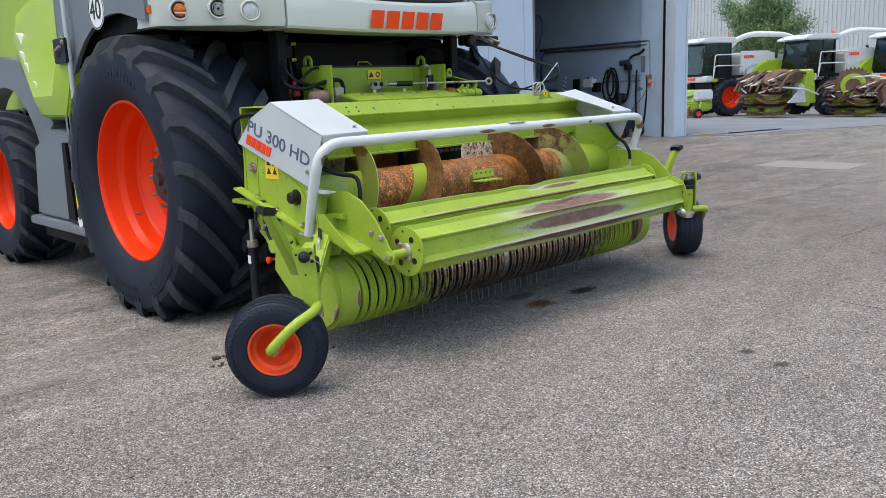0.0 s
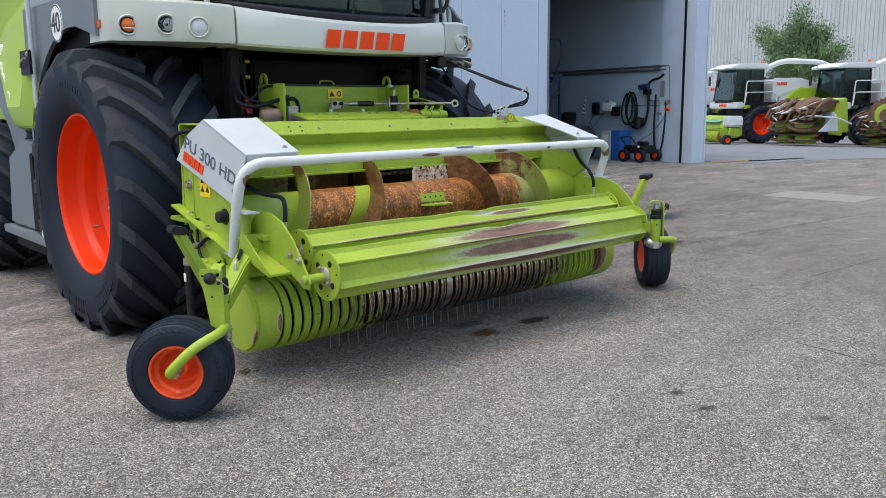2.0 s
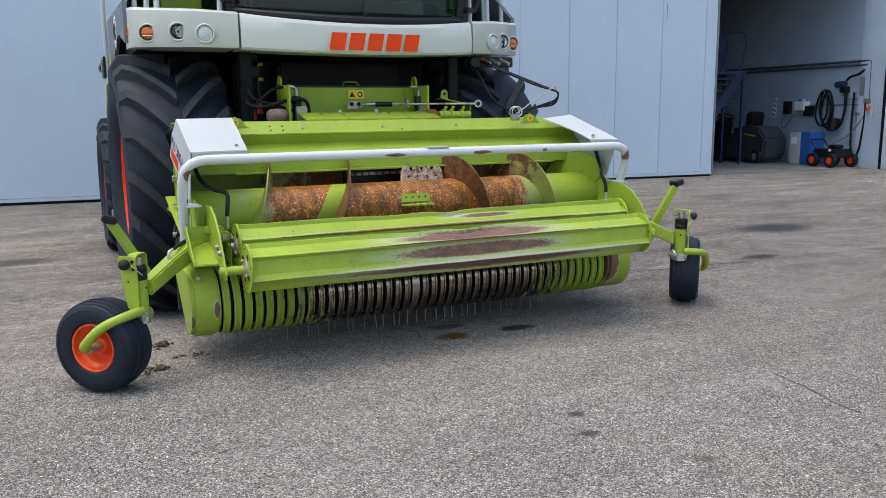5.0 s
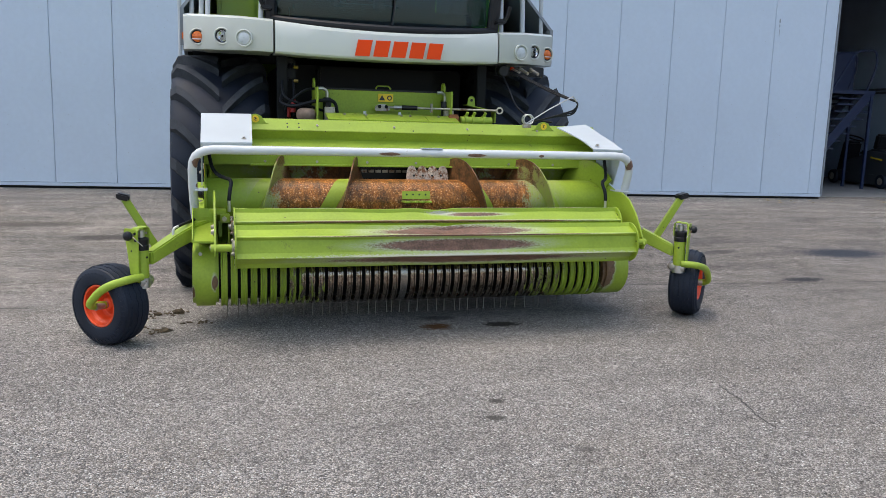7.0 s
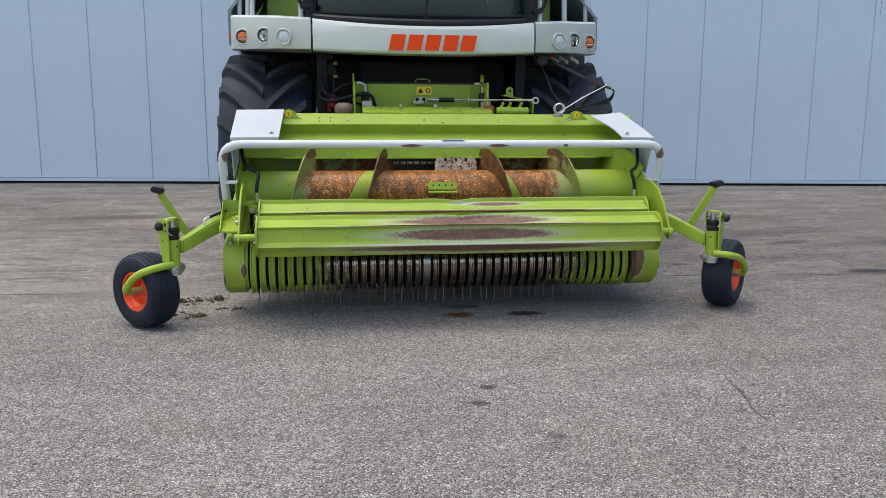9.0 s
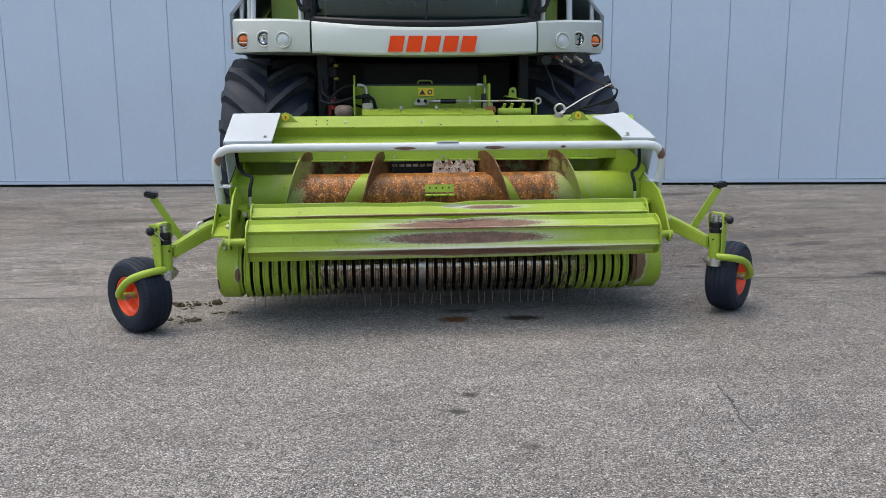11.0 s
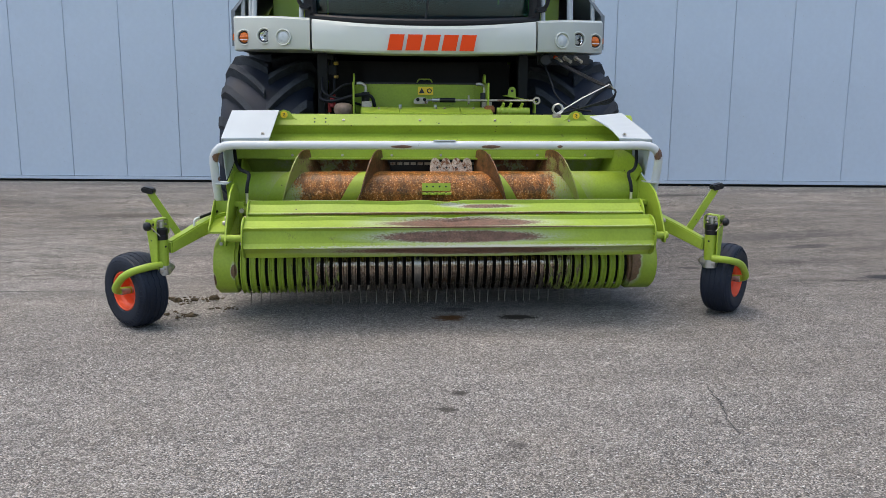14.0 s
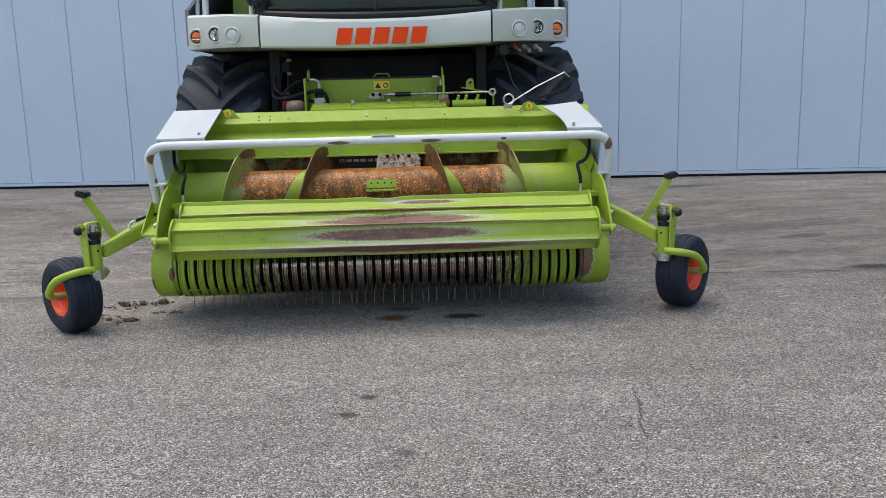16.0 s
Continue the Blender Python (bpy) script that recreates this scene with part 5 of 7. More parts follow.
        slanted_mark(0.265, 0.060, m @ Matrix.Translation((0.012, -0.074, 0)), cap)
    part("bolt", bolt((inner_front + s * 0.05, 0.04, 1.225), (0, -0.2, 1), 0.010), BRUSHED, cap)
    part("bolt", bolt((q, 0.13, 1.0), (s, 0, 0), 0.009), BRUSHED, cap)
    # press arm: curved plate with a folded bracket
    x0 = -1.40 if s < 0 else 1.43
    arm = [(0.10, 0.70), (0.10, 0.83), (0.02, 0.895), (-0.10, 0.90), (-0.22, 0.86), (-0.32, 0.78), (-0.40, 0.68), (-0.47, 0.58), (-0.46, 0.545), (-0.42, 0.54), (-0.30, 0.60), (-0.10, 0.66)]
    pa = part("press_arm", prism(arm, x0, x0 + 0.012), GREEN, hd, "green press arm", bevel=0.002)
    if s < 0:
        br = bmesh.new()
        prism([(-0.02, 0.68), (-0.30, 0.60), (-0.30, 0.612), (-0.02, 0.692)], x0 - 0.13, x0, "x", br)
        prism([(-0.02, 0.68), (-0.01, 0.78), (0.0, 0.78), (-0.008, 0.68)], x0 - 0.13, x0, "x", br)
        prism([(-0.02, 0.69), (-0.02, 0.79), (-0.07, 0.79), (-0.30, 0.625), (-0.30, 0.612)], x0 - 0.13, x0 - 0.123, "x", br)
        part("bracket", br, GREEN, pa, bevel=0.002)
    part("pivot", rod((x0 - (0.02 if s < 0 else 0.10), -0.432, 0.59), (x0 + (0.11 if s < 0 else 0.03), -0.432, 0.59), 0.024, seg=20), GREEN, pa)
    part("pivot_core", rod((x0 - (0.025 if s < 0 else 0.10), -0.432, 0.59), (x0 + (0.11 if s < 0 else 0.035), -0.432, 0.59), 0.012, seg=12), BRUSHED, pa)
    for y, z in ((-0.30, 0.70), (-0.38, 0.68), (-0.20, 0.63)):
        part("bolt", bolt((x0 if s < 0 else x0 + 0.012, y, z), (s, 0, 0), 0.013, 0.018), BRUSHED, pa)
    # hose to the press arm
    part("hose", pipe([(o(-0.03), 0.20, 1.12), (o(-0.05), 0.12, 1.02), (o(-0.10), 0.02, 0.98), (o(-0.17), -0.06, 0.97), (o(-0.155), -0.10, 0.90), (o(-0.15), -0.10, 0.84)], 0.012, bend=0.06), HOSE, hd, "black hydraulic hose")
    part("hose_end", rod((o(-0.15), -0.10, 0.85), (o(-0.15), -0.10, 0.77), 0.010), STEEL, hd)
    part("clamp_plate", box(*sorted((o(-0.13), o(-0.03))), -0.10, 0.0, 0.75, 0.78), GREEN, hd, bevel=0.003)
    vb = part("valve_block", box(*sorted((o(-0.155), o(-0.095))), -0.125, -0.065, 0.70, 0.755), GREEN, hd, "green valve block with steel fittings", bevel=0.006)
    part("fitting", rod((o(-0.15), -0.095, 0.728), (o(-0.19), -0.095, 0.728), 0.013, seg=8), BRUSHED, vb)
    part("fitting", rod((o(-0.12), -0.125, 0.728), (o(-0.12), -0.155, 0.728), 0.015, seg=8), BRUSHED, vb)
    part("cover_flap", prism([(-0.02, 0.60), (-0.15, 0.56), (-0.20, 0.66), (-0.06, 0.72)], *sorted((o(-0.15), o(-0.142)))), GREEN, vb, bevel=0.002)
    # bracket of the guard tube
    part("tube_clamp", box(*sorted((o(-0.02), o(0.06))), -0.07, 0.10, 0.895, 0.903), WHITE, hd, bevel=0.002)
    part("tube_foot", box(*sorted((o(-0.03), o(0.06))), 0.02, 0.20, 0.655, 0.665), WHITE, hd, bevel=0.002)
    # gauge wheel carrier
    A = lambda x, y, z: (s * x - (0.03 if s > 0 else 0.0), y, z)
    am = bmesh.new()
    p, r = Vector(A(1.45, 0.02, 0.66)), Vector(A(1.78 if s < 0 else 1.81, -0.30 if s < 0 else -0.28, 0.515 if s < 0 else 0.50))
    d = (r - p).normalized()
    up = Vector((0, 0, 1))
    sd = d.cross(up).normalized()
    v = []
    for c, h, w in ((p, 0.05, 0.05), (p + (r - p) * 0.25 + Vector((0, 0, 0.02)), 0.05, 0.045), (p + (r - p) * 0.55 + Vector((0, 0, 0.018)), 0.046, 0.04), (r, 0.04, 0.035)):
        v.append([am.verts.new(c + sd * a * w + Vector((0, 0, b * h))) for a, b in ((-1, -1), (1, -1), (1, 1), (-1, 1))])
    for a, c in zip(v, v[1:]):
        for j in range(4):
            am.faces.new((a[j], a[(j + 1) % 4], c[(j + 1) % 4], c[j]))
    am.faces.new(v[0][::-1])
    am.faces.new(v[-1])
    ga = part("gauge_wheel_arm", am, GREEN, hd, "green gauge wheel arm", bevel=0.008)
    part("arm_mount", box(*sorted((A(1.38, 0, 0)[0], A(1.50, 0, 0)[0])), -0.02, 0.16, 0.55, 0.74), GREEN, ga, bevel=0.01)
    px = A(1.815 if s < 0 else 1.84, 0, 0)[0]
    PY = -0.335 if s < 0 else -0.31
    out = 230 if s < 0 else -42
    sw = pose(px, PY, 0, 0, 0, out)
    lf = 1 if s < 0 else -1
    def swung(bm):
        bmesh.ops.transform(bm, matrix=sw, verts=bm.verts)
        return bm
    plate = part("post_plate", swung(prism([(lf * y, z) for y, z in ((-0.078, 0.685), (-0.066, 0.702), (0.012, 0.702), (0.026, 0.685), (0.034, 0.58), (0.032, 0.385), (-0.028, 0.385), (-0.056, 0.58))], 0.050, 0.059)), GREEN, ga, "tapered green swivel plate with locking holes", bevel=0.002)
    for y, z, r in ((lf * 0.010, 0.675, 0.009), (lf * 0.014, 0.635, 0.009), (lf * -0.060, 0.67, 0.006), (lf * -0.02, 0.57, 0.005)):
        part("hole", swung(rod((0.049, y, z), (0.0605, y, z), r, seg=12)), PLASTIC, plate)
    part("post_strap", swung(folded([(0.052, 0.66), (0.052, 0.692), (0.040, 0.708), (-0.030, 0.712), (-0.047, 0.698), (-0.050, 0.665), (-0.046, 0.61)], -0.026, 0.026, 0.007, "y")), GREEN, ga, bevel=0.002)
    part("pivot_tube", rod((px, PY, 0.40), (px, PY, 0.575), 0.041, seg=24), GREEN, ga)
    part("grease_hole", swung(rod((0.0, -0.042, 0.53), (0.0, 0.042, 0.53), 0.007, seg=10)), PLASTIC, ga)
    part("rubber_sleeve", lathe([(0.572, 0.001), (0.572, 0.043), (0.60, 0.044), (0.604, 0.041), (0.61, 0.044), (0.64, 0.044), (0.648, 0.03), (0.648, 0.001)], pose(px, PY, 0, 0, -90, 0), 24), PLASTIC, ga)
    part("pivot_pin", rod((px, PY, 0.64), (px, PY, 0.69), 0.021, seg=18), STEEL, ga)
    part("pin_head", swung(rod((-0.055, 0, 0.668), (0.06, 0, 0.668), 0.008, seg=12)), BRUSHED, ga)
    part("knob", lathe([(0, 0.007), (0.012, 0.007), (0.015, 0.016), (0.022, 0.026), (0.036, 0.029), (0.05, 0.024), (0.058, 0.012), (0.06, 0.001)], sw @ pose(0.050, lf * -0.020, 0.662), 20), PLASTIC, ga, "black lock knob")
    part("lock_cable", pipe([sw @ Vector((0.07, lf * -0.01, 0.665)), sw @ Vector((0.075, lf * 0.03, 0.645)), sw @ Vector((0.05, lf * 0.06, 0.605))], 0.0028, seg=6, bend=0.02), BRUSHED, ga)
    kn = part("knuckle", swung(lathe([(-0.058, 0.001), (-0.058, 0.030), (-0.050, 0.036), (-0.02, 0.039), (0.03, 0.039), (0.048, 0.034), (0.05, 0.001)], pose(0, 0.005, 0.385), 22)), STEEL, ga, "bright steel knuckle")
    part("knuckle_strap", swung(rod((0, 0.005, 0.345), (0, 0.005, 0.405), 0.043, seg=22)), STEEL, kn)
    part("bolt", bolt(sw @ Vector((-0.058, 0.005, 0.385)), sw.to_3x3() @ Vector((-1, 0, 0)), 0.016, 0.02), BRUSHED, kn)
    foot, root = Vector(A(1.925, -0.155, 0.868 if s < 0 else 0.88)), Vector(A(1.74, -0.10, 0.535))
    lean = (foot - root).normalized()
    q = Matrix.Translation(root) @ lean.to_track_quat("Z", "Y").to_matrix().to_4x4()
    ln = (foot - root).length
    bm = prism([(-0.031, -0.02), (0.031, -0.02), (0.022, ln - 0.015), (-0.022, ln - 0.015)], -0.022, 0.022, "y")
    bmesh.ops.transform(bm, matrix=q, verts=bm.verts)
    sp = part("stand_leg", bm, GREEN, ga, "green stand leg with a black rubber foot", bevel=0.003)
    bm = box(-0.038, 0.038, -0.042, 0.042, -0.018, 0.02)
    bmesh.ops.transform(bm, matrix=Matrix.Translation(foot) @ Matrix.Rotation(radians(-14 * s), 4, "Y"), verts=bm.verts)
    part("rubber_foot", bm, PLASTIC, sp, bevel=0.008)
    # wheel with its bent axle tube
    if s < 0:
        wc, out = Vector((-2.003, -0.288, 0.241)), 228
    else:
        wc, out = Vector((1.985, -0.17, 0.244)), -42
    ov = Vector((math.cos(radians(out)), math.sin(radians(out)), 0))
    m = pose(*wc, 0, 0, out)
    R, W, rim = 0.241, 0.195, 0.122
    wheel = part("gauge_wheel", lathe([(-0.075, rim), (-0.092, rim + 0.012), (-0.1025, rim + 0.06), (-0.098, R - 0.045), (-0.086, R - 0.022), (-0.05, R - 0.006), (0, R - 0.003), (0.05, R - 0.006), (0.086, R - 0.022), (0.098, R - 0.045), (0.1025, rim + 0.06), (0.092, rim + 0.012), (0.075, rim)], m, 56), RUBBER, ga, "small black tyre on an orange rim")
    tb = bmesh.new()
    for a0 in (-0.066, -0.033, 0.0, 0.033, 0.066):
        nseg = 96
        ring = []
        for i in range(nseg):
            k = 2 * math.pi * i / nseg
            zig = (0.0, 0.0045, 0.0065, 0.0025)[i % 4] * (1 if a0 > 0 else -1)
            rr = R + 0.001 - 2.6 * a0 ** 2
            ring.append([tb.verts.new(m @ Vector((a0 + da + (0 if da * a0 > 0.0007 else zig), r * math.cos(k), r * math.sin(k)))) for da, r in ((-0.0140, rr - 0.009), (-0.0128, rr), (0.0128, rr), (0.0140, rr - 0.009))])
        for i in range(nseg):
            a, c = ring[i], ring[(i + 1) % nseg]
            for j in range(3):
                tb.faces.new((a[j], a[j + 1], c[j + 1], c[j]))
    part("tread_rib", tb, RUBBER, wheel)
    # the tread's edge steps like a saw over both shoulders
    for w in (-1, 1):
        tb = bmesh.new()
        ring = []
        for i in range(132):
            k = 2 * math.pi * (i // 3 + (0, 0.5, 0.97)[i % 3]) / 44
            saw = 0.011 * (0, 0.5, 1.0)[i % 3]
            ring.append([tb.verts.new(m @ Vector((w * a, r * math.cos(k), r * math.sin(k)))) for a, r in ((0.0975, R - 0.049 + saw), (0.1005, R - 0.047 + saw), (0.0895, R - 0.020), (0.076, R - 0.012), (0.072, R - 0.016))])
        for a, c in zip(ring, ring[1:] + ring[:1]):
            for j in range(4):
                tb.faces.new((a[j], a[j + 1], c[j + 1], c[j]))
        bmesh.ops.recalc_face_normals(tb, faces=tb.faces[:])
        part("tread_shoulder", tb, RUBBER, wheel, smooth=False)
    part("wheel_rim", lathe(crisp([(0.080, rim + 0.008), (0.088, rim + 0.004), (0.086, rim - 0.006), (0.055, rim - 0.014), (0.045, rim - 0.03), (0.0, rim - 0.035), (-0.015, rim - 0.05), (-0.005, 0.05), (0.02, 0.04), (0.03, 0.034), (0.03, 0.001), (-0.06, 0.001), (-0.08, rim - 0.01), (-0.086, rim + 0.006)], 0.002), m, 48), RIM_SMALL, wheel, "faded orange dished rim")
    part("axle_stub", rod(wc + ov * 0.02, wc + ov * 0.11, 0.022), BRUSHED, wheel)
    top = Vector((px, PY - 0.04, 0.415))
    flat = Vector((top.x - wc.x, top.y - wc.y, 0))
    tang = (flat - ov * flat.dot(ov)).normalized()
    lift = Vector((0, 0, 0.13))
    part("fork_tube", pipe([top, top + ov * 0.11, wc + ov * 0.145 + tang * 0.10 + lift, wc + ov * 0.15 - tang * 0.02 + lift * 0.05, wc + ov * 0.04 - tang * 0.0], 0.024, seg=14, bend=0.075), GREEN, ga, "bent green axle tube")


side(-1)
side(1)


TUBE_CHIPPED = worn("tube_paint_chipped_to_rust", "chipped_white_tube", (0.20, 0.09, 0.05), (0.10, 0.045, 0.03), [((-0.27, -0.10, 1.148), (0.075, 0.03, 0.012)), ((0.33, -0.10, 1.148), (0.075, 0.03, 0.012)), ((1.50, -0.06, 1.10), (0.03, 0.04, 0.05)), ((-1.50, -0.06, 1.09), (0.03, 0.03, 0.05)), ((-1.50, 0.01, 0.93), (0.02, 0.03, 0.02)), ((0.8, -0.10, 1.15), (0.02, 0.02, 0.01))], stretch=(2, 4, 4), sharp=0.08, bare=(0.5, 0.48, 0.44), ragged=0.8)


def guard_tube():
    pts = [(-1.51, 0.10, 0.66), (-1.525, 0.02, 0.90), (-1.525, -0.075, 1.157), (1.515, -0.075, 1.157), (1.515, 0.01, 0.90), (1.50, 0.10, 0.66)]
    g = part("guard_tube", pipe(pts, 0.0285, seg=16, bend=0.16), TUBE_CHIPPED, hd, "white guard tube with chipped paint")
    part("label_plate", box(-0.06, 0.09, -0.10, -0.055, 1.184, 1.191), WHITE, g, bevel=0.002)


guard_tube()


def press():
    X0, X1 = -1.272, 1.335
    def roller(cy, cz, r, turn, name):
        """Six folded panels, each sunk between two ridges, dented in the middle."""
        line = []
        for k in range(6):
            p = [Vector((r * math.cos(radians(turn + 60 * q)), r * math.sin(radians(turn + 60 * q)))) for q in (k, k + 1)]
            inward = -(p[0] + p[1]).normalized()
            line += [p[0] * 1.0, p[0] + (p[1] - p[0]) * 0.035, p[0] + (p[1] - p[0]) * 0.17 + inward * 0.017, p[0] + (p[1] - p[0]) * 0.76 + inward * 0.015]
        m = len(line)
        rb = bmesh.new()
        n = 90
        rings = []
        for i in range(n + 1):
            x = X0 + (X1 - X0) * i / n
            dent = math.exp(-((x - 0.02) / 0.10) ** 2) + 0.5 * math.exp(-((x + 0.32) / 0.16) ** 2)
            ring = []
            for k, p in enumerate(line):
                wave = 0.004 * noise.noise(Vector((x * 3.1, k * 0.9, cz * 7))) + 0.0015 * noise.noise(Vector((x * 14, k * 1.7, cz * 3)))
                dz = -0.014 * dent if p.y > r * 0.75 else 0
                q = p * (1 + wave / r)
                ring.append(rb.verts.new((x, cy + q.x, cz + q.y + dz)))
            rings.append(ring)
        for a, c in zip(rings, rings[1:]):
            for j in range(m):
                rb.faces.new((a[j], a[(j + 1) % m], c[(j + 1) % m], c[j]))
        rb.faces.new(rings[0])
        rb.faces.new(rings[-1][::-1])
        ob = part(name, rb, GREEN_PRESS, hd, "dented folded-sheet press roller, paint worn to rust", smooth=False)
        for x, w in ((X0 - 0.010, 1), (X1, -1)):
            dk = part("end_disc", rod((x, cy, cz), (x + 0.010, cy, cz), r + 0.002, seg=40), GREEN, ob, bevel=0.002)
            for i in range(4):
                k = radians(90 * i + 35)
                part("hole", rod((x - 0.002, cy + 0.078 * math.cos(k), cz + 0.078 * math.sin(k)), (x + 0.012, cy + 0.078 * math.cos(k), cz + 0.078 * math.sin(k)), 0.017, seg=16), PLASTIC, dk)
                k += radians(45)
                part("small_hole", rod((x - 0.002, cy + 0.105 * math.cos(k), cz + 0.105 * math.sin(k)), (x + 0.012, cy + 0.105 * math.cos(k), cz + 0.105 * math.sin(k)), 0.006, seg=10), PLASTIC, dk)
            ears = [(cy + 0.062 * math.cos(radians(v)) * (1.0 if v % 180 == 45 else 0.62), cz + 0.062 * math.sin(radians(v)) * (1.0 if v % 180 == 45 else 0.62)) for v in range(0, 360, 45)]
            xo = x - 0.007 if w > 0 else x + 0.010
            fb = part("bearing_flange", prism(ears, xo, xo + 0.007), BRUSHED, dk, bevel=0.002)
            for v in (45, 225):
                part("bolt", bolt((xo if w > 0 else xo + 0.007, cy + 0.05 * math.cos(radians(v)), cz + 0.05 * math.sin(radians(v))), (-w, 0, 0), 0.009), BRUSHED, fb)
            part("bearing", lathe([(-0.03, 0.001), (-0.03, 0.016), (-0.016, 0.018), (-0.016, 0.028), (-0.008, 0.042), (-0.004, 0.046), (0.02, 0.047)], pose(x, cy, cz, 0, 0, 0 if w > 0 else 180), 20), BRUSHED, dk)
        return ob
    roller(-0.43, 0.595, 0.13, 84, "press_roller")
    roller(-0.19, 0.685, 0.12, 99, "press_roller")


press()


# ---- coupling frame behind the header ----
BRASS = material("dull_brass", (0.35, 0.24, 0.07), 0.4, metal=0.8, vary=0.2, scale=30)
CUP = material("dull_brown_steel", (0.20, 0.14, 0.105), 0.6, metal=0.3, vary=0.3, scale=20)


def coupling():
    cf = part("coupling_frame", box(-0.61, 0.45, 1.27, 1.30, 1.10, 1.59), GREEN, hd, "green coupling frame plate", bevel=0.004)
    part("top_strip", box(-0.60, 0.44, 1.262, 1.34, 1.592, 1.604), PLASTIC, cf)
    part("plate_fold", box(-0.50, -0.495, 1.262, 1.27, 1.40, 1.59), GREEN, cf)
    part("plate_fold", box(0.37, 0.375, 1.262, 1.27, 1.40, 1.59), GREEN, cf)
    part("side_cheek", box(-0.625, -0.61, 1.0, 1.34, 1.10, 1.60), GREEN, cf, bevel=0.003)
    part("side_cheek", box(0.45, 0.465, 1.0, 1.34, 1.10, 1.60), GREEN, cf, bevel=0.003)
    for x in (-0.617, 0.457):
        loop = [(1.27 + 0.05 * math.cos(radians(a)), 1.62 + 0.055 * math.sin(radians(a))) for a in range(-20, 201, 20)]
        inner = [(1.27 + 0.026 * math.cos(radians(a)), 1.625 + 0.03 * math.sin(radians(a))) for a in range(200, -21, -20)]
        part("lifting_eye", prism(loop + inner, x - 0.007, x + 0.007), GREEN, cf)
    part("handle", pipe([(-0.10, 1.36, 1.595), (-0.085, 1.38, 1.634), (0.02, 1.38, 1.634), (0.035, 1.36, 1.595)], 0.006, bend=0.02), GREEN, cf)
    st = part("warning_sticker", box(-0.095, 0.03, 1.258, 1.261, 1.505, 1.57), YELLOW, cf, "yellow warning sticker with pictograms")
    part("pictogram", prism([(-0.088, 1.517), (-0.038, 1.517), (-0.063, 1.56)], 1.2565, 1.258, "y"), BLACK_INK, st, smooth=False)
    part("pictogram", lathe([(0, 0.021), (0.0015, 0.021), (0.0015, 0.012), (0, 0.012)], pose(-0.0, 1.258, 1.537, 0, 0, -90), 12, closed=True), BLACK_INK, st, smooth=False)
    # apron sloping down to the hood
    for x0, x1 in ((-0.56, -0.26), (-0.255, 0.22), (0.225, 0.47)):
        part("apron", prism([(0.80, 1.36), (0.98, 1.405), (1.02, 1.40), (1.02, 1.392), (0.80, 1.352)], x0, x1), GREEN, cf, bevel=0.002)
    for x in (-0.42, -0.25, 0.03, 0.10, 0.33):
        part("bolt", bolt((x, 0.93, 1.394), (0, -0.2, 1), 0.008), BRUSHED, cf)
    for x in (-0.25, 0.03):
        part("white_pin", rod((x, 1.0, 1.40), (x, 1.0, 1.425), 0.012, seg=10), WHITE, cf)
    # lift cylinders with angled fittings
    for x in (-0.525, 0.445):
        cy = part("lift_cylinder", rod((x, 1.14, 1.30), (x, 1.16, 1.52), 0.034, seg=20), PLASTIC, cf, "black hydraulic cylinder with a bright fitting")
        part("cylinder_plate", box(x - 0.03, x + 0.05, 1.06, 1.10, 1.30, 1.45), BRUSHED, cy, bevel=0.004)
        part("fitting", pipe([(x, 1.16, 1.52), (x, 1.16, 1.575), (x - 0.04, 1.15, 1.595), (x - 0.07, 1.15, 1.59)], 0.013, bend=0.02), STEEL, cy)
    # cup of the left spring
    part("rusty_cup", lathe([(0, 0.03), (0.0, 0.066), (0.03, 0.078), (0.055, 0.076), (0.075, 0.066), (0.088, 0.045), (0.092, 0.01)], pose(-0.70, 1.05, 1.345, 0, -90, 0), 28), CUP, cf, "dull rusty cup")
    # locking rod with its clevis
    rd = part("locking_rod", rod((-0.06, 1.19, 1.462), (0.80, 0.90, 1.46), 0.0085, seg=12), BRUSHED, hd, "steel locking rod with an eye")
    part("clevis", prism([(-0.13, 1.43), (-0.02, 1.43), (-0.01, 1.455), (-0.04, 1.483), (-0.10, 1.485), (-0.135, 1.465)], 1.17, 1.205, "y"), BRUSHED, rd, bevel=0.006)
    for x in (-0.10, -0.045):
        part("clevis_pin", rod((x, 1.16, 1.465), (x, 1.215, 1.465), 0.014, seg=12), DARK, rd)
    part("sleeve", rod((0.08, 1.143, 1.462), (0.20, 1.102, 1.462), 0.019, seg=14), PLASTIC, rd)
    part("sleeve_end", rod((0.02, 1.163, 1.462), (0.08, 1.143, 1.462), 0.016, seg=12), STEEL, rd)
    part("rod_guide", box(0.30, 0.31, 1.04, 1.09, 1.43, 1.50), BRUSHED, rd)
    part("eye", lathe([(-0.009, 0.029), (0.009, 0.029), (0.009, 0.017), (-0.009, 0.017)], pose(0.828, 0.890, 1.46, 0, 0, 70), 20, closed=True), BRUSHED, rd)
    # green bracket and drive lumps at the right
    sb = part("side_bracket", prism([(0.60, 1.505), (0.86, 1.455), (0.86, 1.447), (0.60, 1.497)], 1.04, 1.18, "y"), GREEN, cf, "thin green bracket plate with a tongue", bevel=0.002)
    part("bracket_web", box(0.846, 0.858, 1.06, 1.16, 1.36, 1.447), GREEN, sb, bevel=0.002)
    part("bracket_tongue", prism([(0.64, 1.495), (0.71, 1.482), (0.705, 1.555), (0.69, 1.572), (0.665, 1.572), (0.648, 1.555)], 1.172, 1.18, "y"), GREEN, sb, bevel=0.002)
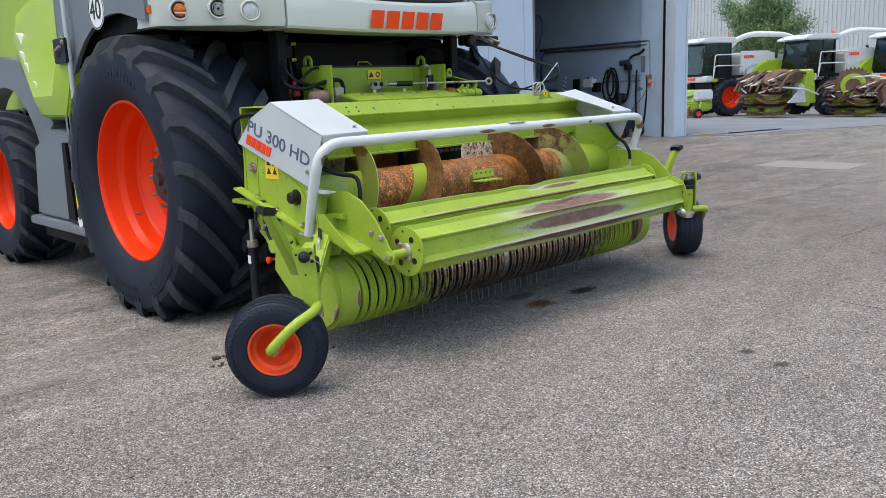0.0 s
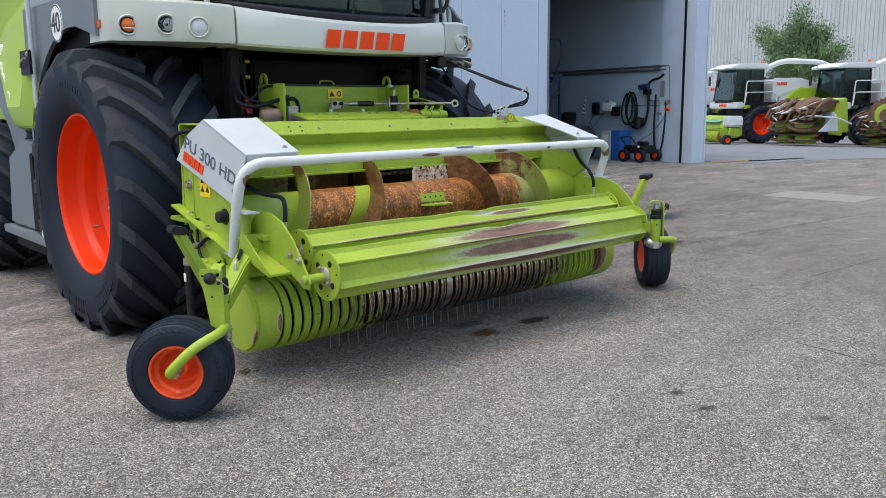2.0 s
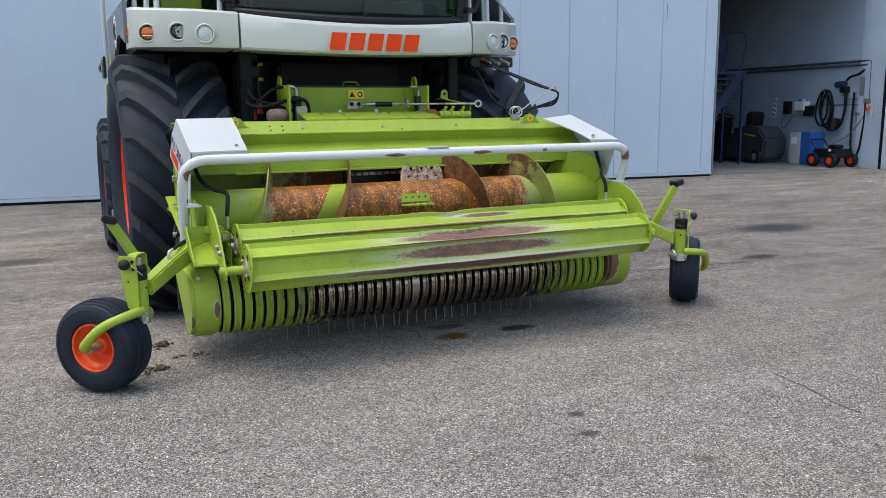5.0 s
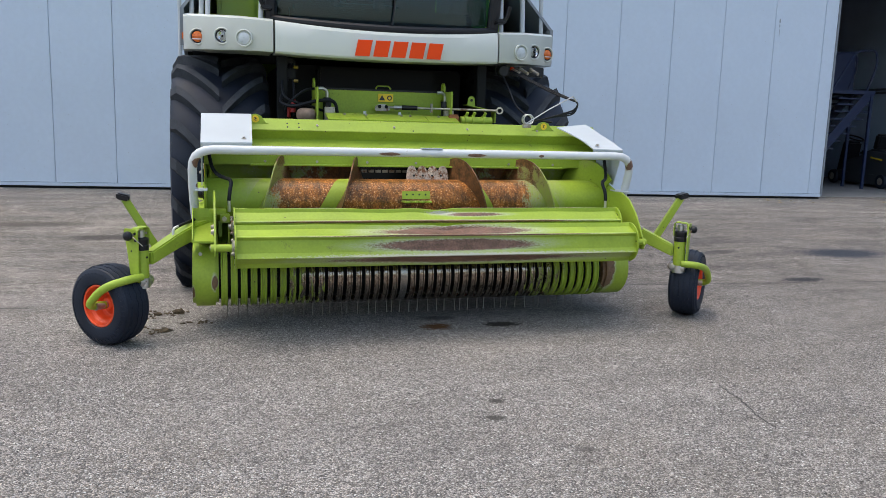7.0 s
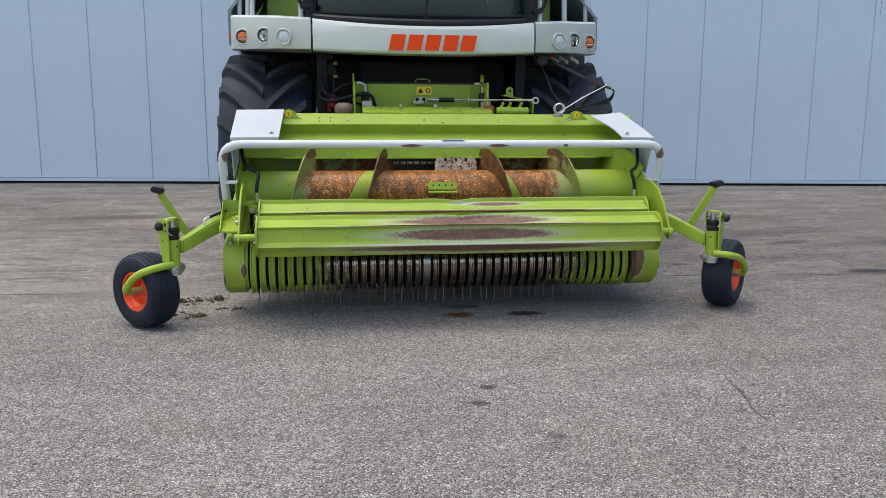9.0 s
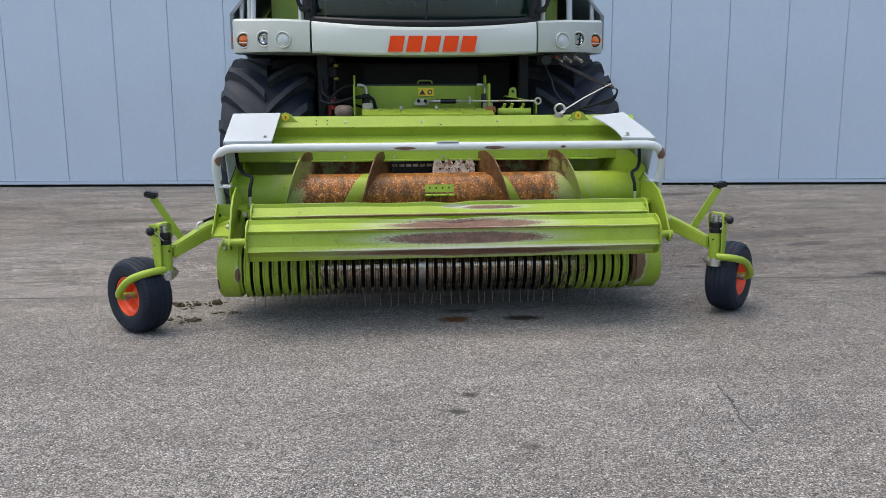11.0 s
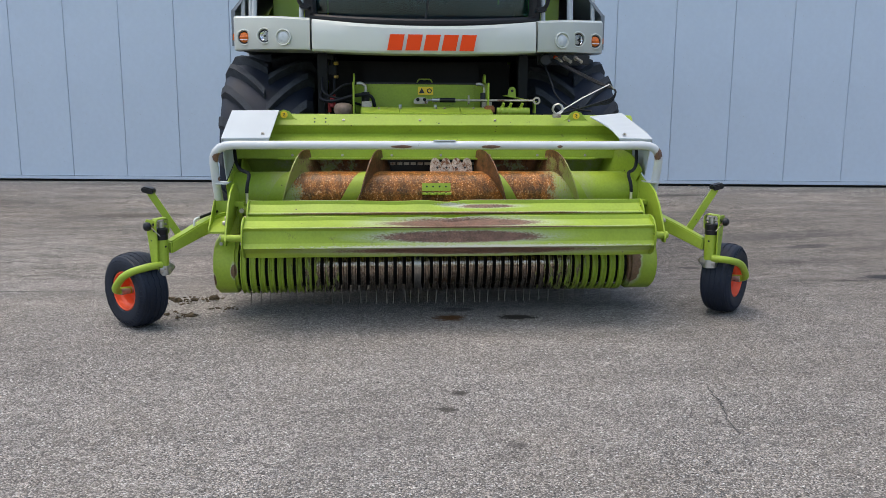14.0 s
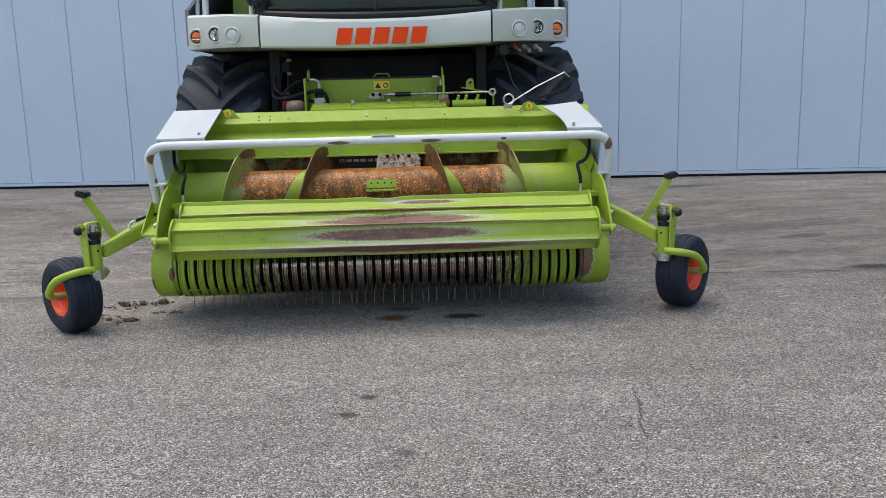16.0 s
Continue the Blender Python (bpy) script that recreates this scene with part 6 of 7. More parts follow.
    part("tongue_hole", rod((0.677, 1.170, 1.54), (0.677, 1.182, 1.54), 0.012, seg=14), PLASTIC, sb)
    dv = part("drive_housing", rod((0.52, 0.95, 1.372), (0.78, 0.95, 1.372), 0.034, seg=20), GREEN, hd, "green drive housing")
    for x in (0.55, 0.61, 0.70):
        part("collar", rod((x, 0.95, 1.372), (x + 0.022, 0.95, 1.372), 0.046, seg=12), GREEN, dv)
        part("nipple", rod((x + 0.011, 0.94, 1.40), (x + 0.02, 0.92, 1.44), 0.012, seg=8), GREEN, dv)
    part("rusty_block", box(0.42, 0.50, 0.92, 0.99, 1.36, 1.42), RUSTED, dv, bevel=0.01)
    # spring wire on the hood
    ring = [(0.90 + 0.035 * math.cos(radians(a)), 0.42 + 0.0001 * a, 1.40 + 0.035 * math.sin(radians(a))) for a in range(-90, 641, 20)]
    w = part("spring_wire", pipe(ring + [(1.1, 0.52, 1.48), (1.33, 0.60, 1.585), (1.37, 0.62, 1.55)], 0.005, seg=6, bend=0), STEEL, hd, "bright spring wire holding hoses")
    part("wire_foot", box(0.865, 0.925, 0.43, 0.47, 1.335, 1.365), BRUSHED, w, bevel=0.003)
    # hoses from the machine: over the spring wire and down
    for i, (dx, r) in enumerate(((0.0, 0.0065), (0.018, 0.006), (0.036, 0.0055))):
        part("hose", pipe([(0.98 + dx, 1.18, 1.80), (1.06 + dx, 1.05, 1.74), (1.26 + dx * 0.5, 0.78, 1.60 + dx * 0.4), (1.40, 0.63, 1.54), (1.36, 0.62, 1.48 - dx), (1.20, 0.72, 1.42), (1.02, 0.82, 1.36)], r, seg=8, bend=0.09), HOSE, hd, "black hydraulic hose")
    part("hose", pipe([(0.92, 1.2, 1.80), (0.97, 1.1, 1.66), (1.0, 1.0, 1.5), (1.1, 0.9, 1.40), (1.25, 0.8, 1.38)], 0.008, seg=8, bend=0.1), HOSE, hd, "thin black cable")
    # left hoses
    for pts, r in ((((-0.45, 1.1, 1.40), (-0.47, 1.08, 1.50), (-0.60, 1.06, 1.50), (-0.80, 1.08, 1.44), (-0.90, 1.15, 1.47), (-0.84, 1.25, 1.60), (-0.80, 1.3, 1.78)), 0.014),
                   (((-0.60, 1.15, 1.59), (-0.70, 1.12, 1.58), (-0.80, 1.12, 1.50), (-0.86, 1.14, 1.42), (-0.84, 1.2, 1.32)), 0.010),
                   (((-0.56, 1.14, 1.42), (-0.66, 1.08, 1.45), (-0.86, 1.10, 1.50), (-0.88, 1.2, 1.62), (-0.82, 1.3, 1.8)), 0.010),
                   (((-0.77, 1.3, 1.80), (-0.78, 1.25, 1.6), (-0.77, 1.2, 1.38)), 0.012)):
        part("hose", pipe(pts, r, seg=8, bend=0.07), HOSE, hd, "black hydraulic hose")
    part("hose_coupling", rod((-0.79, 1.17, 1.40), (-0.79, 1.19, 1.50), 0.022, seg=12), DARK_RED, hd, "red hose coupling")
    part("hose_coupling", rod((-0.82, 1.22, 1.36), (-0.82, 1.22, 1.45), 0.018, seg=12), DARK_RED, hd, "red hose coupling")
    for z in (1.645, 1.75):
        part("brass_fitting", rod((-0.775, 1.235, z), (-0.745, 1.225, z), 0.014, seg=8), BRASS, hd, "small brass fitting")
    part("valve_block", box(-0.83, -0.76, 1.24, 1.30, 1.66, 1.74), DARK, hd, "dark valve block", bevel=0.006)
    part("valve_block", box(-0.84, -0.78, 1.24, 1.30, 1.78, 1.82), DARK, hd, "dark valve block", bevel=0.006)


coupling()


def connector_block():
    cb = part("connector_block", box(0.89, 1.33, 1.22, 1.28, 1.755, 1.835), PLASTIC, hv, "black connector plate under the lamp housing", bevel=0.006)
    part("socket", lathe([(0, 0.02), (0.0, 0.05), (0.05, 0.05), (0.06, 0.04), (0.06, 0.01)], pose(0.95, 1.22, 1.79, 0, 0, -90), 20), PLASTIC, cb, "black electrical socket")
    for x, m in ((1.07, RED_INK), (1.15, STEEL), (1.24, STEEL)):
        part("coupler", rod((x - 0.03, 1.22, 1.81), (x, 1.13, 1.775), 0.014, seg=12), BRUSHED, cb)
        part("coupler_cap", rod((x - 0.035, 1.235, 1.815), (x - 0.028, 1.21, 1.807), 0.019, seg=12), m, cb)


connector_block()


def left_linkage():
    """Lower frame, depth cylinder, hoses and brackets below each end plate's flange."""
    for s in (-1, 1):
        X = -1.43 if s < 0 else 1.44
        o = lambda d: X + s * d
        fr = part("lower_frame", prism([(0.28, 0.66), (0.80, 0.82), (0.74, 0.66), (0.55, 0.54), (0.34, 0.50), (0.24, 0.56)], *sorted((o(-0.08), o(-0.06)))), GREEN, hd, "green lower frame plate", bevel=0.003)
        part("strut", pipe([(o(0.0), 0.70, 0.62), (o(0.03), 0.30, 0.40)], 0.022, bend=0), GREEN, fr)
        part("lever", prism([(0.62, 0.74), (0.74, 0.74), (0.46, 0.44), (0.38, 0.44)], *sorted((o(0.015), o(0.03)))), GREEN, fr, bevel=0.003)
        part("strap", prism([(0.30, 0.62), (0.38, 0.64), (0.22, 0.30), (0.14, 0.30)], *sorted((o(0.04), o(0.055)))), GREEN, fr, bevel=0.003)
        part("cross_tube", rod((o(-0.05), 0.45, 0.56), (o(0.10), 0.45, 0.56), 0.04, seg=18), GREEN, fr)
        part("pin", rod((o(0.02), 0.56, 0.66), (o(0.09), 0.56, 0.66), 0.016, seg=10), BRUSHED, fr)
        part("pin", rod((o(0.0), 0.35, 0.50), (o(0.09), 0.35, 0.50), 0.014, seg=10), BRUSHED, fr)
        part("clevis_arm", box(*sorted((o(0.0), o(0.07))), 0.62, 0.92, 0.775, 0.80), GREEN, fr, bevel=0.006)
        part("grip", box(*sorted((o(0.02), o(0.06))), 0.58, 0.72, 0.775, 0.81), PLASTIC, fr, "black rubber grip", bevel=0.012)
        for z in (0.45, 0.55, 0.62):
            part("bolt", bolt((o(-0.05), 0.25 + z * 0.3, z), (s, 0, 0), 0.013, 0.02), BRUSHED, fr)
        cy = part("depth_cylinder", rod((o(0.03), 0.78, 0.13), (o(0.03), 0.78, 0.52), 0.030, seg=18), PLASTIC, hd, "black hydraulic cylinder")
        part("piston_rod", rod((o(0.03), 0.78, 0.52), (o(0.03), 0.78, 0.68), 0.014, seg=12), STEEL, cy)
        part("cylinder_head", rod((o(0.03), 0.78, 0.51), (o(0.03), 0.78, 0.55), 0.034, seg=18), BRUSHED, cy)
        part("cylinder_label", box(*sorted((o(0.058), o(0.0615))), 0.765, 0.795, 0.41, 0.46), PALE, cy)
        part("hose", pipe([(o(0.04), 0.70, 0.73), (o(0.07), 0.66, 0.66), (o(0.07), 0.56, 0.64), (o(0.05), 0.50, 0.70), (o(0.04), 0.42, 0.72)], 0.011, bend=0.06, seg=8), HOSE, hd, "black hydraulic hose")
        part("hose", pipe([(o(0.04), 0.62, 0.74), (o(0.08), 0.52, 0.60), (o(0.06), 0.42, 0.54), (o(0.05), 0.30, 0.60)], 0.009, bend=0.06, seg=8), HOSE, hd, "black hydraulic hose")
        part("hose", pipe([(o(-0.02), 0.55, 1.32), (o(0.06), 0.80, 1.30), (o(0.02), 0.95, 1.20), (o(-0.1), 1.0, 1.05)], 0.012, bend=0.1, seg=8), HOSE, hd, "black hydraulic hose")
        if s < 0:
          part("feed_line", pipe([(o(0.0), 0.10, 0.72), (o(0.06), 0.03, 0.715), (o(0.13), -0.07, 0.70), (o(0.18), -0.14, 0.685)], 0.010, bend=0.04, seg=8), HOSE, hd, "black hose along the gauge arm")
          part("line_end", pipe([(o(0.17), -0.125, 0.688), (o(0.21), -0.165, 0.675), (o(0.215), -0.175, 0.60)], 0.008, bend=0.02, seg=8), STEEL, hd)
        part("knob_stem", rod((o(-0.06), 0.56, 0.46), (o(0.05), 0.56, 0.46), 0.008, seg=8), BRUSHED, fr)
        part("red_knob", lathe([(-0.012, 0.001), (-0.012, 0.012), (0, 0.014), (0.006, 0.021), (0.02, 0.021), (0.024, 0.012), (0.024, 0.001)], pose(o(0.05), 0.56, 0.46, 0, 0, 90 - 90 * s), 7), RED_INK, fr, "red valve knob")


left_linkage()


# ---- workshop things inside the open doorway ----
def on_wall(v, z, off=0.0):
    """A place on the workshop wall: v metres in, z up, off metres out from the wall."""
    return FAC @ Vector((14.72 - off, v, z))


PIPE = material("dull_galvanised_pipe", (0.10, 0.115, 0.135), 0.45, metal=0.3, vary=0.2, scale=8)
SWEEPER = material("grey_sweeper_plastic", (0.040, 0.046, 0.056), 0.35, vary=0.1, scale=3, coat=0.3)


def workshop():
    for i, z in enumerate((2.40, 2.31)):
        t = tagged(part("wall_pipe", rod(on_wall(0.12, z, 0.05), on_wall(9.0, z - 0.02, 0.05), 0.028, seg=10), PIPE), "grey steel pipe along the workshop wall", "pipe", "wall pipes")
    tagged(part("drop_pipe", pipe([on_wall(0.20, 2.40, 0.05), on_wall(0.02, 2.40, 0.05), on_wall(0.0, 1.55, 0.05)], 0.022, bend=0.05), PIPE), "grey steel drop pipe", "pipe")
    tagged(part("conduit", pipe([on_wall(-0.03, 1.3, 0.03), on_wall(-0.12, 1.3, 0.03), on_wall(-0.12, 2.3, 0.03)], 0.010, bend=0.03), GREY), "thin grey conduit on the workshop wall", "conduit")
    hr = thing("air_hose", on_wall(1.28, 1.4), "black air hose coiled on a wall hook", "hose")
    for i, (c, a, b, low) in enumerate(((1.22, 0.16, 0.40, 1.36), (1.32, 0.21, 0.42, 1.34), (1.28, 0.10, 0.36, 1.42))):
        ring = [on_wall(c + a * math.sin(radians(k)) * (1.1 - 0.25 * math.cos(radians(k))), low + b * math.cos(radians(k)), 0.06 + 0.025 * i) for k in range(0, 361, 15)]
        part("hose_loop", pipe(ring, 0.022, bend=0, seg=8), HOSE, hr)
    part("hook", rod(on_wall(1.28, 1.76, 0.0), on_wall(1.28, 1.76, 0.2), 0.02), BRUSHED, hr)
    pm = thing("pump_head", on_wall(0.7, 1.9), "dark blue wall-mounted pump head", "pump")
    part("housing", rod(on_wall(0.62, 1.90, 0.15), on_wall(0.90, 1.88, 0.15), 0.075, seg=20), material("navy_enamel", (0.02, 0.03, 0.08), 0.5), pm, bevel=0.01)
    part("pump_foot", fac(box(14.55, 14.72, 0.62, 0.78, 1.70, 1.84)), PLASTIC, pm, bevel=0.01)
    part("suction_hose", pipe([on_wall(0.18, 2.2, 0.08), on_wall(0.30, 2.1, 0.1), on_wall(0.52, 2.06, 0.12), on_wall(0.62, 1.98, 0.12)], 0.03, bend=0.1), HOSE, pm)
    for pts, r, lab in (((on_wall(0.62, 1.78, 0.12), on_wall(0.62, 1.3, 0.12), on_wall(0.70, 0.92, 0.14), on_wall(1.0, 0.80, 0.14), on_wall(1.3, 1.0, 0.12)), 0.03, "thick black hose hanging on the wall"),
                        ((on_wall(0.42, 1.7, 0.08), on_wall(0.45, 1.0, 0.08), on_wall(0.40, 0.4, 0.1), on_wall(0.25, 0.15, 0.14), on_wall(0.15, 0.4, 0.1), on_wall(0.10, 1.1, 0.06), on_wall(0.10, 1.5, 0.06)), 0.024, "grey hose looping to the floor"),
                        ((on_wall(0.05, 1.35, 0.06), on_wall(0.15, 1.1, 0.07), on_wall(0.5, 0.7, 0.10), on_wall(0.9, 0.45, 0.3)), 0.012, "black cable on the wall"),
                        ((on_wall(0.0, 1.3, 0.04), on_wall(-0.05, 1.0, 0.05), on_wall(0.05, 0.7, 0.05)), 0.008, "thin cable on the wall"),
                        ((on_wall(2.4, 1.35, 0.06), on_wall(2.75, 1.0, 0.06), on_wall(2.65, 0.8, 0.06), on_wall(2.45, 1.0, 0.06), on_wall(2.3, 1.2, 0.06)), 0.010, "black cable coil on the wall"),
                        ((on_wall(0.7, 1.62, 0.03), on_wall(0.7, 1.55, 0.03), on_wall(0.05, 1.55, 0.03)), 0.012, "grey conduit on the wall"),
                        ((on_wall(2.0, 1.42, 0.03), on_wall(0.1, 1.42, 0.03)), 0.012, "grey conduit on the wall")):
        tagged(part("wall_hose", pipe(pts, r, bend=0.15, seg=8), HOSE if r > 0.012 else GREY), lab, "hose", "hoses on the wall")
    for nm, v, z, w, h, d, m, lab in (("junction_box", 0.22, 1.83, 0.14, 0.42, 0.08, GREY, "tall grey junction box on the wall"), ("socket_box", 0.05, 1.5, 0.22, 0.12, 0.08, BRUSHED, "grey socket box on the wall"), ("switch_box", 0.30, 1.21, 0.18, 0.09, 0.07, GREY, "grey switch box on the wall"), ("fuse_box", -0.10, 1.25, 0.10, 0.26, 0.08, WHITE, "white fuse box on the wall"),
                                      ("charger", 2.52, 1.36, 0.18, 0.32, 0.14, PLASTIC, "black battery charger on the workshop wall"), ("shelf_box", 1.78, 1.28, 0.22, 0.24, 0.16, PLASTIC, "black box on a wall bracket"), ("canister", 2.0, 1.40, 0.32, 0.22, 0.2, PALE, "white plastic canister on a wall bracket")):
        t = tagged(part(nm, fac(box(14.72 - d, 14.72, v - w / 2, v + w / 2, z - h / 2, z + h / 2)), m, bevel=0.012), lab, nm.replace("_", " "))
    cn = bpy.data.objects["canister"]
    part("cap", rod(on_wall(2.06, 1.51, 0.10), on_wall(2.06, 1.56, 0.10), 0.045, seg=14), BLUE, cn, "blue screw cap")
    part("grip", pipe([on_wall(1.90, 1.51, 0.10), on_wall(1.90, 1.55, 0.10), on_wall(1.99, 1.55, 0.10), on_wall(1.99, 1.51, 0.10)], 0.012, bend=0.02, seg=8), PALE, cn)
    tagged(part("red_plug", rod(on_wall(-0.02, 1.36, 0.02), on_wall(-0.02, 1.32, 0.16), 0.04), RED_INK), "red power plug on the wall", "plug")
    bk = part("bucket", lathe([(0, 0.02), (0, 0.10), (0.26, 0.14), (0.265, 0.15), (0.265, 0.14), (0.02, 0.10), (0.02, 0.02)], Matrix.Translation(on_wall(0.90, 0.84, 0.18)) @ pose(0, 0, 0, 0, -80, 0), 24), PLASTIC)
    tagged(bk, "black bucket hanging under the hose", "bucket")
    ban = part("pennant", fac(prism([(2.98, 1.12), (3.14, 1.16), (3.00, 1.60), (2.95, 1.62)], 14.69, 14.70)), PALE)
    tagged(ban, "striped blue and white pennant on the wall", "pennant")
    for i in range(4):
        part("stripe", fac(prism([(2.985 - i * 0.008, 1.14 + i * 0.11), (3.125 - i * 0.035, 1.19 + i * 0.11), (3.11 - i * 0.035, 1.225 + i * 0.11), (2.98 - i * 0.008, 1.18 + i * 0.11)], 14.686, 14.69)), BLUE, ban, smooth=False)
    ht = thing("heater_cabinet", on_wall(2.0, 0, 0.35), "grey and blue steel cabinet on the workshop floor", "cabinet")
    part("cabinet_body", fac(box(14.15, 14.60, 1.17, 1.47, 0.006, 0.78)), BLUE, ht, bevel=0.012)
    part("cabinet_front", fac(box(14.13, 14.60, 1.47, 1.80, 0.006, 0.76)), BEAM, ht, bevel=0.012)
    part("control_plate", fac(box(14.12, 14.13, 1.55, 1.74, 0.50, 0.66)), PALE, ht)
    ct = thing("hand_cart", on_wall(0.8, 0, 0.6), "black hand cart with red-hubbed wheels", "cart")
    part("cart_tray", fac(box(13.95, 14.5, 0.20, 0.85, 0.22, 0.42)), PLASTIC, ct, bevel=0.03)
    for u in (13.92, 14.52):
        for v in (0.25, 0.78):
            c = FAC @ Vector((u, v, 0.165))
            w = part("cart_wheel", lathe([(-0.05, 0.08), (-0.055, 0.15), (0, 0.165), (0.055, 0.15), (0.05, 0.08)], Matrix.Translation(c) @ pose(0, 0, 0, 0, 0, -6.5), 24), RUBBER, ct)
            part("wheel_hub", lathe([(-0.055, 0.01), (-0.055, 0.08), (0.055, 0.08), (0.055, 0.01)], Matrix.Translation(c) @ pose(0, 0, 0, 0, 0, -6.5), 16), RED_INK, w)
    part("cart_handle", pipe([FAC @ Vector((14.0, 0.8, 0.42)), FAC @ Vector((14.0, 1.0, 0.62)), FAC @ Vector((14.4, 1.0, 0.62)), FAC @ Vector((14.4, 0.8, 0.42))], 0.016, bend=0.06), PLASTIC, ct)
    part("cart_motor", fac(box(14.1, 14.35, 0.3, 0.55, 0.42, 0.52)), PLASTIC, ct, bevel=0.03)
    part("white_knob", rod(FAC @ Vector((13.95, 0.32, 0.40)), FAC @ Vector((13.93, 0.32, 0.40)), 0.03), PALE, ct)
    sw = thing("floor_sweeper", FAC @ Vector((13.9, 3.8, 0)), "dark grey ride-on floor sweeper parked inside", "floor sweeper")
    part("sweeper_body", fac(prism([(2.0, 0.15), (1.95, 0.62), (2.2, 0.88), (2.75, 0.92), (3.2, 0.72), (3.75, 0.60), (3.85, 0.15)], 13.5, 14.2)), SWEEPER, sw, bevel=0.05)
    part("sweeper_skirt", fac(box(13.48, 14.22, 2.1, 3.95, 0.08, 0.35)), SWEEPER, sw, bevel=0.03)
    part("sweeper_seat", fac(box(13.65, 14.15, 2.8, 3.35, 0.74, 0.86)), PLASTIC, sw, bevel=0.04)
    part("seat_back", fac(prism([(2.75, 0.86), (2.67, 1.25), (2.87, 1.28), (2.95, 0.90)], 13.68, 14.12)), PLASTIC, sw, bevel=0.04)
    part("steering_tower", fac(prism([(4.0, 0.2), (3.85, 1.05), (4.1, 1.1), (4.3, 0.2)], 13.7, 14.1)), PLASTIC, sw, bevel=0.05)
    part("steering_wheel", lathe([(-0.02, 0.20), (0, 0.22), (0.02, 0.20), (0, 0.18)], Matrix.Translation(FAC @ Vector((13.9, 3.9, 1.15))) @ pose(0, 0, 0, 0, -70, 0), 24, closed=True), PLASTIC, sw)
    for v in (2.2, 4.0):
        c = FAC @ Vector((13.48, v, 0.18))
        w = part("sweeper_wheel", lathe([(-0.06, 0.09), (-0.06, 0.16), (0, 0.18), (0.06, 0.16), (0.06, 0.09)], Matrix.Translation(c) @ pose(0, 0, 0, 0, 0, -6.5), 24), RUBBER, sw)
        part("wheel_rim", lathe([(-0.05, 0.01), (-0.062, 0.09), (0.05, 0.09), (0.05, 0.01)], Matrix.Translation(c) @ pose(0, 0, 0, 0, 0, -6.5), 16), BRUSHED, w)
    part("yellow_stripe", fac(prism([(2.3, 0.66), (2.7, 0.70), (2.7, 0.73), (2.3, 0.69)], 13.49, 13.50)), YELLOW, sw)
    rk = thing("steel_stairs", FAC @ Vector((12.5, 2.4, 0)), "dark blue steel stairs with a railed platform", "stairs")
    part("platform", fac(box(11.6, 12.97, 2.08, 2.85, 2.16, 2.24)), NAVY, rk, bevel=0.005)
    part("kick_panel", fac(box(11.6, 12.90, 2.80, 2.84, 2.24, 3.15)), NAVY, rk)
    for i, (end, z) in enumerate(((12.95, 2.04), (12.93, 1.91), (12.88, 1.75), (12.76, 1.58), (12.60, 1.42), (12.42, 1.25), (12.25, 1.08), (12.08, 0.90), (11.95, 0.72), (11.85, 0.54), (11.75, 0.36))):
        part("tread", fac(box(end - 0.85, end, 2.12, 2.80, z, z + 0.035)), NAVY, rk, bevel=0.004)
    for v in (2.10, 2.80):
        part("stringer", fac(prism([(10.95, 0.01), (11.2, 0.01), (12.98, 2.16), (12.70, 2.16)], v, v + 0.02, "y")), NAVY, rk)
        part("hand_rail", pipe([FAC @ Vector((11.2, v, 1.0)), FAC @ Vector((12.4, v, 3.1)), FAC @ Vector((12.9, v, 3.15)), FAC @ Vector((12.95, v, 2.8)), FAC @ Vector((12.75, v, 2.2))], 0.022, bend=0.15), NAVY, rk)
        for u in (11.65, 12.90):
            part("stair_post", fac(box(u - 0.03, u + 0.03, v - 0.02, v + 0.04, 0.006, 2.16)), NAVY, rk, bevel=0.004)


workshop()


# ---- far yard ----
def far_wall():
    w = thing("wall_far", FAC @ Vector((60, 10, 0)), "pale corrugated wall of a far hall", "wall", kind="structure")
    line, v = [], -40.0
    while v < 70:
        line += [(60.0, v), (60.0, v + 0.17), (59.92, v + 0.20), (59.92, v + 0.31), (60.0, v + 0.34)]
        v += 0.34
    bm = bmesh.new()
    lo, hi = [[bm.verts.new((u, v2, z)) for u, v2 in line] for z in (-0.9, 13)]
    for i in range(len(line) - 1):
        bm.faces.new((lo[i], lo[i + 1], hi[i + 1], hi[i]))
    part("cladding", fac(bm), CLADDING, w, smooth=False)
    part("wall_core", fac(box(60.1, 60.4, -40, 70, -0.9, 13)), CLADDING, w)


far_wall()


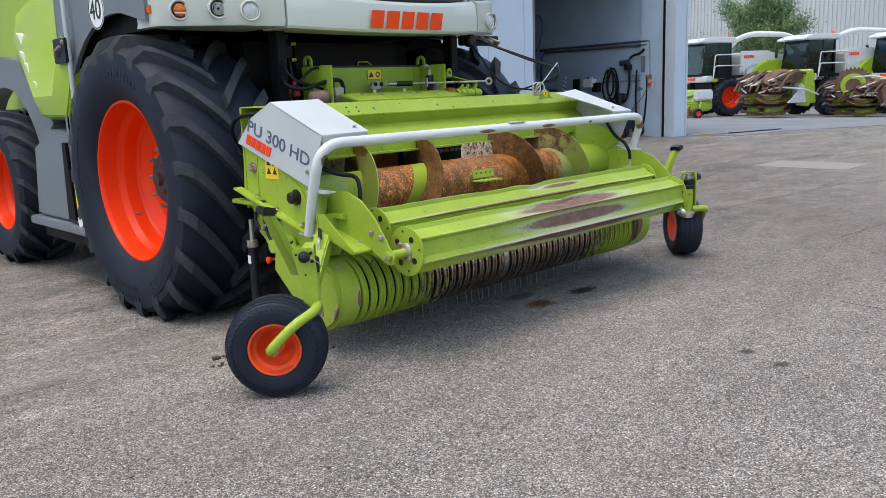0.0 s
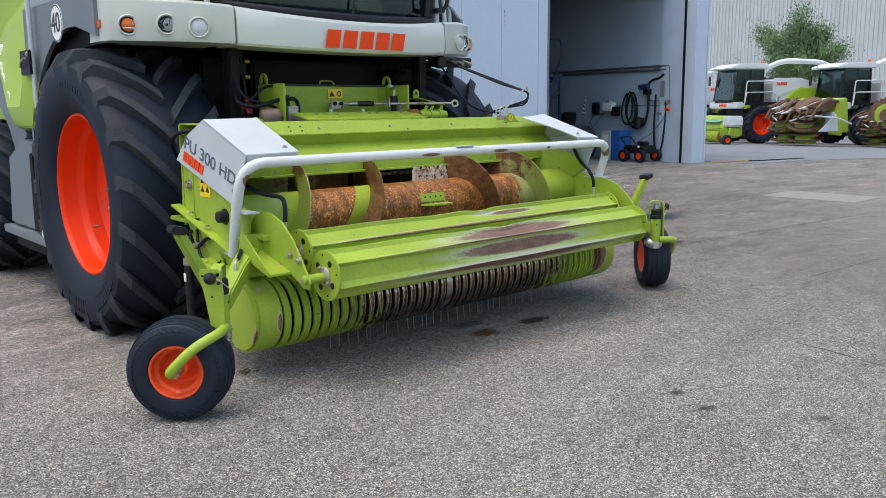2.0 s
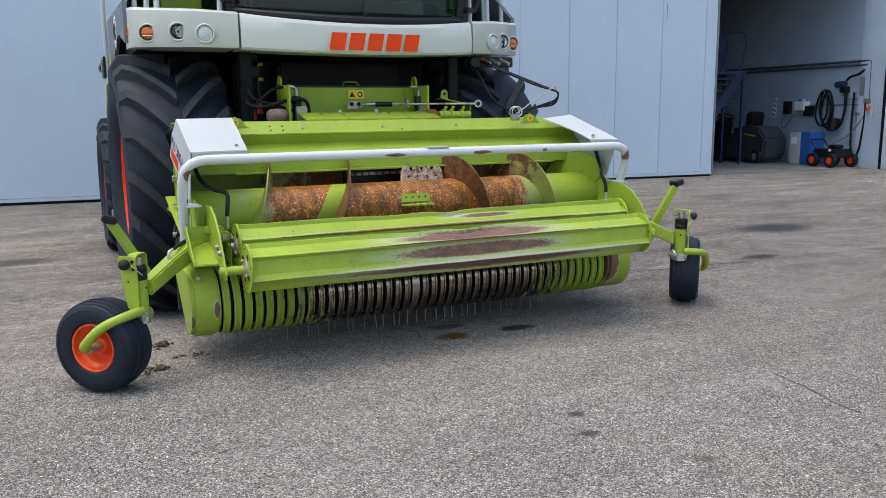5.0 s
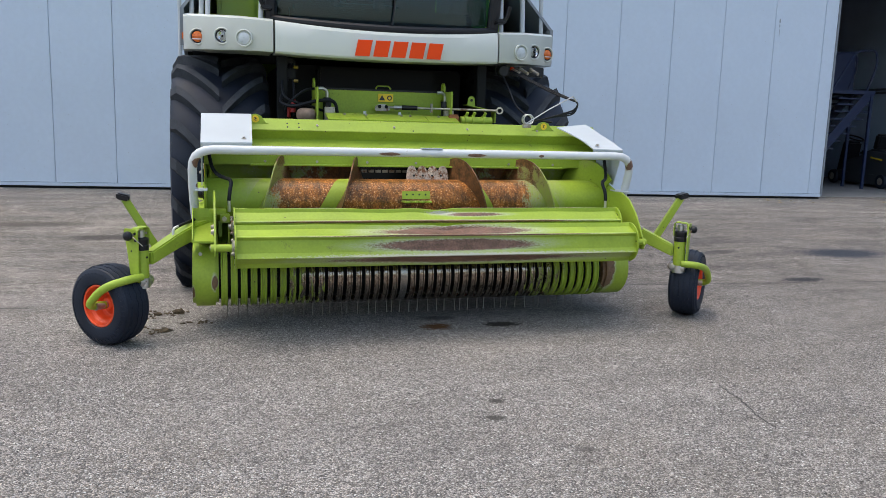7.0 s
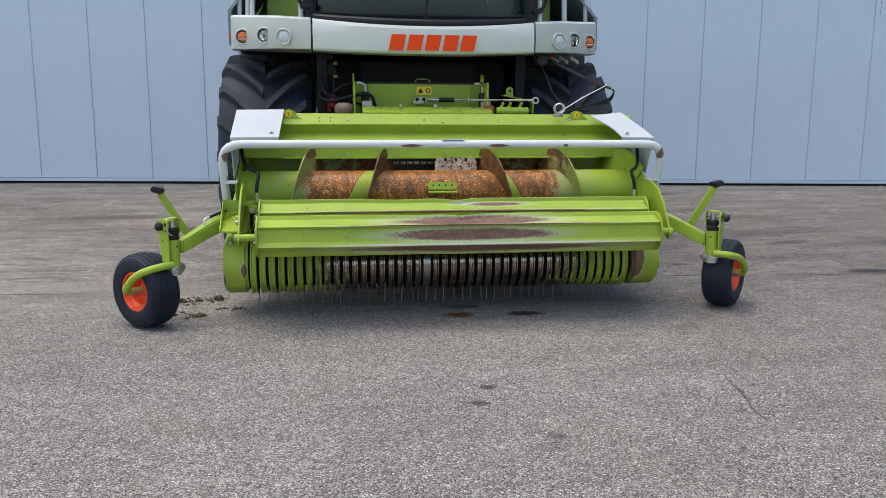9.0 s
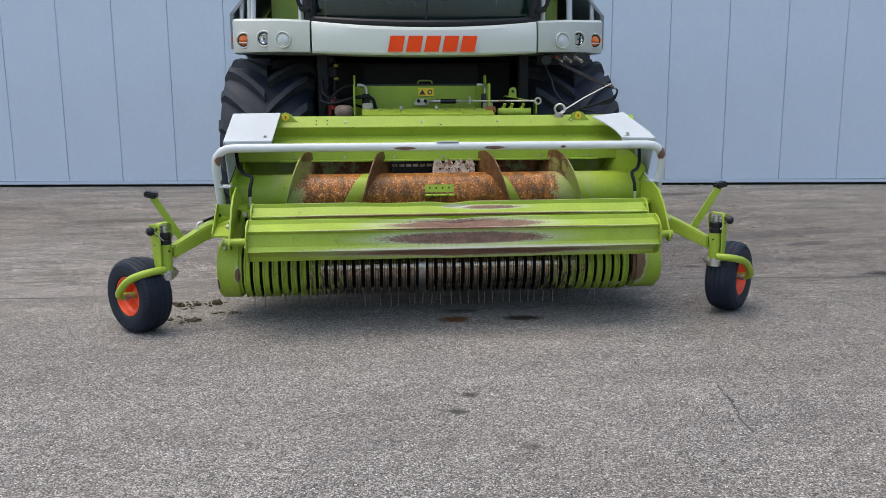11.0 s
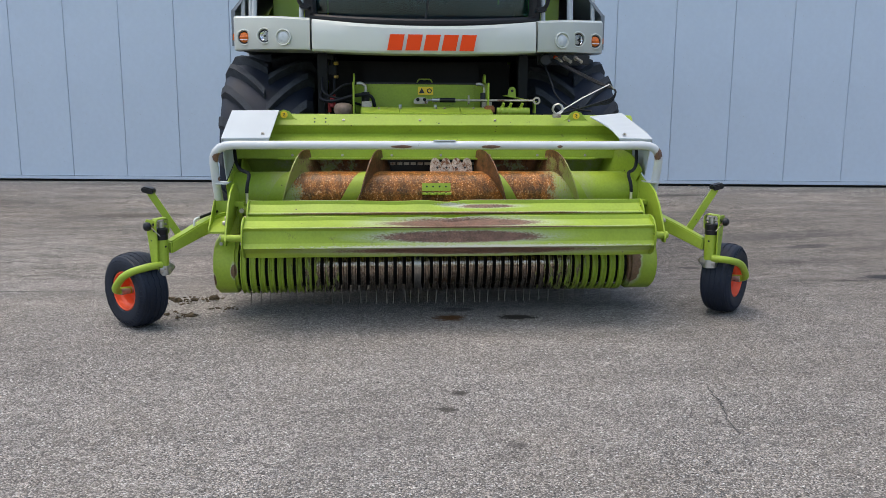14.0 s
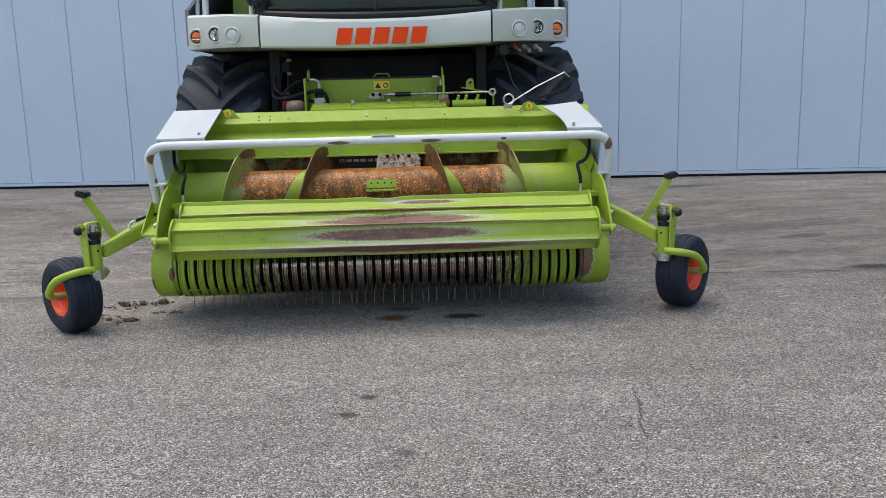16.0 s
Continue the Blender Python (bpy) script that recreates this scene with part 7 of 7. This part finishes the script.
def far_harvester(at, turn, group="parked harvesters"):
    """An older forage harvester, drawn facing -y at its own origin and then turned."""
    hv2 = new("forage_harvester")
    tagged(hv2, "green and white forage harvester parked in the far yard", "harvester", group)
    for s, out in ((-1, 180), (1, 0)):
        big_wheel(hv2, (s * 1.2, 0.9, 0.90), out, 0.90, 0.65, 0.47, 0.3, 18, hand=s, detail=False)
        big_wheel(hv2, (s * 1.15, 3.9, 0.62), out, 0.62, 0.45, 0.33, 0.2, 16, hand=s, detail=False)
        part("side_panel", prism([(1.9, 1.5), (2.0, 1.9), (2.45, 2.35), (2.9, 2.56), (4.9, 2.45), (5.5, 1.9), (5.5, 1.5), (3.4, 1.25)], *sorted((s * 1.2, s * 1.38))), GREEN_BODY, hv2, bevel=0.05)
        part("white_side", prism([(1.55, 1.95), (1.55, 3.0), (3.1, 3.0), (3.6, 2.5), (2.2, 2.3)], *sorted((s * 1.05, s * 1.24))), WHITE_LIT, hv2, bevel=0.05)
        slanted_mark(0.62, 0.15, pose(-1.245, 2.25, 2.66, 90, 0, -90) if s < 0 else pose(1.245, 1.62, 2.66, 90, 0, 90), hv2)
        for z in (2.35, 2.85):
            part("platform_rail", pipe([(s * 1.45, -0.1, 1.75), (s * 1.45, 0.0, z), (s * 1.45, 1.5, z), (s * 1.45, 1.6, 1.75)], 0.025, bend=0.1), WHITE_LIT, hv2)
        part("fender", prism([(0.0, 1.78), (2.0, 1.78), (2.0, 1.9), (0.0, 1.9)], *sorted((s * 0.9, s * 1.5))), DARK, hv2, bevel=0.02)
    part("chassis", box(-0.8, 0.8, 0.3, 5.2, 0.7, 1.6), DARK, hv2, bevel=0.05)
    part("front_bar", box(-1.3, 1.3, -0.35, 0.0, 1.62, 1.92), WHITE_LIT, hv2, bevel=0.05)
    slanted_mark(0.7, 0.13, pose(-0.35, -0.355, 1.70, 90), hv2)
    part("engine_hood", prism([(1.8, 1.5), (1.8, 2.85), (3.2, 2.95), (5.2, 2.5), (5.5, 1.5)], -1.2, 1.2), WHITE_LIT, hv2, bevel=0.08)
    part("cab_base", box(-0.85, 0.85, -0.3, 1.3, 1.85, 2.0), DARK, hv2)
    for nm, bm in (("windscreen", prism([(-0.35, 2.0), (-0.15, 3.4), (-0.142, 3.4), (-0.342, 2.0)], -0.84, 0.84)), ("side_window", prism([(-0.33, 2.0), (-0.14, 3.4), (1.2, 3.4), (1.25, 2.0)], -0.86, -0.852)), ("side_window", prism([(-0.33, 2.0), (-0.14, 3.4), (1.2, 3.4), (1.25, 2.0)], 0.852, 0.86)), ("rear_window", box(-0.84, 0.84, 1.21, 1.218, 2.3, 3.4))):
        gl = part(nm, bm, GLASS_FAR, hv2, "tinted cab window")
        gl.visible_shadow = False
    part("steering_column", rod((0, 0.0, 2.0), (0, 0.2, 2.7), 0.06), PLASTIC, hv2)
    part("steering_wheel", lathe([(-0.02, 0.20), (0, 0.22), (0.02, 0.20), (0, 0.18)], pose(0, 0.2, 2.72, 0, -65, 90), 20, closed=True), PLASTIC, hv2)
    part("cab_rear_frame", box(-0.86, 0.86, 1.22, 1.30, 2.0, 2.4), PLASTIC, hv2)
    part("seat", box(-0.25, 0.25, 0.7, 1.0, 2.0, 2.9), PLASTIC, hv2, bevel=0.05)
    part("cab_roof", prism([(-0.62, 3.42), (-0.58, 3.50), (-0.1, 3.66), (1.3, 3.68), (1.42, 3.60), (1.42, 3.40), (-0.2, 3.40)], -1.02, 1.02), WHITE_LIT, hv2, bevel=0.05)
    for s in (-1, 1):
        for y0, y1 in ((-0.34, -0.14), (1.24, 1.2), (0.55, 0.55)):
            part("cab_post", rod((s * 0.87, y0, 2.0), (s * 0.87, y1, 3.42), 0.035, seg=8), PLASTIC, hv2)
        part("work_lamp", rod((s * 0.7, -0.47, 3.5), (s * 0.7, -0.40, 3.5), 0.07), CHROME, hv2)
        part("mirror", box(s * 1.12 - 0.09, s * 1.12 + 0.09, -0.5, -0.45, 2.7, 3.15), PLASTIC, hv2, bevel=0.02)
    part("beacon", lathe([(0, 0.06), (0.1, 0.06), (0.14, 0.03), (0.14, 0.001)], pose(0.7, 1.2, 3.68, 0, -90, 0), 16), ORANGE_LENS, hv2)
    part("spout", pipe([(0.0, 1.55, 2.6), (0.0, 1.75, 3.45), (0.0, 2.8, 3.85), (0.0, 4.8, 3.78), (0.0, 5.5, 3.55)], 0.125, seg=12, bend=0.8), WHITE_LIT, hv2, "white curved discharge spout")
    hv2.matrix_world = pose(*at, 0, 0, turn) @ Matrix.Diagonal((1.05, 1.05, 1.08, 1))
    return hv2


GLASS_FAR = glass("far_cab_glass", (0.07, 0.20, 0.24))


def far_pickup(at, turn):
    p = new("pickup_header")
    tagged(p, "green pick-up header on a parked harvester", "pickup header")
    part("hood", prism([(-0.3, 0.75), (-0.1, 1.25), (0.7, 1.35), (0.7, 0.4), (0.0, 0.3)], -1.5, 1.5), GREEN, p, bevel=0.04)
    part("cover_plate", prism([(-0.35, 1.05), (0.5, 1.30), (0.5, 1.33), (-0.35, 1.08)], -1.2, 1.2), material("teal_cover", (0.10, 0.32, 0.22), 0.5), p)
    for s in (-1, 1):
        part("white_cap", box(*sorted((s * 1.5, s * 1.75)), -0.35, 0.6, 0.85, 1.35), WHITE_LIT, p, bevel=0.08)
        part("side_cover", box(*sorted((s * 1.5, s * 1.7)), -0.5, 0.5, 0.35, 0.8), GREEN, p, bevel=0.08)
        part("gauge_wheel", lathe([(-0.09, 0.12), (-0.1, 0.22), (0, 0.25), (0.1, 0.22), (0.09, 0.12)], pose(s * 1.85, -0.3, 0.25), 24), RUBBER, p)
        part("gauge_rim", lathe([(-0.095, 0.12), (0.095, 0.12), (0.05, 0.02)], pose(s * 1.85, -0.3, 0.25), 20), RIM, p)
        part("gauge_arm", pipe([(s * 1.5, 0.0, 0.8), (s * 1.8, -0.1, 0.75), (s * 1.85, -0.2, 0.5)], 0.05, bend=0.05), GREEN, p)
    part("reel", rod((-1.4, -0.3, 0.38), (1.4, -0.3, 0.38), 0.24, seg=24), RUSTED, p)
    for i in range(24):
        part("stripper_band", lathe([(-0.03, 0.24), (-0.03, 0.27), (0.03, 0.27), (0.03, 0.24)], pose(-1.35 + i * 0.117, -0.3, 0.38), 20, closed=True), GREEN, p)
    p.matrix_world = pose(*at, 0, 0, turn)


def toothed_disc(r, n, thick=0.02, tooth=0.06):
    bm = bmesh.new()
    rim = []
    for i in range(n * 4):
        k = 2 * math.pi * i / (n * 4)
        rr = r + (tooth if i % 4 in (1, 2) else 0)
        rim.append((rr * math.cos(k), rr * math.sin(k)))
    return prism(rim, -thick, thick, "z", bm)


def far_maize_header(at, turn, seed):
    """A wide maize header folded up: toothed drums lying in a stack, with crop dividers."""
    rng = random.Random(seed)
    h = new("maize_header")
    tagged(h, "folded maize header with rusty toothed drums and green frame", "maize header", "maize headers")
    part("frame", prism([(0.2, 0.5), (0.2, 1.5), (0.7, 1.7), (0.9, 0.5)], -1.4, 1.4), GREEN, h, bevel=0.05)
    for s in (-1, 1):
        for k, (x, y, z, tx, ty, r) in list(enumerate(((0.55, -0.6, 0.25, 4, 0, 0.62), (0.6, -0.75, 0.75, 14, s * 8, 0.60), (0.75, -0.6, 1.25, 25, s * 14, 0.62), (1.55, -0.35, 1.0, 10, s * 80, 0.58))))[:3 if seed == 2 else 4]:
            q = pose(s * x, y, z, tx, ty, rng.uniform(0, 30))
            bm = toothed_disc(r, 26)
            bmesh.ops.transform(bm, matrix=q, verts=bm.verts)
            d = part("toothed_drum", bm, RUST_OLD, h, "rusty toothed feed drum")
            bm = rod((0, 0, -0.12), (0, 0, 0.16), r * 0.72, r * 0.6, seg=24)
            bmesh.ops.transform(bm, matrix=q, verts=bm.verts)
            part("drum_body", bm, GREEN if k in (0, 1, 3) else RUST_OLD, d)
            bm = toothed_disc(r * 0.92, 22, 0.012, 0.05)
            bmesh.ops.transform(bm, matrix=q @ pose(0, 0, 0.2), verts=bm.verts)
            part("upper_teeth", bm, RUST_OLD, d)
        for i in range(4):
            x = s * (0.2 + 0.35 * i)
            bm = prism([(-1.5 + 0.1 * i, 1.15 + 0.08 * i), (-0.1, 1.55 + 0.05 * i), (0.3, 1.45), (-0.4, 1.2)], x - 0.09, x + 0.09)
            bmesh.ops.rotate(bm, cent=(x, -0.5, 1.4), matrix=Matrix.Rotation(radians(rng.uniform(-12, 12)), 3, "Z"), verts=bm.verts)
            part("crop_divider", bm, RUST_OLD if i % 2 else material("dull_white_divider", (0.5, 0.48, 0.44), 0.6, vary=0.3, scale=6), h, bevel=0.02)
        part("white_panel", prism([(-0.9, 0.55), (0.1, 0.55), (-0.05, 1.15)], *sorted((s * 1.62, s * 1.66))), WHITE, h, bevel=0.01)
        part("side_arm", prism([(-0.2, 0.45), (0.35, 0.4), (0.6, 1.5), (0.2, 1.65)], *sorted((s * 1.35, s * 1.6))), GREEN, h, bevel=0.03)
        for i in range(5):
            q = rng.uniform(-0.2, 0.2)
            part("bent_finger", pipe([(s * (0.15 + 0.33 * i), 0.2 + q, 1.55), (s * (0.2 + 0.33 * i), -0.4 + q, 1.62), (s * (0.22 + 0.33 * i), -0.95 + q, 1.35), (s * (0.2 + 0.33 * i), -1.25 + q, 0.95)], rng.uniform(0.03, 0.055), seg=6, bend=0.25), RUST_OLD, h)
        part("guard_rail", pipe([(s * 0.4, -1.3, 0.9), (s * 1.2, -1.0, 1.1), (s * 1.9, -0.2, 1.0), (s * 1.9, 0.5, 0.8)], 0.03, bend=0.2), WHITE, h)
        part("white_cap", box(*sorted((s * 1.0, s * 1.5)), -0.1, 0.3, 0.7, 1.2), WHITE, h, bevel=0.05)
    if seed == 5:
        # one drum stands upright beside the folded stack
        q = pose(0.2, -0.96, 1.42, 90, 0, 47)
        for r, n, lift, body in ((0.70, 30, 0.0, None), (0.50, 30, 0.06, GREEN), (0.30, 0, 0.20, RUST_OLD)):
            bm = rod((0, 0, lift - 0.05), (0, 0, lift + 0.14), r, r * 0.94, seg=36) if body else toothed_disc(r, n, 0.02, 0.075)
            bmesh.ops.transform(bm, matrix=q, verts=bm.verts)
            part("upright_drum", bm, body or RUST_OLD, h, "upright toothed feed drum with a green hub")
        for z in (0.95, 1.75):
            part("guard_rail", pipe([(0.45, -1.25, z), (1.2, -1.0, z + 0.05), (1.9, -0.4, z - 0.15)], 0.035, bend=0.2), WHITE, h)
    h.matrix_world = pose(*at, 0, 0, turn) @ Matrix.Diagonal((1.05, 1.05, 1.28 if seed == 2 else 1.0, 1))


def tree(at, height, spread, seed, leaves=3600):
    rng = random.Random(seed)
    t = new("tree")
    t.location = at
    tagged(t, "leafy green tree before the far hall", "tree", "trees")
    A = Vector(at)
    bm = rod(A, A + Vector((0, 0, height * 0.4)), 0.14, 0.09, seg=10)
    ends = []
    for i in range(26):
        a, e = rng.uniform(0, 6.28), rng.uniform(0.2, 1.3)
        p0 = A + Vector((0, 0, height * rng.uniform(0.2, 0.5)))
        ln = spread * rng.uniform(0.5, 1.0)
        p1 = p0 + Vector((math.cos(a) * math.cos(e) * ln, math.sin(a) * math.cos(e) * ln, math.sin(e) * height * rng.uniform(0.3, 0.52)))
        rod(p0, p1, 0.05, 0.015, seg=6, bm=bm)
        ends.append((p0, p1))
    part("trunk", bm, BARK, t)
    lb = bmesh.new()
    for i in range(leaves):
        p0, p1 = rng.choice(ends)
        c = p0.lerp(p1, rng.uniform(0.35, 1.08)) + Vector((rng.gauss(0, 0.36), rng.gauss(0, 0.36), rng.gauss(0, 0.32)))
        s = rng.uniform(0.045, 0.095)
        m = Matrix.Translation(c) @ Euler([rng.uniform(0, 6.28) for _ in range(3)]).to_matrix().to_4x4()
        f = [lb.verts.new(m @ Vector(v)) for v in ((-s, 0, 0), (0, -s * 0.5, s * 0.1), (s, 0, 0), (0, s * 0.5, s * 0.1))]
        lb.faces.new(f)
    part("crown", lb, LEAF, t, smooth=False)


def far_place(d, a, z=None):
    """A place on the yard, d metres from the first eye, a degrees right of the y axis."""
    x, y = -4.02 + d * math.sin(radians(a)), -3.55 + d * math.cos(radians(a))
    return (x, y, fall(x))


def far_machine(d, a):
    x, y, _ = far_place(d, a)
    x, y = x - 0.18, y + 1.49
    return (x, y, fall(x))


far_harvester(far_machine(51.0, 59.3), -120)
far_harvester(far_machine(44.6, 63.25), -120)
far_pickup(far_place(42.2, 60.5), -120)
far_harvester(far_machine(45.0, 69.4), -120)
far_maize_header(far_place(41.4, 66.3), -115, 2)
far_harvester(far_machine(45.5, 74.6), -120)
far_maize_header(far_place(41.4, 71.5), -118, 5)
tree(far_place(58, 65.2), 8.9, 3.4, 1, 60000)
tree(far_place(58, 61.5), 5.6, 1.6, 2, 1500)


# ---- concrete yard, slab and small things on the ground ----
SLAB = material("weathered_slab", (0.24, 0.225, 0.205), 0.9, vary=0.15, scale=2, grain=0.2, grain_scale=70)


def concrete_yard():
    bm = bmesh.new()
    us, vs = [15.46, 17.5, 20, 25, 30, 40, 50, 59.8], [-2.0, 4, 10, 20, 45]
    rows = []
    for v in vs:
        row = []
        for u in us:
            p = FAC @ Vector((u, v, 0))
            row.append(bm.verts.new((p.x, p.y, fall(p.x) + 0.012)))
        rows.append(row)
    for a, c in zip(rows, rows[1:]):
        for i in range(len(us) - 1):
            bm.faces.new((a[i], a[i + 1], c[i + 1], c[i]))
    edge = bmesh.ops.extrude_face_region(bm, geom=bm.faces[:])
    bmesh.ops.translate(bm, verts=[v for v in edge["geom"] if isinstance(v, bmesh.types.BMVert)], vec=(0, 0, -0.03))
    tagged(part("pavement", bm, CONCRETE), "pale concrete yard before the far hall", "pavement", kind="structure")
    s = part("drain_slab", box(8.72, 9.72, 0.95, 2.38, -0.02, 0.001), GULLY, bevel=0.0005)
    proto = part("paver", box(8.725, 8.835, 0.955, 1.082, -0.01, 0.007), SLAB, s)
    for i in range(9):
        for j in range(11):
            if i or j:
                again(proto, Matrix.Translation((0.1106 * i, 0.1296 * j, 0.0015 * ((i * 7 + j * 5) % 3))))
    tagged(s, "pale concrete slab let into the asphalt", "slab", kind="structure")
    low = dip(-1.2, 3.6)
    s = part("gully_grate", box(-1.43, -0.88, 3.16, 4.11, low - 0.02, low + 0.005), GULLY, bevel=0.003)
    tagged(s, "worn concrete gully cover with ribs", "drain cover", kind="structure")
    for i in range(12):
        part("rib", box(-1.40, -0.91, 3.20 + i * 0.072, 3.245 + i * 0.072, low, low + 0.009), GULLY, s)


GULLY = material("gully_concrete", (0.17, 0.16, 0.14), 0.9, vary=0.2, scale=5, grain=0.2, grain_scale=90)
concrete_yard()


DULL_YELLOW = material("dusty_yellow_rubber", (0.42, 0.30, 0.05), 0.6, vary=0.1)


def yellow_hose():
    pts = [FAC @ Vector((15.12, -1.0, 0)), FAC @ Vector((15.6, -1.22, 0)), FAC @ Vector((16.1, -1.36, 0))]
    pts = [Vector((p.x, p.y, fall(p.x) + 0.027)) for p in pts]
    h = part("yellow_hose", pipe(pts, 0.015, bend=0.3, seg=10), DULL_YELLOW)
    tagged(h, "yellow hose lying on the yard by the door pier", "hose")
    part("hose_coupling", rod(pts[-1], pts[-1] + Vector((0.10, 0.02, 0.0)), 0.022, seg=10), DARK, h)


yellow_hose()


def black_hose():
    pts = [FAC @ Vector((15.95, -1.2, 0)), FAC @ Vector((16.3, -1.45, 0)), FAC @ Vector((17.4, -1.55, 0)), FAC @ Vector((18.6, -1.35, 0))]
    pts = [Vector((p.x, p.y, fall(p.x) + 0.025)) for p in pts]
    tagged(part("black_hose", pipe(pts, 0.014, bend=0.2, seg=8), HOSE), "thin black hose lying on the yard", "hose")


black_hose()


def clods():
    rng = random.Random(8)
    for name, n, spots, mat, lab in (("soil_crumbs", 120, ((-1.88, 0.34, 0.13), (-1.66, 0.38, 0.08), (-1.74, -0.08, 0.08), (-1.80, 0.36, 0.16), (-1.50, 0.10, 0.09), (-1.92, -0.04, 0.09)), SOIL, "crumbs of dry brown soil on the asphalt"),
                                     ("leaf_litter", 60, ((6.0, 8.55, 1.2), (-3.2, 9.75, 0.3), (8.8, 7.6, 1.0), (11.5, 7.0, 1.0)), LITTER, "scattered dry leaf scraps by the doors")):
        bm = bmesh.new()
        for i in range(n):
            cx, cy, sp = spots[i % len(spots)]
            r = rng.uniform(0.003, 0.013) if name == "soil_crumbs" else rng.uniform(0.015, 0.04)
            p = Vector((rng.gauss(cx, sp * 0.5), min(rng.gauss(cy, sp * 0.3 if sp > 0.2 else sp * 0.5), 9.3 - 0.114 * cx if sp > 0.25 else 99), r * 0.45 + 0.002))
            got = bmesh.ops.create_icosphere(bm, subdivisions=1, radius=r, matrix=Matrix.Translation(p) @ Matrix.Diagonal((1, rng.uniform(0.5, 1), 0.5 if mat is SOIL else 0.2, 1)))
            for v in got["verts"]:
                v.co += Vector((rng.uniform(-1, 1), rng.uniform(-1, 1), rng.uniform(-0.3, 0.5))) * r * 0.3
        tagged(part(name, bm, mat), lab, "litter", kind="stuff")
    # three larger lumps
    for x, y, r in ((-1.90, 0.33, 0.028), (-1.645, 0.385, 0.03), (-1.714, -0.09, 0.024), (-1.96, 0.42, 0.020), (-1.78, 0.36, 0.024), (-1.60, 0.10, 0.010), (-1.88, -0.05, 0.016)):
        bm = bmesh.new()
        got = bmesh.ops.create_icosphere(bm, subdivisions=3, radius=r, matrix=Matrix.Translation((x, y, r * 0.35)) @ Matrix.Diagonal((1.3, 0.8, 0.6, 1)))
        for v in got["verts"]:
            v.co += Vector((noise.noise(v.co * 60), noise.noise(v.co * 60 + Vector((9, 0, 0))), noise.noise(v.co * 60 + Vector((0, 9, 0))))) * r * 0.5
        tagged(part("soil_clod", bm, SOIL), "brown clod of soil and stubble on the asphalt", "soil clod", "clods by the gauge wheel")


LITTER = material("dry_leaf", (0.30, 0.22, 0.12), 0.9, vary=0.3, scale=20)
clods()


def cracks():
    """Thin open cracks and old joints in the asphalt."""
    rng = random.Random(12)
    for pts, w in ((((1.245, -1.70), (1.22, -1.93), (1.16, -2.14), (1.15, -2.32)), 0.008), (((-3.4, 0.8), (-2.6, 0.70)), 0.007), (((-4.2, 2.6), (-3.2, 2.2)), 0.008), (((3.2, -0.9), (4.6, -1.0), (6.5, -1.6)), 0.010), (((7.2, 0.3), (9.0, -0.6), (12, -1.0)), 0.012), (((6.0, 6.2), (10, 5.6), (15, 5.1)), 0.02), (((2.1, 0.985), (3.6, 0.77), (6.1, 0.53), (8.4, 0.28)), 0.008)):
        bm = bmesh.new()
        line = []
        for a, c in zip(pts, pts[1:]):
            for i in range(14):
                t = i / 14
                line.append(Vector((a[0] + (c[0] - a[0]) * t, a[1] + (c[1] - a[1]) * t, 0)) + Vector((rng.uniform(-1, 1), rng.uniform(-1, 1), 0)) * w * 0.9)
        for p in line:
            p.z = dip(p.x, p.y)
        rows = []
        for i, p in enumerate(line):
            d = (line[min(i + 1, len(line) - 1)] - line[max(i - 1, 0)]).normalized()
            q = Vector((-d.y, d.x, 0)) * w * rng.uniform(0.15, 0.6)
            rows.append((bm.verts.new(p - q + Vector((0, 0, 0.0015))), bm.verts.new(p + Vector((0, 0, 0.004))), bm.verts.new(p + q + Vector((0, 0, 0.0015)))))
        for a, c in zip(rows, rows[1:]):
            bm.faces.new((a[0], a[1], c[1], c[0]))
            bm.faces.new((a[1], a[2], c[2], c[1]))
        tagged(part("asphalt_crack", bm, TAR), "dark tar-filled crack in the asphalt", "crack", kind="structure")


TAR = material("tar", (0.05, 0.048, 0.045), 0.8, vary=0.3, scale=14)
cracks()
